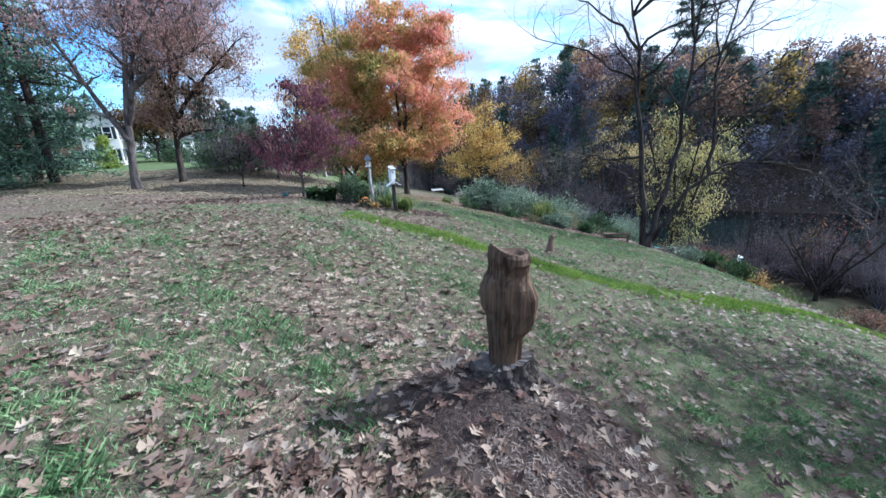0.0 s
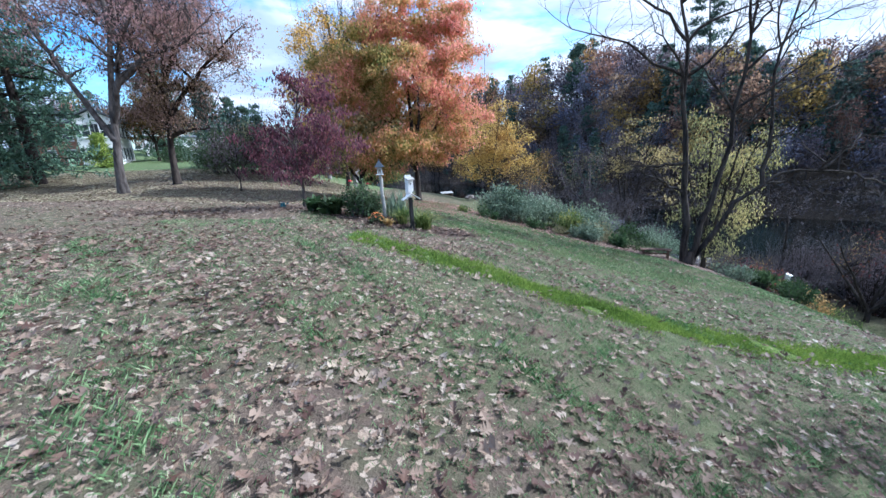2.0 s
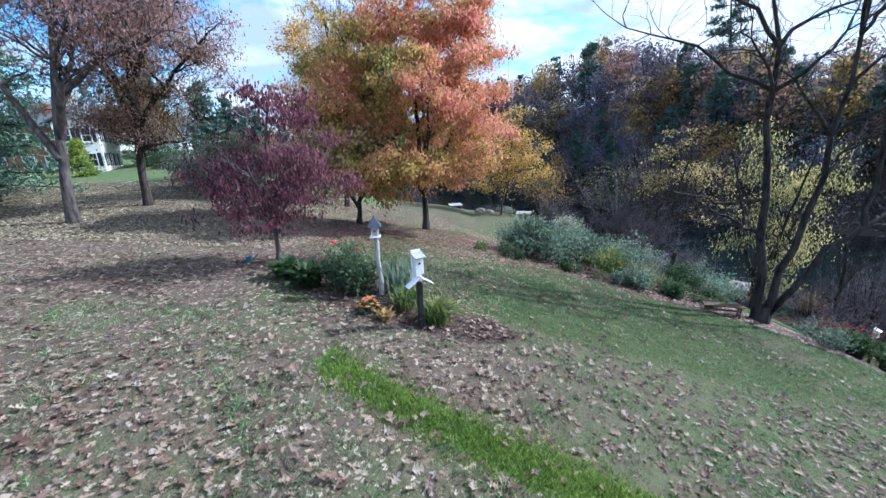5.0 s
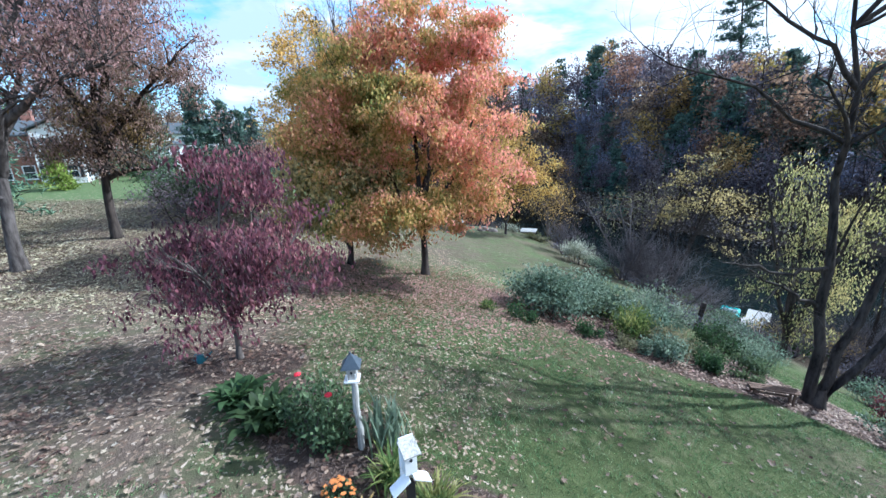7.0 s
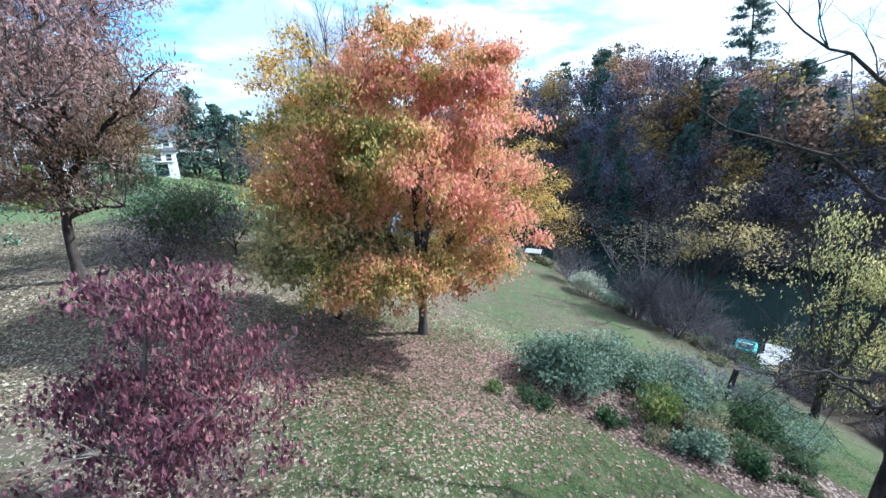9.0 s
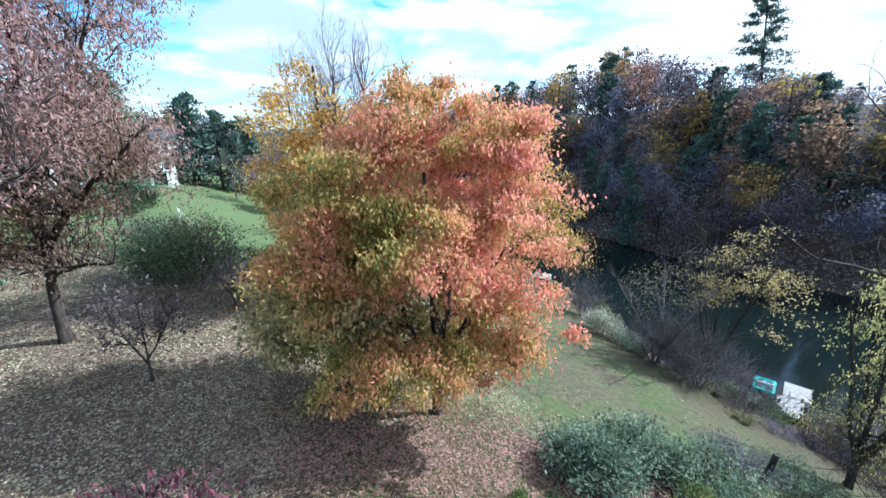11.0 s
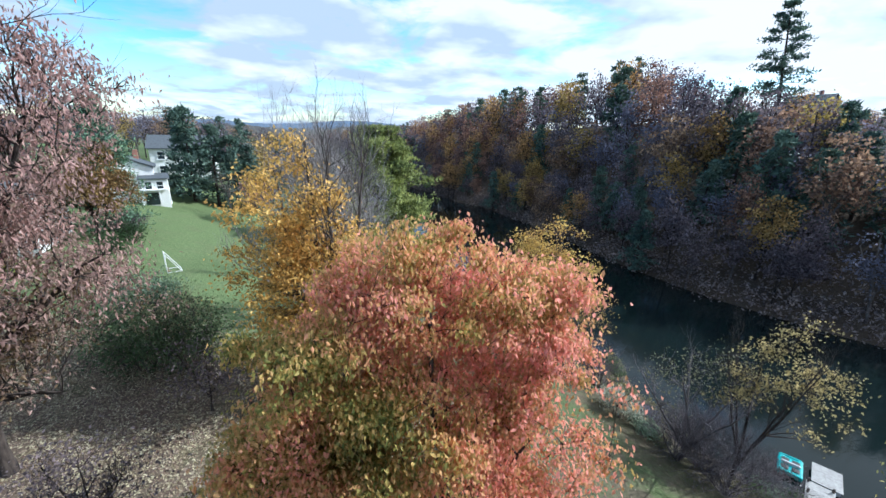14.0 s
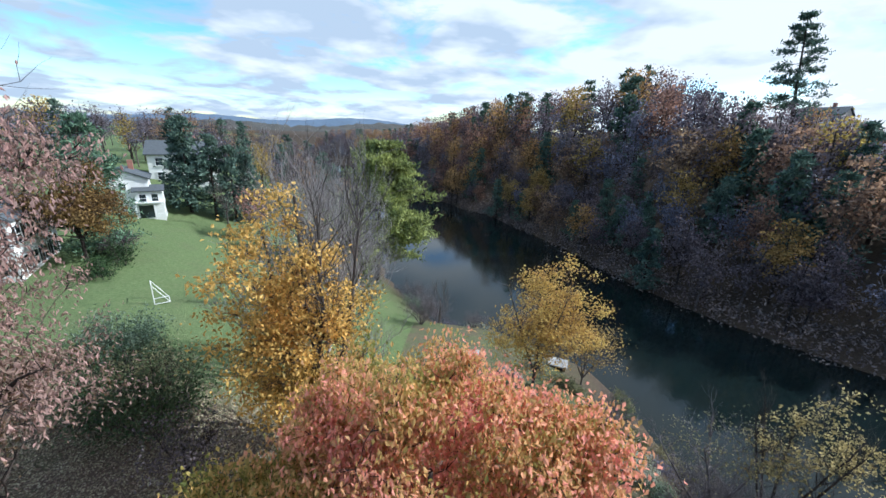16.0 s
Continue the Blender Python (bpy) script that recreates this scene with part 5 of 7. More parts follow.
def owl():
    """A carved owl, one plain mesh, on a cut stump."""
    x, y = 0.365, 2.32
    z = H(x, y) - 0.02
    top = 8.575
    g = np.random.default_rng(9)
    # stump: fluted sides that spread into roots
    n, rows = 72, 14
    V, F = [], []
    hgt = top - z
    for j in range(rows):
        t = j / (rows - 1)
        for i in range(n):
            a = 2 * math.pi * i / n
            r = 0.19 + 0.13 * (1 - t) ** 1.6 * (1 + 0.5 * math.sin(a * 5 + 0.6)) + (0.012 * math.sin(a * 11 + j * 0.5) + 0.010 * math.sin(a * 23 + 2 * math.sin(j)) + g.normal(0, 0.009)) * (0.35 if j == rows - 1 else 1)
            V.append((math.cos(a) * r * 1.12, math.sin(a) * r * 0.92, -0.12 + t * (hgt + 0.12) + (0.035 * math.cos(a + 0.5) + g.normal(0, 0.006) if j == rows - 1 else 0)))
    for j in range(rows - 1):
        for i in range(n):
            F.append((j * n + i, j * n + (i + 1) % n, (j + 1) * n + (i + 1) % n, (j + 1) * n + i))
    st = empty("tree_stump", x, y, z)
    raw("bark", V, F, M_STUMP, st)
    bm = bmesh.new()
    ring = [bm.verts.new((v[0] * 0.985, v[1] * 0.985, v[2] + 0.004)) for v in V[-n:]]
    for k in (0.8, 0.6, 0.4, 0.2, 0.0):
        if k:
            shrink = k / (k + 0.2)
            nxt = [bm.verts.new((v.co.x * shrink, v.co.y * shrink, hgt + (v.co.z - hgt) * 0.8 + g.normal(0, 0.003))) for v in ring]
            for i in range(n):
                bm.faces.new((ring[i], ring[(i + 1) % n], nxt[(i + 1) % n], nxt[i]))
            ring = nxt
        else:
            bm.faces.new(ring)
    part("cut_face", bm, M_FACE, st, "weathered grey sawn face")
    tagged(st, "low weathered tree stump in a mound of mulch", "stump")
    # the owl: rings from the foot to a hollow head
    prof = [(0.00, 0.128, 0.118), (0.05, 0.130, 0.120), (0.13, 0.136, 0.124), (0.20, 0.143, 0.130), (0.235, 0.147, 0.134), (0.26, 0.150, 0.137), (0.33, 0.158, 0.145), (0.375, 0.162, 0.150),
            (0.40, 0.165, 0.152), (0.47, 0.168, 0.156), (0.54, 0.166, 0.156), (0.585, 0.158, 0.150), (0.62, 0.152, 0.146), (0.66, 0.152, 0.146), (0.70, 0.154, 0.148), (0.735, 0.152, 0.146),
            (0.755, 0.140, 0.134), (0.745, 0.108, 0.104), (0.725, 0.075, 0.072), (0.72, 0.03, 0.03)]
    n = 56

    def step(v, a, b):
        t = min(1.0, max(0.0, (v - a) / (b - a)))
        return t * t * (3 - 2 * t)

    V, F = [], []
    for j, (h, rx, ry) in enumerate(prof):
        rim = j >= 14
        for i in range(n):
            a = 2 * math.pi * i / n
            # wing slabs that end short of the foot, a split down the breast, brows and ear tufts on the rim
            rw = 0.070 * step(h, 0.19, 0.30) * (1 - step(h, 0.46, 0.62)) * max(0, math.cos(a + 0.25)) ** 5
            lw = 0.045 * step(h, 0.365, 0.385) * (1 - step(h, 0.54, 0.66)) * max(0, -math.cos(a - 0.1)) ** 3
            groove = -0.022 * math.exp(-((a - 4.85) / 0.10) ** 2) * step(h, 0.08, 0.15) * (1 - step(h, 0.42, 0.55))
            groove += -0.012 * math.exp(-((a - 4.35) / 0.07) ** 2) * step(h, 0.2, 0.3) * (1 - step(h, 0.5, 0.6)) - 0.012 * math.exp(-((a - 5.4) / 0.06) ** 2) * step(h, 0.2, 0.3) * (1 - step(h, 0.5, 0.6))
            chisel = 0.005 * math.sin(a * 13 + 3 * h) * (j < 15) + 0.0035 * math.sin(h * 70 + 4 * math.sin(a * 2))
            brow = 0.034 * math.exp(-((h - 0.715) / 0.030) ** 2) * max(0, -math.sin(a - 0.75)) ** 4
            face = -0.03 * math.exp(-((h - 0.635) / 0.035) ** 2) * max(0, -math.sin(a - 0.2)) ** 3
            ear = 0.050 * max(0, math.cos(a - 3.6)) ** 2 * (1.0 if 15 <= j <= 17 else 0.55 if j == 14 else 0)
            dip = -0.018 * max(0, math.sin(a - 0.3)) ** 2 * (15 <= j <= 17)
            k = rw + lw + groove + chisel + brow + face
            V.append((math.cos(a) * (rx + k) + g.normal(0, 0.0025), math.sin(a) * (ry + k) + g.normal(0, 0.0025), h + ear + dip))
    for j in range(len(prof) - 1):
        for i in range(n):
            F.append((j * n + i, j * n + (i + 1) % n, (j + 1) * n + (i + 1) % n, (j + 1) * n + i))
    ob = raw("owl_statue", V, F, M_OWL)
    ob.matrix_world = pose(x + 0.02, y, top - 0.005, 2, 3, -12) @ Matrix.Diagonal((0.85, 0.86, 1.06, 1))
    tagged(ob, "weathered carved wooden owl standing on a stump", "statue")
    # a small dark figure on a thin stake beside it
    sx, sy = 0.67, 2.24
    hz = 9.38 - H(sx, sy)
    stake = empty("garden_stake", sx, sy, H(sx, sy), 20)
    bm = bmesh.new()
    cyl(bm, (0, 0, -0.2), (0, 0, hz), 0.0012, None, 6)
    part("rod", bm, M_BENCH, stake)
    w = Wood()
    w.tube([(-0.03, 0, hz - 0.02), (-0.01, 0, hz), (0.0, 0, hz + 0.04), (0.012, 0, hz + 0.075)], 0.010, 0.016, 8)
    w.tube([(-0.005, 0, hz - 0.015), (0, 0, hz + 0.02), (0.004, 0, hz + 0.05)], 0.026, 0.014, 8)
    w.tube([(0.012, 0, hz + 0.075), (0.02, 0, hz + 0.088), (0.036, 0, hz + 0.096)], 0.017, 0.004, 8)
    w.link("figure", M_BENCH, stake)
    tagged(stake, "small dark carved figure on a thin garden stake", "garden stake")
    # a dry leaf lies in the hollow of its head
    lobes = [(0.0, 0.02), (0.12, 0.05), (0.24, 0.30), (0.36, 0.10), (0.50, 0.42), (0.62, 0.12), (0.78, 0.34), (0.88, 0.10), (1.0, 0.01)]
    for dx, dy, turn, tilt in ((-0.05, -0.04, 40, 12), (0.02, 0.03, 150, -16)):
        bm = bmesh.new()
        rows3 = [[bm.verts.new((t * 0.17, s * w * 0.17 + (0.02 if s and w > 0.2 else 0), 0.02 * math.sin(t * 5) + 0.05 * abs(s) * w)) for s in (-1, 0, 1)] for t, w in lobes]
        for p, q in zip(rows3[:-1], rows3[1:]):
            bm.faces.new((p[0], p[1], q[1], q[0]))
            bm.faces.new((p[1], p[2], q[2], q[1]))
        leaf = part("dry_leaf", bm, M_LITTER)
        leaf.matrix_world = pose(x + dx, y + dy, top + 0.758, tilt, 6, turn) @ Matrix.Diagonal((0.8, 0.8, 0.8, 1))
        tagged(leaf, "pale dry oak leaf caught in the owl's hollow head", "leaf", "leaves on the owl")


owl()


def birdhouse_tall():
    x, y = -2.0, 11.1
    z = H(x, y)
    top = empty("birdhouse_post", x, y, z, 8)
    top.matrix_world = top.matrix_world @ Matrix.Diagonal((0.62, 0.62, 0.62, 1))
    bm = bmesh.new()
    g = np.random.default_rng(4)
    w = Wood()
    w.tube([(0, 0, -0.2), (0.02, 0, 0.5), (-0.02, 0.01, 1.0), (0.0, 0, 1.5), (-0.03, 0, 1.72)], 0.075, 0.062, 8)
    w.link("post", M_POST, top)
    box(bm, -0.03, 0, 1.86, 0.20, 0.20, 0.30, None, 0.01)
    body = part("box", bm, M_POST, top)
    bm = bmesh.new()
    box(bm, -0.03, -0.03, 1.715, 0.30, 0.30, 0.03, None, 0.006)
    part("floor_board", bm, M_WHITE, top)
    bm = bmesh.new()
    cyl(bm, (-0.03, -0.103, 1.88), (-0.03, -0.09, 1.88), 0.028, None, 14)
    part("entrance_hole", bm, M_BLACK, body)
    bm = bmesh.new()
    bmesh.ops.create_cone(bm, cap_ends=True, segments=4, radius1=0.27, radius2=0.02, depth=0.26, matrix=Matrix.Translation((-0.03, 0, 2.13)) @ Matrix.Rotation(radians(45), 4, 'Z'))
    roof = part("roof", bm, M_ROOFBLUE, top, "blue-grey pointed tin roof")
    bm = bmesh.new()
    bmesh.ops.create_uvsphere(bm, u_segments=10, v_segments=6, radius=0.028, matrix=Matrix.Translation((-0.03, 0, 2.27)))
    part("finial", bm, M_ROOFBLUE, roof)
    for sx in (-0.11, 0.05):
        bm = bmesh.new()
        box(bm, sx, -0.14, 1.80, 0.022, 0.022, 0.15)
        part("bracket", bm, M_WHITE, top)
    tagged(top, "weathered grey post carrying a peaked birdhouse", "birdhouse")


def birdhouse_white(x, y, hgt, turn, label, wings=True):
    z = H(x, y)
    top = empty("birdhouse_post", x, y, z, turn)
    top.matrix_world = top.matrix_world @ Matrix.Diagonal((0.8, 0.8, 0.8, 1))
    bm = bmesh.new()
    box(bm, 0, 0, hgt / 2 - 0.1, 0.095, 0.095, hgt + 0.2, None, 0.008)
    part("post", bm, M_BLACK, top)
    bm = bmesh.new()
    box(bm, 0, 0, hgt + 0.34, 0.16, 0.15, 0.34, None, 0.006)
    body = part("box", bm, M_WHITE, top)
    bm = bmesh.new()
    box(bm, 0, 0.085, hgt + 0.28, 0.19, 0.02, 0.66, None, 0.005)
    part("back_board", bm, M_WHITE, top)
    bm = bmesh.new()
    cyl(bm, (0, -0.08, hgt + 0.38), (0, -0.07, hgt + 0.38), 0.023, None, 14)
    part("entrance_hole", bm, M_BLACK, body)
    bm = bmesh.new()
    box(bm, 0, -0.03, 0, 0.22, 0.26, 0.022, Matrix.Translation((0, 0, hgt + 0.535)) @ Matrix.Rotation(radians(14), 4, 'X'), 0.005)
    part("roof", bm, M_POST if wings else M_WHITE, top, "weathered sloping board roof")
    if wings:
        for s in (-1, 1):
            bm = bmesh.new()
            m = Matrix.Translation((s * 0.14, -0.02, hgt + 0.03)) @ Matrix.Rotation(radians(s * 33), 4, 'Y')
            box(bm, 0, 0, 0, 0.27, 0.17, 0.018, m, 0.004)
            part("baffle_board", bm, M_WHITE, top)
    tagged(top, label, "birdhouse", "white birdhouses")


birdhouse_tall()
birdhouse_white(-1.22, 10.05, 0.9, 28, "white box birdhouse with splayed baffle boards on a black post")
birdhouse_white(14.4, 17.2, 1.2, 20, "small white birdhouse on a dark post down the slope", False)


def flower_bed():
    g = np.random.default_rng(6)

    def straps(name, x, y, n, L, w, mat, label, arch=0.5, cat="plant"):
        top = empty(name, x, y, H(x, y))
        V, F = [], []
        for _ in range(n):
            a = g.uniform(0, 6.28)
            l = L * g.uniform(0.6, 1.1)
            o = np.array([g.normal(0, L * 0.15), g.normal(0, L * 0.15), 0])
            d = np.array([math.cos(a), math.sin(a), 0])
            s = np.array([-math.sin(a), math.cos(a), 0]) * w * 0.5 * g.uniform(0.7, 1.3)
            k0 = len(V)
            q = g.uniform(0.2, 1.0) * arch
            for i in range(6):
                t = i / 5
                c = o + d * l * q * t ** 1.6 + np.array([0, 0, l * (t - 0.55 * q * t ** 3)])
                ww = math.sin(math.pi * min(0.98, 0.12 + 0.86 * t)) + 0.05
                V += [c - s * ww, c + s * ww + np.array([0, 0, 0.003])]
            F += [(k0 + 2 * i, k0 + 2 * i + 1, k0 + 2 * i + 3, k0 + 2 * i + 2) for i in range(5)]
        raw("leaves", V, F, mat, top)["kind"] = "stuff"
        tagged(top, label, cat)
        return top

    straps("hosta", -3.35, 11.4, 130, 0.55, 0.14, M_GREEN, "clump of broad green hosta leaves in the bed", 1.0)
    straps("hosta", -3.95, 11.75, 90, 0.5, 0.15, M_GREEN, "clump of broad green hosta leaves in the bed", 1.0)
    straps("iris", -1.72, 11.2, 90, 0.72, 0.035, M_GREYGREEN, "upright grey-green iris leaves by the post", 0.35)
    straps("daylily", -1.0, 10.25, 260, 0.52, 0.020, M_STRAP, "arching yellow-green daylily leaves by the post", 1.0)
    straps("daylily", -1.5, 10.65, 200, 0.5, 0.022, M_STRAP, "arching yellow-green daylily leaves in the bed", 1.0)
    shrub("rose_bush", -2.55, 11.3, 0.5, 0.45, 0.9, 2600, 0.075, M_SHRUB, 91, "dark rose bush with a few red blooms", stems=34, slim=0.6)
    for dx, dy, dz in ((0.22, -0.25, 0.80), (-0.3, 0.1, 0.84)):
        x, y = -2.55 + dx, 11.3 + dy
        bm = bmesh.new()
        for r, nn in ((0.012, 5), (0.026, 7), (0.038, 9)):
            for i in range(nn):
                a = 6.28 * i / nn + r * 50
                m = Matrix.Translation((math.cos(a) * r, math.sin(a) * r, 0.055 - r * 0.5)) @ Matrix.Rotation(a, 4, 'Z') @ Matrix.Rotation(radians(20 + r * 700), 4, 'Y')
                bmesh.ops.create_cone(bm, cap_ends=True, segments=5, radius1=0.018, radius2=0.008, depth=0.008, matrix=m)
        rose = part("rose_bloom", bm, M_RED)
        rose.matrix_world = pose(x, y, H(x, y) + dz)
        tagged(rose, "red rose bloom on the bush", "flower", "rose blooms")
    # an orange chrysanthemum in bloom
    x, y = -2.08, 10.36
    mum = shrub("chrysanthemum", x, y, 0.17, 0.15, 0.24, 420, 0.05, M_SHRUB, 92, "low chrysanthemum covered in orange blooms at the bed's edge", "flower", stems=14, slim=0.6)
    for _ in range(46):
        a, q = g.uniform(0, 6.28), math.sqrt(g.random())
        c = Vector((math.cos(a) * 0.19 * q, math.sin(a) * 0.17 * q, 0.27 * (1 - 0.55 * q * q) + g.normal(0, 0.012)))
        bm = bmesh.new()
        for k, (r, nn, lift) in enumerate(((0.022, 9, 0.10), (0.014, 7, 0.55))):
            for i in range(nn):
                b = 6.283 * i / nn + k
                d, t = Vector((math.cos(b), math.sin(b), lift)), Vector((-math.sin(b), math.cos(b), 0))
                bm.faces.new([bm.verts.new(c + v) for v in (Vector((0, 0, 0.004 * k)), d * r * 0.6 + t * r * 0.3, d * r * 1.25, d * r * 0.6 - t * r * 0.3)])
        part("bloom", bm, M_PUMPKIN, mum, "orange bloom")
    straps("marigold", -1.78, 10.15, 80, 0.22, 0.05, M_OCHRE, "low yellow bedding plant by the pumpkins", 0.9)
    # teal watering can
    x, y = -5.35, 13.0
    top = empty("watering_can", x, y, H(x, y), 30)
    top.matrix_world = top.matrix_world @ Matrix.Diagonal((0.6, 0.6, 0.6, 1))
    bm = bmesh.new()
    cyl(bm, (0, 0, 0), (0, 0, 0.24), 0.12, 0.10, 18)
    part("can", bm, M_CAN, top)
    w = Wood()
    w.tube([(0.1, 0, 0.05), (0.2, 0, 0.16), (0.32, 0, 0.28)], 0.025, 0.02, 8)
    w.link("spout", M_CAN, top)
    w = Wood()
    w.tube([(-0.1, 0, 0.05), (-0.2, 0, 0.16), (-0.12, 0, 0.30), (0, 0, 0.31), (0.08, 0, 0.24)], 0.012, 0.012, 6)
    w.link("handle", M_CAN, top)
    tagged(top, "dull teal plastic watering can under the dogwood", "watering can")


flower_bed()


def bench():
    x, y = 7.55, 15.6
    top = empty("garden_bench", x, y, H(x, y) - 0.01, -20)
    top.matrix_world = top.matrix_world @ Matrix.Diagonal((0.7, 0.7, 0.75, 1))
    for i in range(3):
        bm = bmesh.new()
        box(bm, 0, -0.14 + i * 0.14, 0.42, 1.5, 0.12, 0.04, None, 0.006)
        part("seat_board", bm, M_BENCH, top)
    for sx in (-0.6, 0.6):
        for sy in (-0.14, 0.14):
            bm = bmesh.new()
            box(bm, sx, sy, 0.17, 0.07, 0.06, 0.48, None, 0.005)
            part("leg", bm, M_BENCH, top)
        bm = bmesh.new()
        box(bm, sx, 0, 0.37, 0.05, 0.34, 0.06, None, 0.004)
        part("cross_rail", bm, M_BENCH, top)
    bm = bmesh.new()
    box(bm, 0, 0, 0.2, 1.14, 0.04, 0.07, None, 0.004)
    part("stretcher", bm, M_BENCH, top)
    tagged(top, "low brown wooden bench beside the bare tree", "bench")
    # two planters
    g = np.random.default_rng(14)
    for x, y, s in ((11.5, 15.3, 0.85), (12.3, 14.9, 0.9)):
        top = empty("planter", x, y, H(x, y))
        bm = bmesh.new()
        cyl(bm, (0, 0, -0.05), (0, 0, 0.42 * s), 0.24 * s, 0.31 * s, 22)
        pot = part("pot", bm, M_POT, top)
        bm = bmesh.new()
        cyl(bm, (0, 0, 0.40 * s), (0, 0, 0.45 * s), 0.335 * s, None, 22)
        part("rim", bm, M_POT, pot)
        V, F = leaf_cloud(np.array([0, 0, 0.48 * s]) + g.normal(0, 1, (420, 3)) * [0.2, 0.2, 0.06], 0.36, g, -0.9, 0.16)
        V[:, 2] = np.maximum(V[:, 2], 0.43)
        raw("foliage", V, F, M_GREEN, top)
        tagged(top, "black planter with upright green leaves", "planter", "planters")


bench()


def goal():
    x, y = -20.9, 36.7
    top = empty("soccer_goal", x, y, H(x, y), -48)
    w, h, d = 1.0, 1.3, 0.8
    for s in (-1, 1):
        for name, a, b in (("upright", (s * w / 2, 0, 0), (s * w / 2, 0, h)), ("back_stay", (s * w / 2, 0, h), (s * w / 2, d, 0)), ("ground_bar", (s * w / 2, 0, 0.03), (s * w / 2, d, 0.03))):
            bm = bmesh.new()
            cyl(bm, a, b, 0.022, None, 10)
            part(name, bm, M_WHITE, top)
    bm = bmesh.new()
    cyl(bm, (-w / 2, 0, h), (w / 2, 0, h), 0.024, None, 10)
    part("crossbar", bm, M_WHITE, top)
    bm = bmesh.new()
    cyl(bm, (-w / 2, d, 0.03), (w / 2, d, 0.03), 0.02, None, 8)
    part("back_bar", bm, M_WHITE, top)
    tagged(top, "small white soccer goal frame on the green lawn", "goal")


goal()


def gable_roof(top, cx, cy, z, sx, sy, rise, along, over=0.35, mat=None):
    """A pitched roof with thickness over a block."""
    bm = bmesh.new()
    hx, hy = sx / 2 + over, sy / 2 + over
    if along == 'x':
        pts = [(-hx, -hy, 0), (hx, -hy, 0), (hx, 0, rise), (-hx, 0, rise), (hx, hy, 0), (-hx, hy, 0)]
    else:
        pts = [(-hx, -hy, 0), (-hx, hy, 0), (0, hy, rise), (0, -hy, rise), (hx, hy, 0), (hx, -hy, 0)]
    lo = [bm.verts.new((cx + p[0], cy + p[1], z + p[2])) for p in pts]
    hi = [bm.verts.new((cx + p[0], cy + p[1], z + p[2] + 0.16)) for p in pts]
    for q in ((0, 1, 2, 3), (3, 2, 4, 5)):
        bm.faces.new([hi[i] for i in q])
        bm.faces.new([lo[i] for i in reversed(q)])
    for a, b in ((0, 1), (1, 2), (2, 4), (4, 5), (5, 3), (3, 0)):
        bm.faces.new((lo[a], lo[b], hi[b], hi[a]))
    return part("roof", bm, mat or M_SLATE, top)


def gable_wall(top, cx, cy, sx, sy, h, rise, along, mat, base=-0.6):
    """A block of walls with gable ends."""
    bm = bmesh.new()
    hx, hy = sx / 2, sy / 2
    lo = [bm.verts.new((cx + x, cy + y, base)) for x, y in ((-hx, -hy), (hx, -hy), (hx, hy), (-hx, hy))]
    hi = [bm.verts.new((cx + x, cy + y, h)) for x, y in ((-hx, -hy), (hx, -hy), (hx, hy), (-hx, hy))]
    if along == 'x':
        a, b = bm.verts.new((cx - hx, cy, h + rise * 0.94)), bm.verts.new((cx + hx, cy, h + rise * 0.94))
        bm.faces.new((lo[0], lo[1], hi[1], hi[0])); bm.faces.new((lo[2], lo[3], hi[3], hi[2]))
        bm.faces.new((lo[1], lo[2], hi[2], b, hi[1])); bm.faces.new((lo[3], lo[0], hi[0], a, hi[3]))
    else:
        a, b = bm.verts.new((cx, cy - hy, h + rise * 0.94)), bm.verts.new((cx, cy + hy, h + rise * 0.94))
        bm.faces.new((lo[1], lo[2], hi[2], hi[1])); bm.faces.new((lo[3], lo[0], hi[0], hi[3]))
        bm.faces.new((lo[0], lo[1], hi[1], a, hi[0])); bm.faces.new((lo[2], lo[3], hi[3], b, hi[2]))
    bm.faces.new(lo[::-1])
    return part("wall", bm, mat, top)


def siding(top, cx, cy, sx, sy, h, step=0.22):
    """Clapboards, joined, on the two faces that are seen."""
    bm = bmesh.new()
    z = 0.1
    while z < h - 0.1:
        box(bm, cx, cy - sy / 2 - 0.012, z, sx, 0.03, step * 0.8)
        box(bm, cx + sx / 2 + 0.012, cy, z, 0.03, sy, step * 0.8)
        z += step
    part("clapboard", bm, M_SIDING, top)["kind"] = "stuff"


def window(top, face, u, z, w, h, cx, cy, sx, sy, shutters=False, name="window"):
    """A sash window with frame, panes and sill on the front ('f', towards -y) or the side ('s', towards +x)."""
    m = Matrix.Translation((cx + u, cy - sy / 2 - 0.03, z)) if face == 'f' else Matrix.Translation((cx + sx / 2 + 0.03, cy + u, z)) @ Matrix.Rotation(radians(90), 4, 'Z')
    bm = bmesh.new()
    for a in (-1, 1):
        box(bm, a * (w / 2 + 0.04), 0, 0, 0.09, 0.1, h + 0.16, m)
        box(bm, 0, 0, a * (h / 2 + 0.04), w, 0.1, 0.09, m)
    box(bm, 0, -0.01, 0, w, 0.06, 0.05, m)
    f = part(name, bm, M_WHITE, top)
    for a in (-1, 1):
        bm = bmesh.new()
        box(bm, 0, 0.0, a * h * 0.25, w, 0.03, h * 0.46, m)
        part("pane", bm, M_GLASS, f)
        if shutters:
            bm = bmesh.new()
            box(bm, a * (w / 2 + 0.26), -0.01, 0, 0.32, 0.06, h + 0.1, m)
            part("shutter", bm, M_SHUTTER, f)
    bm = bmesh.new()
    box(bm, 0, -0.05, -h / 2 - 0.1, w + 0.25, 0.14, 0.06, m)
    part("sill", bm, M_WHITE, f)


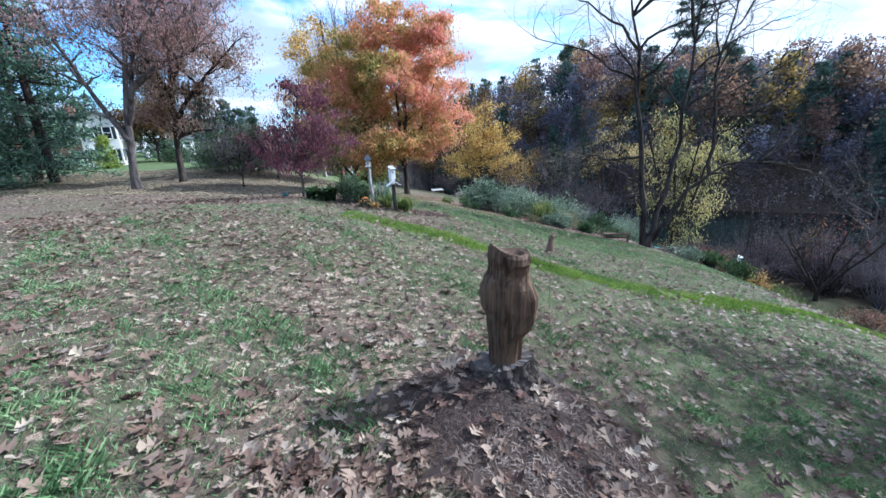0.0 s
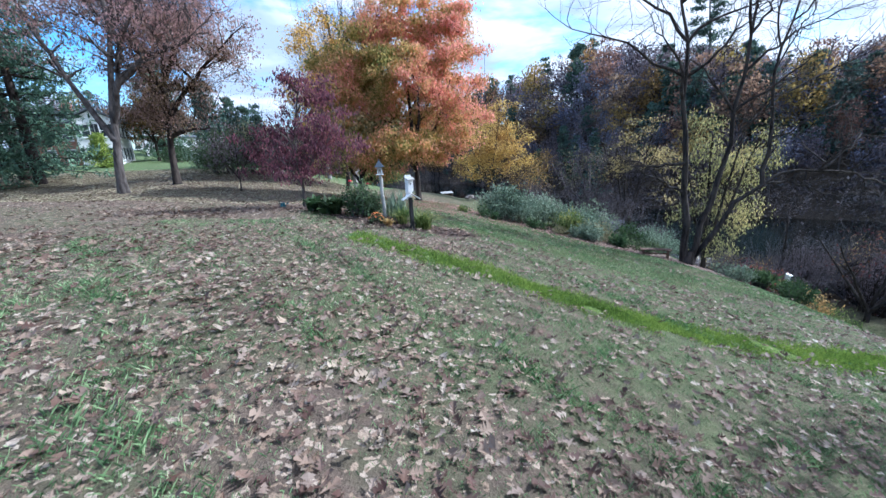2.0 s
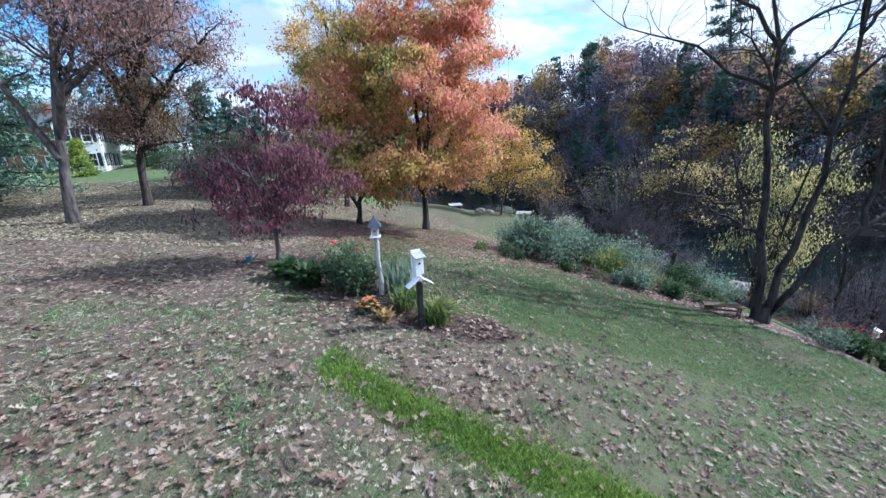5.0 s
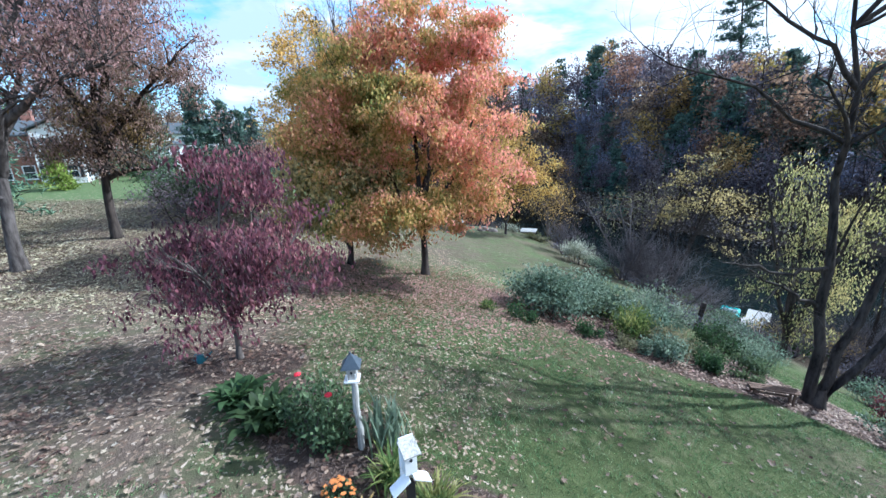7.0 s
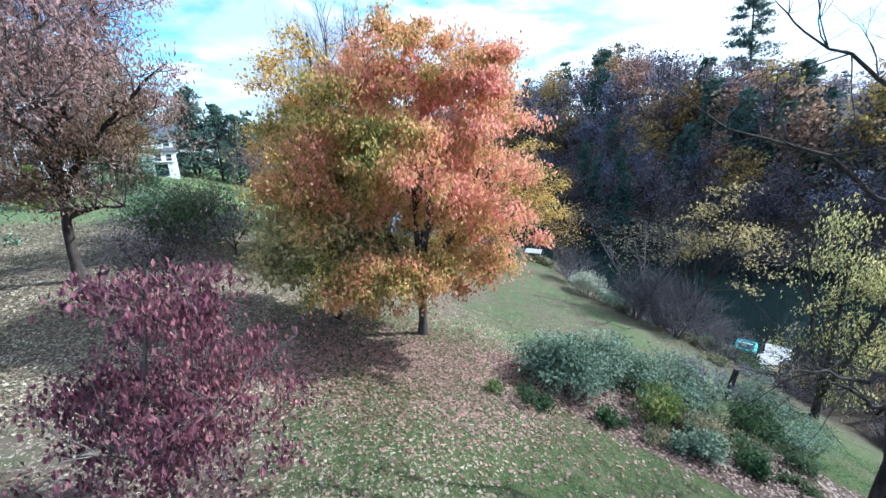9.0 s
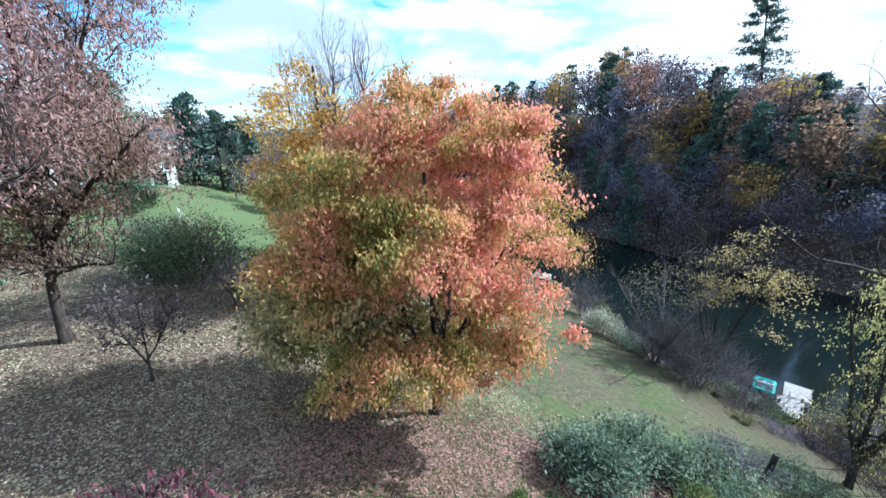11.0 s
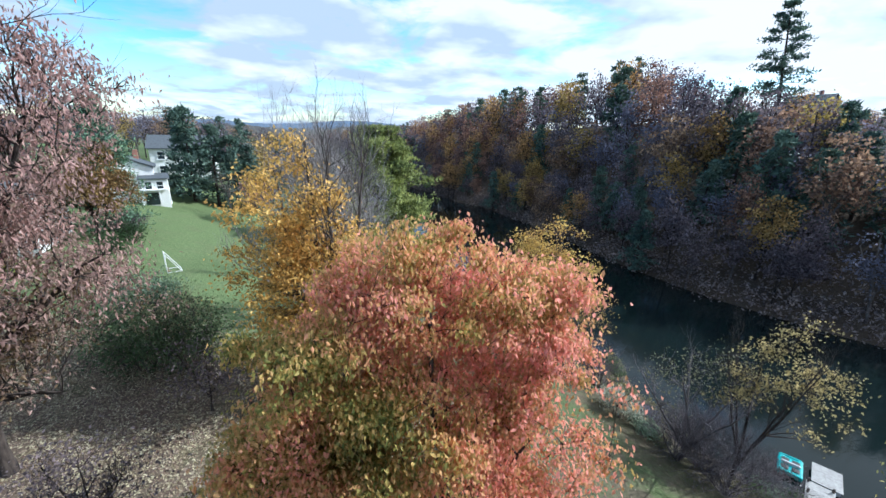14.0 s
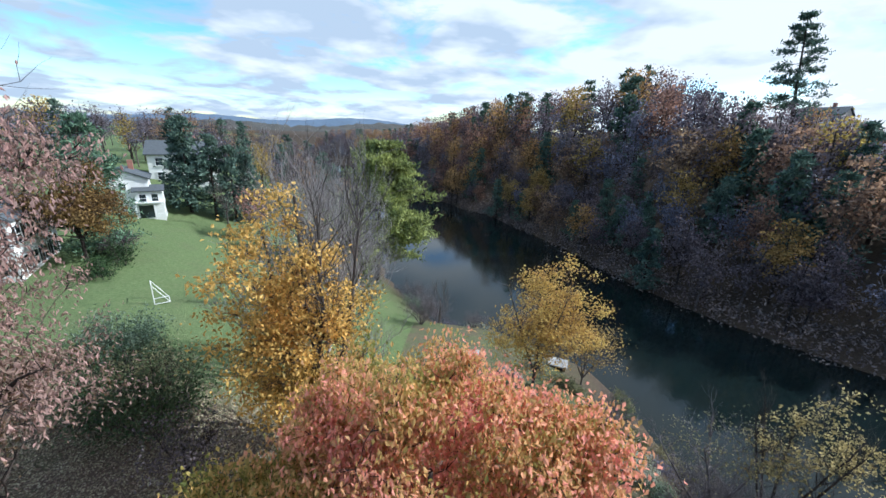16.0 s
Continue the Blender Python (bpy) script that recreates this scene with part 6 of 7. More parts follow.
def white_house():
    """The white house above the lawn, with a lower wing and a patio."""
    x, y = -37.6, 55.6
    top = empty("house", x, y, H(-36, 54) - 0.2, 38)
    top.matrix_world = top.matrix_world @ Matrix.Diagonal((0.8, 0.8, 0.8, 1))
    gable_wall(top, -1.2, 1.6, 5.6, 6.0, 5.2, 1.3, 'y', M_SIDING)
    gable_roof(top, -1.2, 1.6, 5.2, 5.6, 6.0, 1.3, 'y')
    siding(top, -1.2, 1.6, 5.6, 6.0, 5.2)
    gable_wall(top, 1.5, -0.4, 3.0, 4.6, 3.7, 0.5, 'x', M_SIDING)
    gable_roof(top, 1.5, -0.4, 3.7, 3.0, 4.6, 0.5, 'x', 0.3)
    siding(top, 1.5, -0.4, 3.0, 4.6, 3.7)
    for u in (-0.7, 0.6):
        window(top, 'f', u, 2.8, 0.7, 1.1, 1.5, -0.4, 3.0, 4.6)
    for u in (-1.3, 0.0, 1.3):
        window(top, 's', u, 2.8, 0.75, 1.15, 1.5, -0.4, 3.0, 4.6)
        window(top, 's', u, 1.0, 0.85, 1.7, 1.5, -0.4, 3.0, 4.6, name="patio_door")
    for u in (-1.6, 0.0):
        window(top, 'f', u, 4.3, 0.7, 0.9, -1.2, 1.6, 5.6, 6.0)
    for u in (-1.5, 1.5):
        window(top, 's', u, 4.5, 0.7, 0.9, -1.2, 1.6, 5.6, 6.0)
    bm = bmesh.new()
    box(bm, 1.0, -2.75, 1.0, 1.6, 0.06, 1.7)
    part("porch_opening", bm, M_GLASS, top)
    for u in (-0.1, 1.9):
        bm = bmesh.new()
        box(bm, u, -3.3, 1.1, 0.16, 0.16, 2.3, None, 0.02)
        part("porch_post", bm, M_WHITE, top)
    bm = bmesh.new()
    box(bm, 1.2, -3.0, 2.3, 3.2, 1.0, 0.14)
    part("porch_roof", bm, M_WHITE, top)
    bm = bmesh.new()
    box(bm, -0.2, 3.0, 6.6, 0.6, 0.6, 1.8, None, 0.02)
    part("chimney", bm, M_BRICK, top)
    tagged(top, "white clapboard house with slate roof above the lawn", "house", "lawn houses")


def brick_house():
    """The brick and white house behind the oaks."""
    x, y = -32.9, 39.4
    top = empty("house", x, y, H(-31, 37) - 0.1, 30)
    top.matrix_world = top.matrix_world @ Matrix.Diagonal((0.8, 0.8, 0.82, 1))
    gable_wall(top, 0, 0, 3.4, 8.0, 5.0, 1.0, 'y', M_SIDING)
    gable_roof(top, 0, 0, 5.0, 3.4, 8.0, 1.0, 'y')
    siding(top, 0, 0, 3.4, 8.0, 5.0)
    for z in (1.35, 3.8):
        for u in (-2.7, -0.9, 0.9, 2.7):
            window(top, 's', u, z, 0.75, 1.3, 0, 0, 3.4, 8.0, True)
        for u in (-0.8, 0.8):
            window(top, 'f', u, z, 0.7, 1.25, 0, 0, 3.4, 8.0, True)
    gable_wall(top, -4.6, 0.4, 5.8, 6.6, 4.6, 1.5, 'x', M_BRICK)
    gable_roof(top, -4.6, 0.4, 4.6, 5.8, 6.6, 1.5, 'x')
    for u in (-1.9, 0.2, 1.9):
        for z in (1.3, 3.5):
            window(top, 'f', u, z, 0.8, 1.15, -4.6, 0.4, 5.8, 6.6)
    bm = bmesh.new()
    box(bm, -2.9, 0.8, 6.2, 0.8, 0.7, 2.2, None, 0.02)
    part("chimney", bm, M_BRICK, top)
    bm = bmesh.new()
    for i in range(33):
        box(bm, -4.6, 0.4 - 3.3 - 0.004, 0.05 + i * 0.135, 5.8, 0.02, 0.1)
    part("brick_course", bm, M_BRICK, top)["kind"] = "stuff"
    tagged(top, "two-storey house of white siding and red brick", "house", "lawn houses")


def far_house(x, y, turn, label, mat=None):
    top = empty("house", x, y, H(x, y) - 0.3, turn)
    gable_wall(top, 0, 0, 9.0, 6.5, 4.6, 2.0, 'x', mat or M_SIDING)
    gable_roof(top, 0, 0, 4.6, 9.0, 6.5, 2.0, 'x')
    for u in (-3, -1, 1, 3):
        for z in (1.4, 3.6):
            window(top, 'f', u, z, 0.9, 1.1, 0, 0, 9.0, 6.5)
    for u in (-1.5, 1.5):
        window(top, 's', u, 3.5, 0.9, 1.1, 0, 0, 9.0, 6.5)
    bm = bmesh.new()
    box(bm, 1.5, 0.5, 6.8, 0.7, 0.7, 1.8, None, 0.02)
    part("chimney", bm, M_BRICK, top)
    tagged(top, label, "house", "lawn houses")


white_house()
brick_house()
far_house(-48.0, 78.0, 30, "pale house among trees beyond the lawn")
far_house(88.0, 118.0, -60, "grey weathered house hidden in the hillside wood", M_POST)


def waterside():
    # dock of boards, a teal pedal boat and a pale boat
    top = empty("boat_dock", 18.9, 29.9, 0.0, 47)
    top.matrix_world = top.matrix_world @ Matrix.Diagonal((0.72, 0.72, 1, 1))
    g = np.random.default_rng(19)
    for i in range(15):
        bm = bmesh.new()
        box(bm, -1.0 + i * 0.2, g.normal(0, 0.012), 0.42 + g.normal(0, 0.006), 0.185, 1.7, 0.045)
        part("board", bm, M_DOCK, top)
    for sx in (-0.9, 0.4, 1.75):
        for sy in (-0.72, 0.72):
            bm = bmesh.new()
            cyl(bm, (sx, sy, -1.6), (sx, sy, 0.7), 0.08, None, 10)
            part("pile", bm, M_BARK_GREY, top)
    for sy in (-0.7, 0.7):
        bm = bmesh.new()
        box(bm, 0.4, sy, 0.34, 3.0, 0.08, 0.12)
        part("bearer", bm, M_DOCK, top)
    tagged(top, "grey weathered board dock at the water's edge", "dock")
    top = empty("float", 20.9, 31.6, 0.0, 47)
    top.matrix_world = top.matrix_world @ Matrix.Diagonal((0.78, 0.78, 1, 1))
    for i in range(11):
        bm = bmesh.new()
        box(bm, -1.1 + i * 0.22, 0, 0.3, 0.2, 1.7, 0.05)
        part("board", bm, M_DOCK, top)
    bm = bmesh.new()
    box(bm, 0, 0, 0.12, 2.3, 1.5, 0.28, None, 0.04)
    part("pontoon", bm, M_WHITE, top)
    tagged(top, "pale floating swim platform beside the dock", "platform")
    top = empty("pedal_boat", 19.45, 32.4, 0.05, -42)
    top.matrix_world = top.matrix_world @ Matrix.Diagonal((0.8, 0.8, 0.8, 1))
    bm = bmesh.new()
    for s in (-1, 1):
        box(bm, s * 0.52, 0, 0.16, 0.44, 2.2, 0.42, None, 0.12)
    box(bm, 0, 0, 0.24, 0.9, 1.9, 0.18, None, 0.06)
    for yy in (-1.0, 1.0):
        box(bm, 0, yy, 0.27, 1.3, 0.2, 0.26, None, 0.07)
    hull = part("hull", bm, M_TEAL, top)
    for s in (-1, 1):
        for yy in (-0.45, 0.42):
            bm = bmesh.new()
            box(bm, s * 0.32, yy, 0.36, 0.46, 0.5, 0.06, None, 0.05)
            part("seat_well", bm, M_POT, hull)
    bm = bmesh.new()
    box(bm, 0, 0.0, 0.44, 1.15, 0.13, 0.24, None, 0.05)
    part("seat_back", bm, M_WHITE, hull)
    tagged(top, "teal plastic pedal boat moored at the dock", "boat")
    # leaning post on the bank
    bm = bmesh.new()
    cyl(bm, (0, 0, -0.3), (0.2, 0, 1.15), 0.10, 0.085, 10)
    ob = part("garden_post", bm, M_BARK_DARK)
    ob.matrix_world = pose(8.6, 20.3, H(8.6, 20.3))
    tagged(ob, "leaning dark post among the shrubs of the bed", "post")
    # shed roofs and boulders by the golden tree
    for x, y, t, s, label in ((6.3, 40.2, -20, 0.5, "low shed with a pale flat roof by the water"), (-0.2, 38.6, 15, 0.42, "low dark shed with a pale roof on the bank")):
        top = empty("boat_shed", x, y, max(0.2, H(x, y) - 0.3), t)
        bm = bmesh.new()
        box(bm, 0, 0, 0.55 * s, 2.3 * s, 1.6 * s, 1.5 * s, None, 0.02)
        part("wall", bm, M_BENCH, top)
        bm = bmesh.new()
        box(bm, 0, 0, 0, 2.8 * s, 2.0 * s, 0.08, Matrix.Translation((0, 0, 1.34 * s)) @ Matrix.Rotation(radians(7), 4, 'X'), 0.015)
        part("roof", bm, M_DOCK, top)
        bm = bmesh.new()
        box(bm, 0.2, -0.81 * s, 0.5 * s, 0.7 * s, 0.05, 1.1 * s)
        part("door", bm, M_POT, top)
        tagged(top, label, "shed")
    for i, (x, y, r) in enumerate(((2.0, 37.6, 0.5), (2.7, 37.2, 0.4), (-4.9, 52.6, 0.5), (-3.4, 51.6, 0.4), (1.9, 47.6, 0.35), (15.0, 29.9, 0.3), (16.6, 29.2, 0.35))):
        bm = bmesh.new()
        bmesh.ops.create_icosphere(bm, subdivisions=3, radius=r)
        for v in bm.verts:
            k = 1 + 0.25 * noise.noise(v.co * (1.6 / r) + Vector((i * 5, 0, 0)))
            v.co *= k
            v.co.z *= 0.62
        ob = part("boulder", bm, M_CUT, smooth=False)
        ob.matrix_world = pose(x, y, H(x, y) + 0.1 * r, 0, 0, i * 40)
        tagged(ob, "pale grey boulder on the lake bank", "rock", "bank boulders")


waterside()

# ---------------------------------------------------------------- woods across the lake
def far_kinds():
    kinds = []
    # the brown and faded kinds carry painted haze in their leaf colour
    spec = [("rust", M_RUST, 64, 27, 0.37), ("brown", M_BROWN, 64, 27, 0.36), ("faded", M_HAZEGREY, 56, 20, 0.34), ("ochre", M_FAROCHRE, 64, 26, 0.37), ("brown", M_BROWN, 50, 20, 0.36), ("faded", M_HAZEGREY, 48, 16, 0.34)]
    for i, (word, mat, nc, nl, size) in enumerate(spec):
        g = np.random.default_rng(80 + i)
        h = 12.0
        trunks = [[(0, 0, -0.6), (g.normal(0, 0.2), g.normal(0, 0.2), h * 0.5), (g.normal(0, 0.4), g.normal(0, 0.4), h * 0.92)],
                  [(0, 0, h * 0.35), (1.2, 0.3, h * 0.6), (1.9, 0.5, h * 0.8)], [(0, 0, h * 0.4), (-1.1, -0.4, h * 0.62), (-1.8, -0.5, h * 0.82)]]
        blobs = [(0, 0, h * 0.78, 2.2, 2.2, h * 0.22), (1.3, 0.4, h * 0.62, 1.9, 1.9, h * 0.16), (-1.3, -0.4, h * 0.6, 1.9, 1.9, h * 0.17), (0, 0, h * 0.5, 2.3, 2.3, h * 0.17)]
        kinds.append(broadleaf("broadleaf_tree", 0, -400 - 12 * i, 0, trunks, blobs, nc, nl, size, 0.62, mat, M_BARK_DARK if i % 2 else M_BARK_TWIG, 90 + i, 0.19, 0.2, 0.75, 0.6,
                               bare=0, lite=True, label="%s-coloured autumn tree in the hillside wood" % word, group="hillside wood", r_twig=0.03))
    for i in range(2):
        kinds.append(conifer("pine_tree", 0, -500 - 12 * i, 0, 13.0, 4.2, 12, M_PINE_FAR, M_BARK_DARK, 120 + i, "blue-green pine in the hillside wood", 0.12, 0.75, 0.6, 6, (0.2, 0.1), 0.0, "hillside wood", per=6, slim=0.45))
    return kinds


KINDS = far_kinds()


def crest(x, y):
    """How high the wood's top may stand: a saw-toothed ridge with two dips."""
    a = math.degrees(math.atan2(x + 1.8, y - 15.7))
    e = np.interp(a, [-20, -9.5, -4.6, 3.4, 6.5, 11, 14.8, 18.2, 21.5, 24.5, 27, 29.5, 32.2, 33.8, 35.6, 37.2, 42.5, 44.6, 47, 50, 56, 80],
                  [0.2, 0.6, 2.5, 4.7, 6.0, 6.3, 6.9, 7.9, 8.9, 9.6, 9.0, 8.2, 5.9, 6.3, 4.8, 5.6, 4.2, 3.0, 2.4, 2.8, 2.4, 2.0])
    return 21.0 + math.hypot(x + 1.8, y - 15.7) * math.tan(radians(e))


def plant_far():
    g = np.random.default_rng(5)
    used = [False] * len(KINDS)
    spots = []
    # rows that follow the far shore up the slope
    seg = FAR_SHORE[:-1]
    for depth, step in ((1.5, 3.4), (5.5, 3.6), (10, 3.8), (15, 4.0), (21, 4.2), (28, 4.4), (36, 5.0), (46, 6.5)):
        for a, b in zip(FAR_SHORE[:-1], FAR_SHORE[1:]):
            d = b - a
            L = np.hypot(*d)
            far = (a[1] + b[1]) / 2 > 170
            n = max(1, int(L / (step * (2.2 if far else 1.0))))
            nrm = np.array([-d[1], d[0]]) / L
            for i in range(n):
                q = a + d * (i + g.random()) / n + nrm * (depth + g.normal(0, 1.6))
                spots.append((q[0], q[1], depth))
    rest = []
    kept = 0
    for x, y, depth in spots:
        if x > 105 or (x > 62 and y < 20):
            continue
        back = depth > 16
        w = [0.26, 0.20, 0.14, 0.12, 0.12, 0.06, 0.05, 0.05] if back else [0.08, 0.2, 0.28, 0.06, 0.2, 0.14, 0.02, 0.02]
        if 16 < x < 36 and 55 < y < 98 and depth < 20:
            w = [0.06, 0.14, 0.2, 0.06, 0.1, 0.06, 0.2, 0.18]
        if x > 33 and y < 75:
            w = [0.16, 0.22, 0.1, 0.05, 0.15, 0.02, 0.16, 0.14]
        if -12 < x < 24 and y > 84:
            w = [0.34, 0.12, 0.08, 0.26, 0.05, 0.02, 0.07, 0.06]
        k = g.choice(len(KINDS), p=np.array(w) / sum(w))
        s = g.uniform(0.85, 1.2) * (1.6 if depth > 25 else 1.45 if back else 1.1 if depth > 8 else 0.8)
        if k >= 6:
            s *= 0.92
        # the wood's top follows the line of the ridge
        s = max(0.35, min(s, (crest(x, y) - H(x, y)) / 12.6))
        m = pose(x, y, H(x, y) - 0.15, g.normal(0, 2), g.normal(0, 2), g.uniform(0, 360)) @ Matrix.Diagonal((s * g.uniform(0.85, 1.15), s * g.uniform(0.85, 1.15), s, 1))
        # single trees on the slope that faces the garden; the crowd behind is joined
        if kept < 250 and y < 125 and depth < 24 and x < 85:
            kept += 1
            o = copy_thing(KINDS[k], m) if used[k] else KINDS[k]
            used[k] = True
            o.matrix_world = m
        else:
            rest.append((k, m))
    return rest


def join_trees(name, rest, label):
    """Many far trees in one mesh, with the materials of their kinds."""
    VV, FF, MM, mats, n = [], [], [], [], 0
    for k, m in rest:
        A = np.array(m)
        for child in KINDS[k].children:
            V, F = ARRAYS[child.data.name]
            if len(F) > 500:
                F = F[np.arange(len(F)) % 2 < 1]
            mat = child.data.materials[0]
            if mat not in mats:
                mats.append(mat)
            VV.append(V @ A[:3, :3].T + A[:3, 3])
            FF.append(F + n)
            MM.append(np.full(len(F), mats.index(mat)))
            n += len(V)
    ob = raw(name, np.concatenate(VV), np.concatenate(FF), mats[0])
    for mat in mats[1:]:
        ob.data.materials.append(mat)
    ob.data.polygons.foreach_set("material_index", np.concatenate(MM).astype(np.int32))
    tagged(ob, label, "wood", kind="stuff")


join_trees("far_wood", plant_far(), "dense autumn wood over the far hill")


def underwood():
    """Brush along the far shore and on the slope above it."""
    g = np.random.default_rng(27)
    C = []
    for a, b in zip(FAR_SHORE[:-1], FAR_SHORE[1:]):
        d = b - a
        L = np.hypot(*d)
        nrm = np.array([-d[1], d[0]]) / L
        n = int(L * (4.2 if min(a[1], b[1]) < 150 else 1.2))
        for i in range(n):
            q = a + d * g.random() + nrm * (-0.6 + (24 * g.random() ** 2.2 if i % 2 else 4.5 * g.random()))
            h = g.uniform(0.8, 2.6)
            h *= 1.5 if i % 2 else 1.0
            c = np.array([q[0], q[1], max(0, H(q[0], q[1])) + h * 0.45])
            C.append(c + g.normal(0, 1, (34, 3)) * [0.9, 0.9, h * 0.36])
    C = np.concatenate(C)
    C[:, 2] = np.maximum(C[:, 2], 0.1)
    V, F = leaf_cloud(C, 0.42, g, 0.0, 0.5)
    tagged(raw("underwood", V, F, M_BRUSH), "dark leafless brush along the far shore", "brush", kind="stuff")
    conifer("white_pine", 63.0, 95.0, H(63, 95), 24.5, 7.2, 14, M_PINE_FAR, M_BARK_DARK, 130, "tall ragged white pine standing above the ridge", 0.2, 0.6, 0.6, 16, (-3.4, 0), 0.0, per=6, slim=0.35)


underwood()

# ---------------------------------------------------------------- woods beyond the houses, far hills
def plant_left():
    g = np.random.default_rng(15)
    spots = []
    for _ in range(150):
        x, y = g.uniform(-110, -22), g.uniform(58, 150)
        if x > -38 + (y - 60) * 0.12 and y < 66:
            continue
        if abs(x + 48) < 8 and abs(y - 78) < 8:
            continue
        spots.append((x, y))
    for _ in range(34):
        spots.append((g.uniform(-75, -44), g.uniform(22, 58)))
    for _ in range(40):
        t = g.random()
        spots.append((np.interp(t, [0, 1], [-22, -55]) + g.uniform(-14, -5), np.interp(t, [0, 1], [80, 150]) + g.normal(0, 4)))
    rest = []
    for x, y in spots:
        dn, sn = shore_gap(np.array([[x, y]]), NEAR_SHORE)
        if sn[0] > 0 or dn[0] < 3:
            continue
        k = g.choice(len(KINDS), p=[0.16, 0.26, 0.2, 0.05, 0.12, 0.06, 0.08, 0.07])
        s = g.uniform(0.6, 0.95)
        rest.append((k, pose(x, y, H(x, y) - 0.1, 0, 0, g.uniform(0, 360)) @ Matrix.Diagonal((s, s, s, 1))))
    join_trees("far_wood", rest, "brown autumn wood beyond the houses")
    for x, y, s in ((-33, 62, 0.85), (-35.5, 61, 0.95), (-31, 63, 0.8), (-37.5, 63, 0.9), (-29.5, 64.5, 0.75)):
        o = copy_thing(KINDS[6 + int(x) % 2], Matrix())
        o.matrix_world = pose(x, y, H(x, y) - 0.1, 0, 0, x * 31) @ Matrix.Diagonal((s, s, s, 1))


plant_left()


def far_hills():
    g = np.random.default_rng(23)
    for j, (dist, lo, hi, a0, a1, word) in enumerate(((900, 22, 40, -125, 100, "wooded"), (2100, 40, 85, -125, 100, "blue"))):
        n = 420
        V, F = [], []
        for i in range(n):
            a = radians(a0 + (a1 - a0) * i / (n - 1))
            hgt = lo + (hi - lo) * (0.5 + 0.5 * math.sin(i * 0.11 + j) * math.sin(i * 0.047 + 1)) + g.normal(0, 1.2)
            for d, z in ((-150, -2), (0, hgt), (200, -2)):
                V.append((math.sin(a) * (dist + d), math.cos(a) * (dist + d), z))
        for i in range(n - 1):
            for q in (0, 1):
                F.append((i * 3 + q, i * 3 + 3 + q, i * 3 + 4 + q, i * 3 + 1 + q))
        # the farther ridge gets its haze from its blue colour
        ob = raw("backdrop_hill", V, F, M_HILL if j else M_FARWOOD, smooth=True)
        tagged(ob, "distant %s ridge on the horizon" % word, "hill", kind="structure")


M_FARWOOD = plain_mat("far_wood", (0.065, 0.062, 0.055), 1.0, 0.4, 0.05, 0.0)
far_hills()


# ---------------------------------------------------------------- fallen leaves and grass
def thick(x, y):
    """How thickly fallen leaves lie."""
    patch = 0.62 + 0.42 * wobble(x, y, 1.5, 3) + 0.3 * wobble(x, y, 4.2, 5)
    side = np.interp(x, [-8, -1, 2, 5, 9], [1.0, 0.8, 0.62, 0.75, 0.5])
    side = side * np.where((y > 10.5) & (x > -5.5), np.interp(x, [-5.5, -3.2], [0.6, 0.09]), 1)
    mound = np.exp(-(((x + 0.4) / 0.7) ** 2 + ((y - 1.5) / 0.4) ** 2)) * 0.6 - np.exp(-(((x - 0.38) / 0.6) ** 2 + ((y - 1.68) / 0.5) ** 2) ** 2) * 0.55
    side = side * np.where((x < -3) & (x > -12) & (y > 8.5) & (y < 15), 0.6, 1)
    on_strip = np.where(np.abs(y - strip_line(x)) < 0.3, 0.2, 1)
    return np.maximum(0, np.clip(0.2 + 0.8 * patch, 0.05, 1.2) * side + mound) * on_strip


def scatter(n, x0, x1, y0, y1, g, power=1.0):
    u = g.random(n)
    y = y0 + (y1 - y0) * u ** power
    x = g.uniform(x0, x1, n)
    keep = g.random(n) < thick(x, y) / 1.3
    return x[keep], y[keep]


def oak_leaves(name, x, y, size, material, seed, label):
    """Lobed leaves that lie curled on the ground, joined into one mesh."""
    g = np.random.default_rng(seed)
    n = len(x)
    st = np.array([0.0, 0.24, 0.33, 0.5, 0.6, 0.78, 1.0])
    wd = np.array([0.02, 0.27, 0.045, 0.40, 0.05, 0.26, 0.01])
    k = len(st)
    a = g.uniform(0, 2 * math.pi, n)
    d = np.stack([np.cos(a), np.sin(a), g.normal(0.06, 0.25, n)], 1)
    s = np.stack([-np.sin(a), np.cos(a), g.normal(0, 0.35, n)], 1)
    L = size * g.uniform(0.6, 1.25, n)
    curl = g.normal(0.0, 0.5, n)
    cup = g.uniform(-0.1, 0.7, n)
    base = np.stack([x, y, heights(x, y) + 0.012 + g.uniform(0, 0.03, n)], 1)
    jag = np.clip(1 + g.normal(0, 0.4, (n, k)), 0.3, 1.7)
    V = np.zeros((n, k, 3, 3))
    for i in range(k):
        c = base + d * (st[i] * L)[:, None]
        c[:, 2] += np.abs(curl) * L * (st[i] - 0.5) ** 2
        off = s * (wd[i] * jag[:, i] * L)[:, None] + d * (0.10 * L * (wd[i] > 0.25))[:, None]
        lift = np.stack([0 * L, 0 * L, cup * L * wd[i]], 1)
        V[:, i, 0], V[:, i, 1] = c - off + lift + d * (0.2 * L * (wd[i] > 0.25))[:, None], c
        V[:, i, 2] = c + off + lift
    V = V.reshape(-1, 3)
    V[:, 2] = np.maximum(V[:, 2], heights(V[:, 0], V[:, 1]) + 0.006)
    q = []
    for i in range(k - 1):
        q += [(i * 3, i * 3 + 1, i * 3 + 4, i * 3 + 3), (i * 3 + 1, i * 3 + 2, i * 3 + 5, i * 3 + 4)]
    F = (np.arange(n)[:, None, None] * (k * 3) + np.array(q)[None]).reshape(-1, 4)
    ob = raw(name, V, F, material)
    tagged(ob, label, "leaves", kind="stuff")


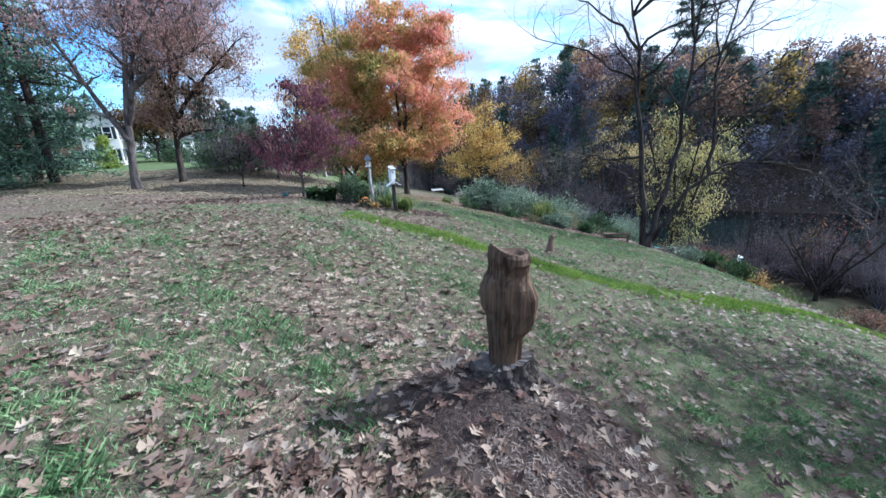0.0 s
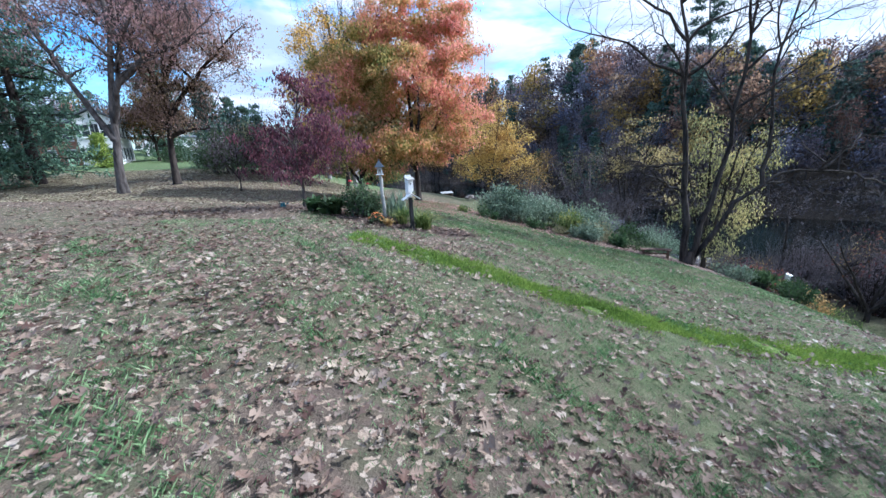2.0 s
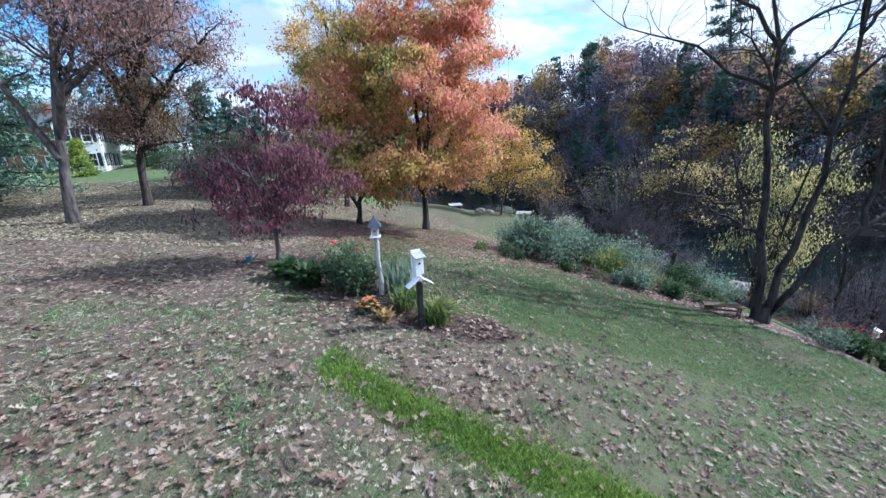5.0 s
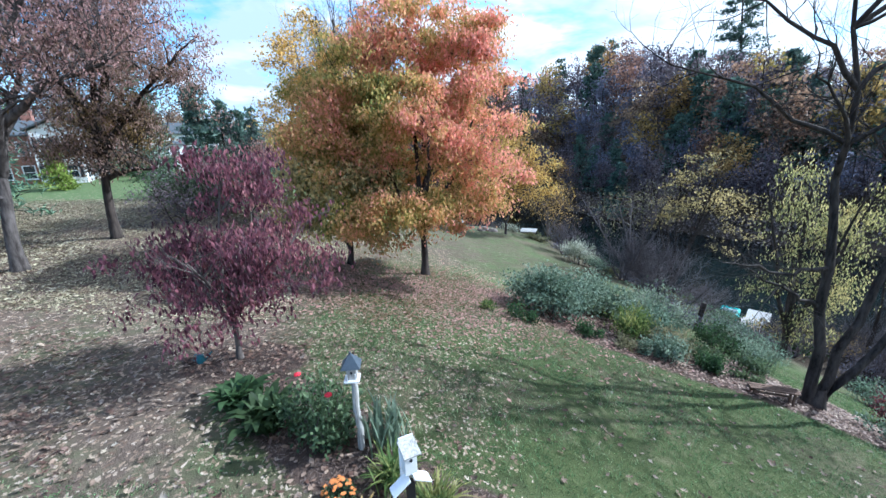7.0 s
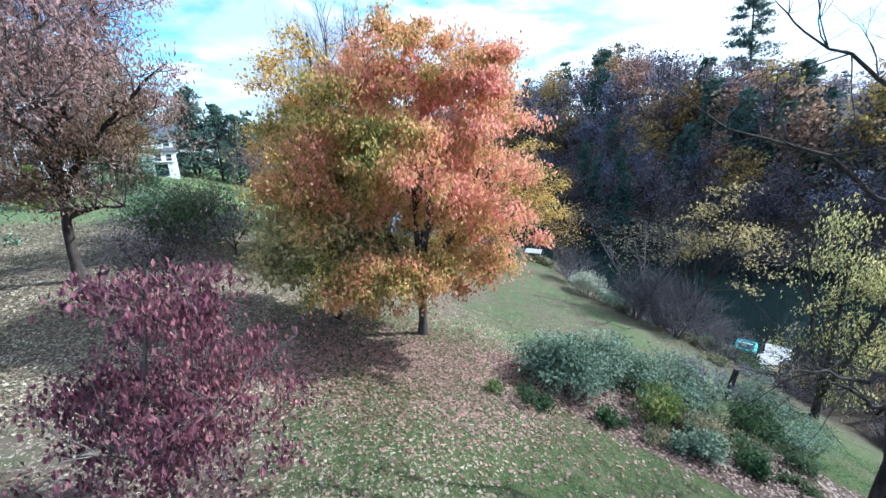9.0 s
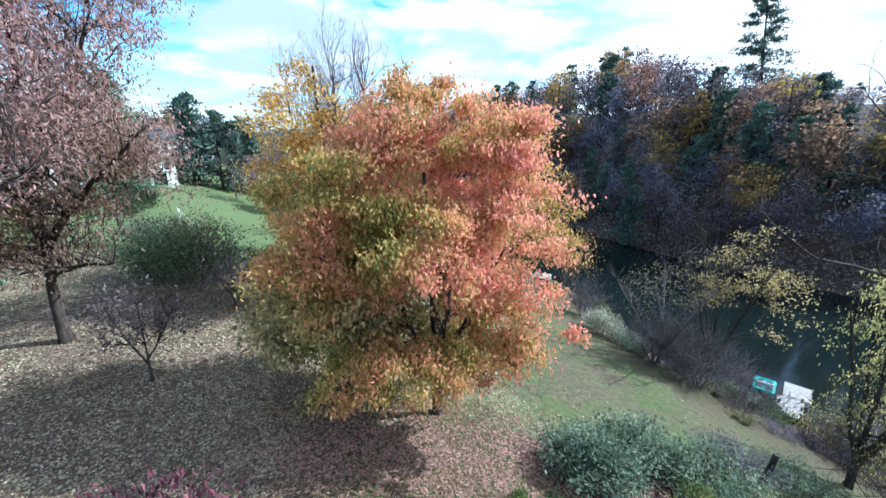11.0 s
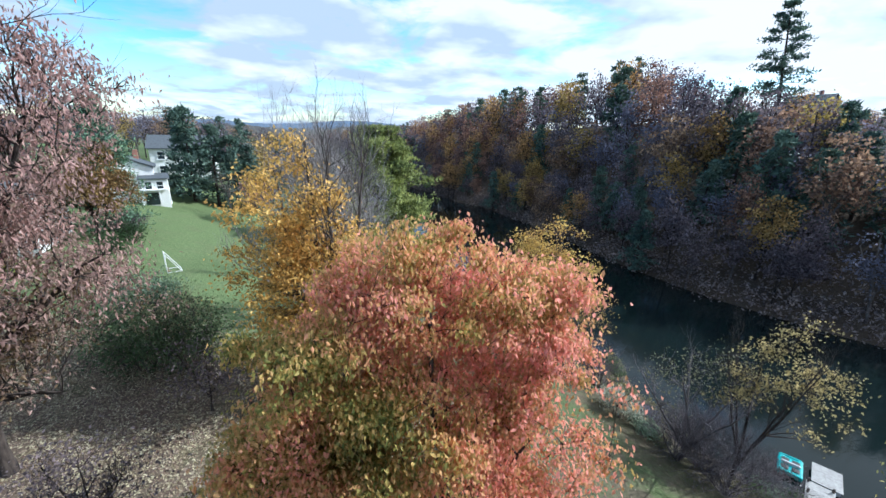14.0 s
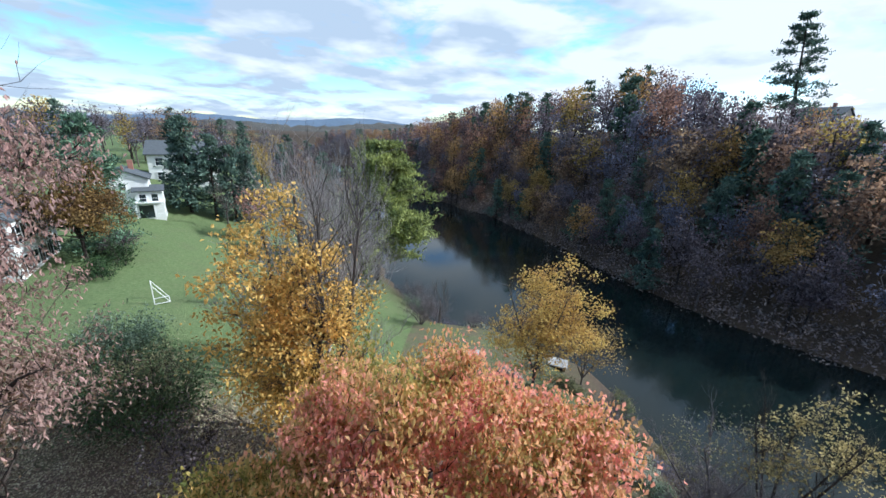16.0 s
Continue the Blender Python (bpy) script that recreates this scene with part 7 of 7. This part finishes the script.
def flat_leaves(name, x, y, size, material, seed, label, slim=0.32, lift=0.02):
    g = np.random.default_rng(seed)
    n = len(x)
    c = np.stack([x, y, heights(x, y) + lift], 1)
    a = g.uniform(0, 6.28, n)
    d = np.stack([np.cos(a), np.sin(a), g.uniform(0, 0.45, n)], 1)
    s = np.stack([-np.sin(a), np.cos(a), g.normal(0, 0.3, n)], 1)
    L = (size * g.uniform(0.6, 1.3, n))[:, None]
    V = np.stack([c - d * L * 0.5, c + s * L * slim, c + d * L * 0.5, c - s * L * slim], 1).reshape(-1, 3)
    V[:, 2] = np.maximum(V[:, 2], heights(V[:, 0], V[:, 1]) + 0.008)
    ob = raw(name, V, np.arange(4 * n).reshape(n, 4), material)
    tagged(ob, label, "leaves", kind="stuff")


def blades(name, x, y, length, width, material, seed, label, lean=0.35):
    g = np.random.default_rng(seed)
    n = len(x)
    c = np.stack([x, y, heights(x, y) - 0.005], 1)
    a = g.uniform(0, 6.28, n)
    L = (np.ones(n) * length * g.uniform(0.5, 1.3, n))[:, None]
    up = np.stack([np.cos(a) * lean, np.sin(a) * lean, np.ones(n)], 1) * L
    b = g.uniform(0, 6.28, n)
    s = np.stack([np.cos(b), np.sin(b), np.zeros(n)], 1) * width * 0.5
    V = np.stack([c - s, c + s, c + up * 0.6 + s * 0.7, c + up * [1.5, 1.5, 1.0]], 1).reshape(-1, 3)
    ob = raw(name, V, np.arange(4 * n).reshape(n, 4), material)
    tagged(ob, label, "grass", kind="stuff")


def litter():
    g = np.random.default_rng(3)
    x, y = scatter(70000, -10, 11, -0.6, 14.0, g, 1.4)
    h = g.random(len(x)) < 0.45
    oak_leaves("fallen_leaves", x[~h], y[~h], 0.096, M_RUSSET, 37, "curled russet and wine-brown oak leaves lying on the grass")
    oak_leaves("fallen_leaves", x[h], y[h], 0.086, M_LITTER, 31, "curled tan and russet oak leaves lying on the grass")
    x = np.concatenate([g.normal(0.75, 0.45, 110), g.normal(-0.58, 0.26, 170)])
    y = np.concatenate([g.normal(1.6, 0.35, 110), g.normal(1.46, 0.15, 170)])
    k = y > 0.7
    oak_leaves("fallen_leaves", x[k], y[k], 0.085, M_RUSSET, 32, "russet oak leaves heaped round the stump")
    x, y = g.normal(0.45, 0.55, 9000), g.normal(2.05, 0.5, 9000)
    k = bed_shape(x, y) > g.uniform(0.35, 0.8, len(x))
    flat_leaves("mulch_chips", x[k], y[k], 0.042, M_CHIP, 39, "dark shredded wood mulch round the stump", 0.07, 0.004)
    x, y = g.uniform(-6, 1.5, 42000), g.uniform(9, 14.5, 42000)
    k = bed_shape(x, y) > g.uniform(0.4, 0.7, len(x))
    x, y = x[k], y[k]
    flat_leaves("mulch_chips", x, y, 0.06, M_CHIP, 41, "dark shredded wood mulch in the flower bed", 0.09, 0.006)
    flat_leaves("fallen_leaves", x[::11], y[::11], 0.085, M_RUSSET, 42, "fallen brown leaves lying in the flower bed")
    x, y = g.uniform(-1, 16, 30000), g.uniform(13, 21, 30000)
    k = bed_shape(x, y) > g.uniform(0.4, 0.7, len(x))
    flat_leaves("fallen_leaves", x[k], y[k], 0.085, M_RUSSET, 43, "fallen brown leaves lying in the shrub bed")
    x, y = scatter(62000, -24, 9, 11, 30, g, 1.0)
    flat_leaves("fallen_leaves", x, y, 0.08, M_LITTER, 33, "pale fallen leaves across the upper lawn")
    x, y = scatter(140000, -26, -5, 15, 30, g, 1.0)
    flat_leaves("fallen_leaves", x, y, 0.075, M_TAN, 40, "tan fallen leaves thick under the oaks")
    x, y = g.normal(-1.8, 3.0, 16000), g.normal(18.3, 1.6, 16000)
    flat_leaves("fallen_leaves", x, y, 0.095, M_OAK, 34, "pinkish fallen leaves carpeting the ground under the maple")
    x, y = g.uniform(-7, 8.5, 330000), 0.9 + 9.5 * g.random(330000) ** 2.0
    tuft = 0.45 * wobble(x, y, 2.3, 8) + 0.6 * wobble(x, y, 6.5, 9) + 0.45 * wobble(x, y, 13.0, 14)
    keep = (tuft > g.normal(0.05, 0.85, len(x))) & (bed_shape(x, y) < 0.4)
    blades("grass", x[keep], y[keep], 0.035 + 0.05 * np.clip(tuft[keep], 0, 1.0), 0.0055, M_BLADE, 35, "short tufted lawn grass among fallen leaves", 0.55)
    x, y = g.uniform(-4, 15, 100000), g.uniform(10.5, 20, 100000)
    keep = (bed_shape(x, y) < 0.4) & (wobble(x, y, 2.1, 12) + 0.5 * wobble(x, y, 5.5, 7) > g.normal(-0.1, 0.6, len(x)))
    blades("grass", x[keep], y[keep], 0.055, 0.012, M_BLADE, 38, "short mown grass on the lower lawn", 0.6)
    x = g.uniform(-2.3, 11, 44000)
    y = strip_line(x) + g.normal(0, 0.20, len(x)) + 0.10 * wobble(x, x * 0.3, 3.0, 4)
    keep = wobble(x, y, 4.0, 6) > -0.62
    x, y = x[keep], y[keep]
    blades("grass", x, y, 0.062, 0.009, M_STRIP, 36, "lush bright green strip of taller grass")


litter()
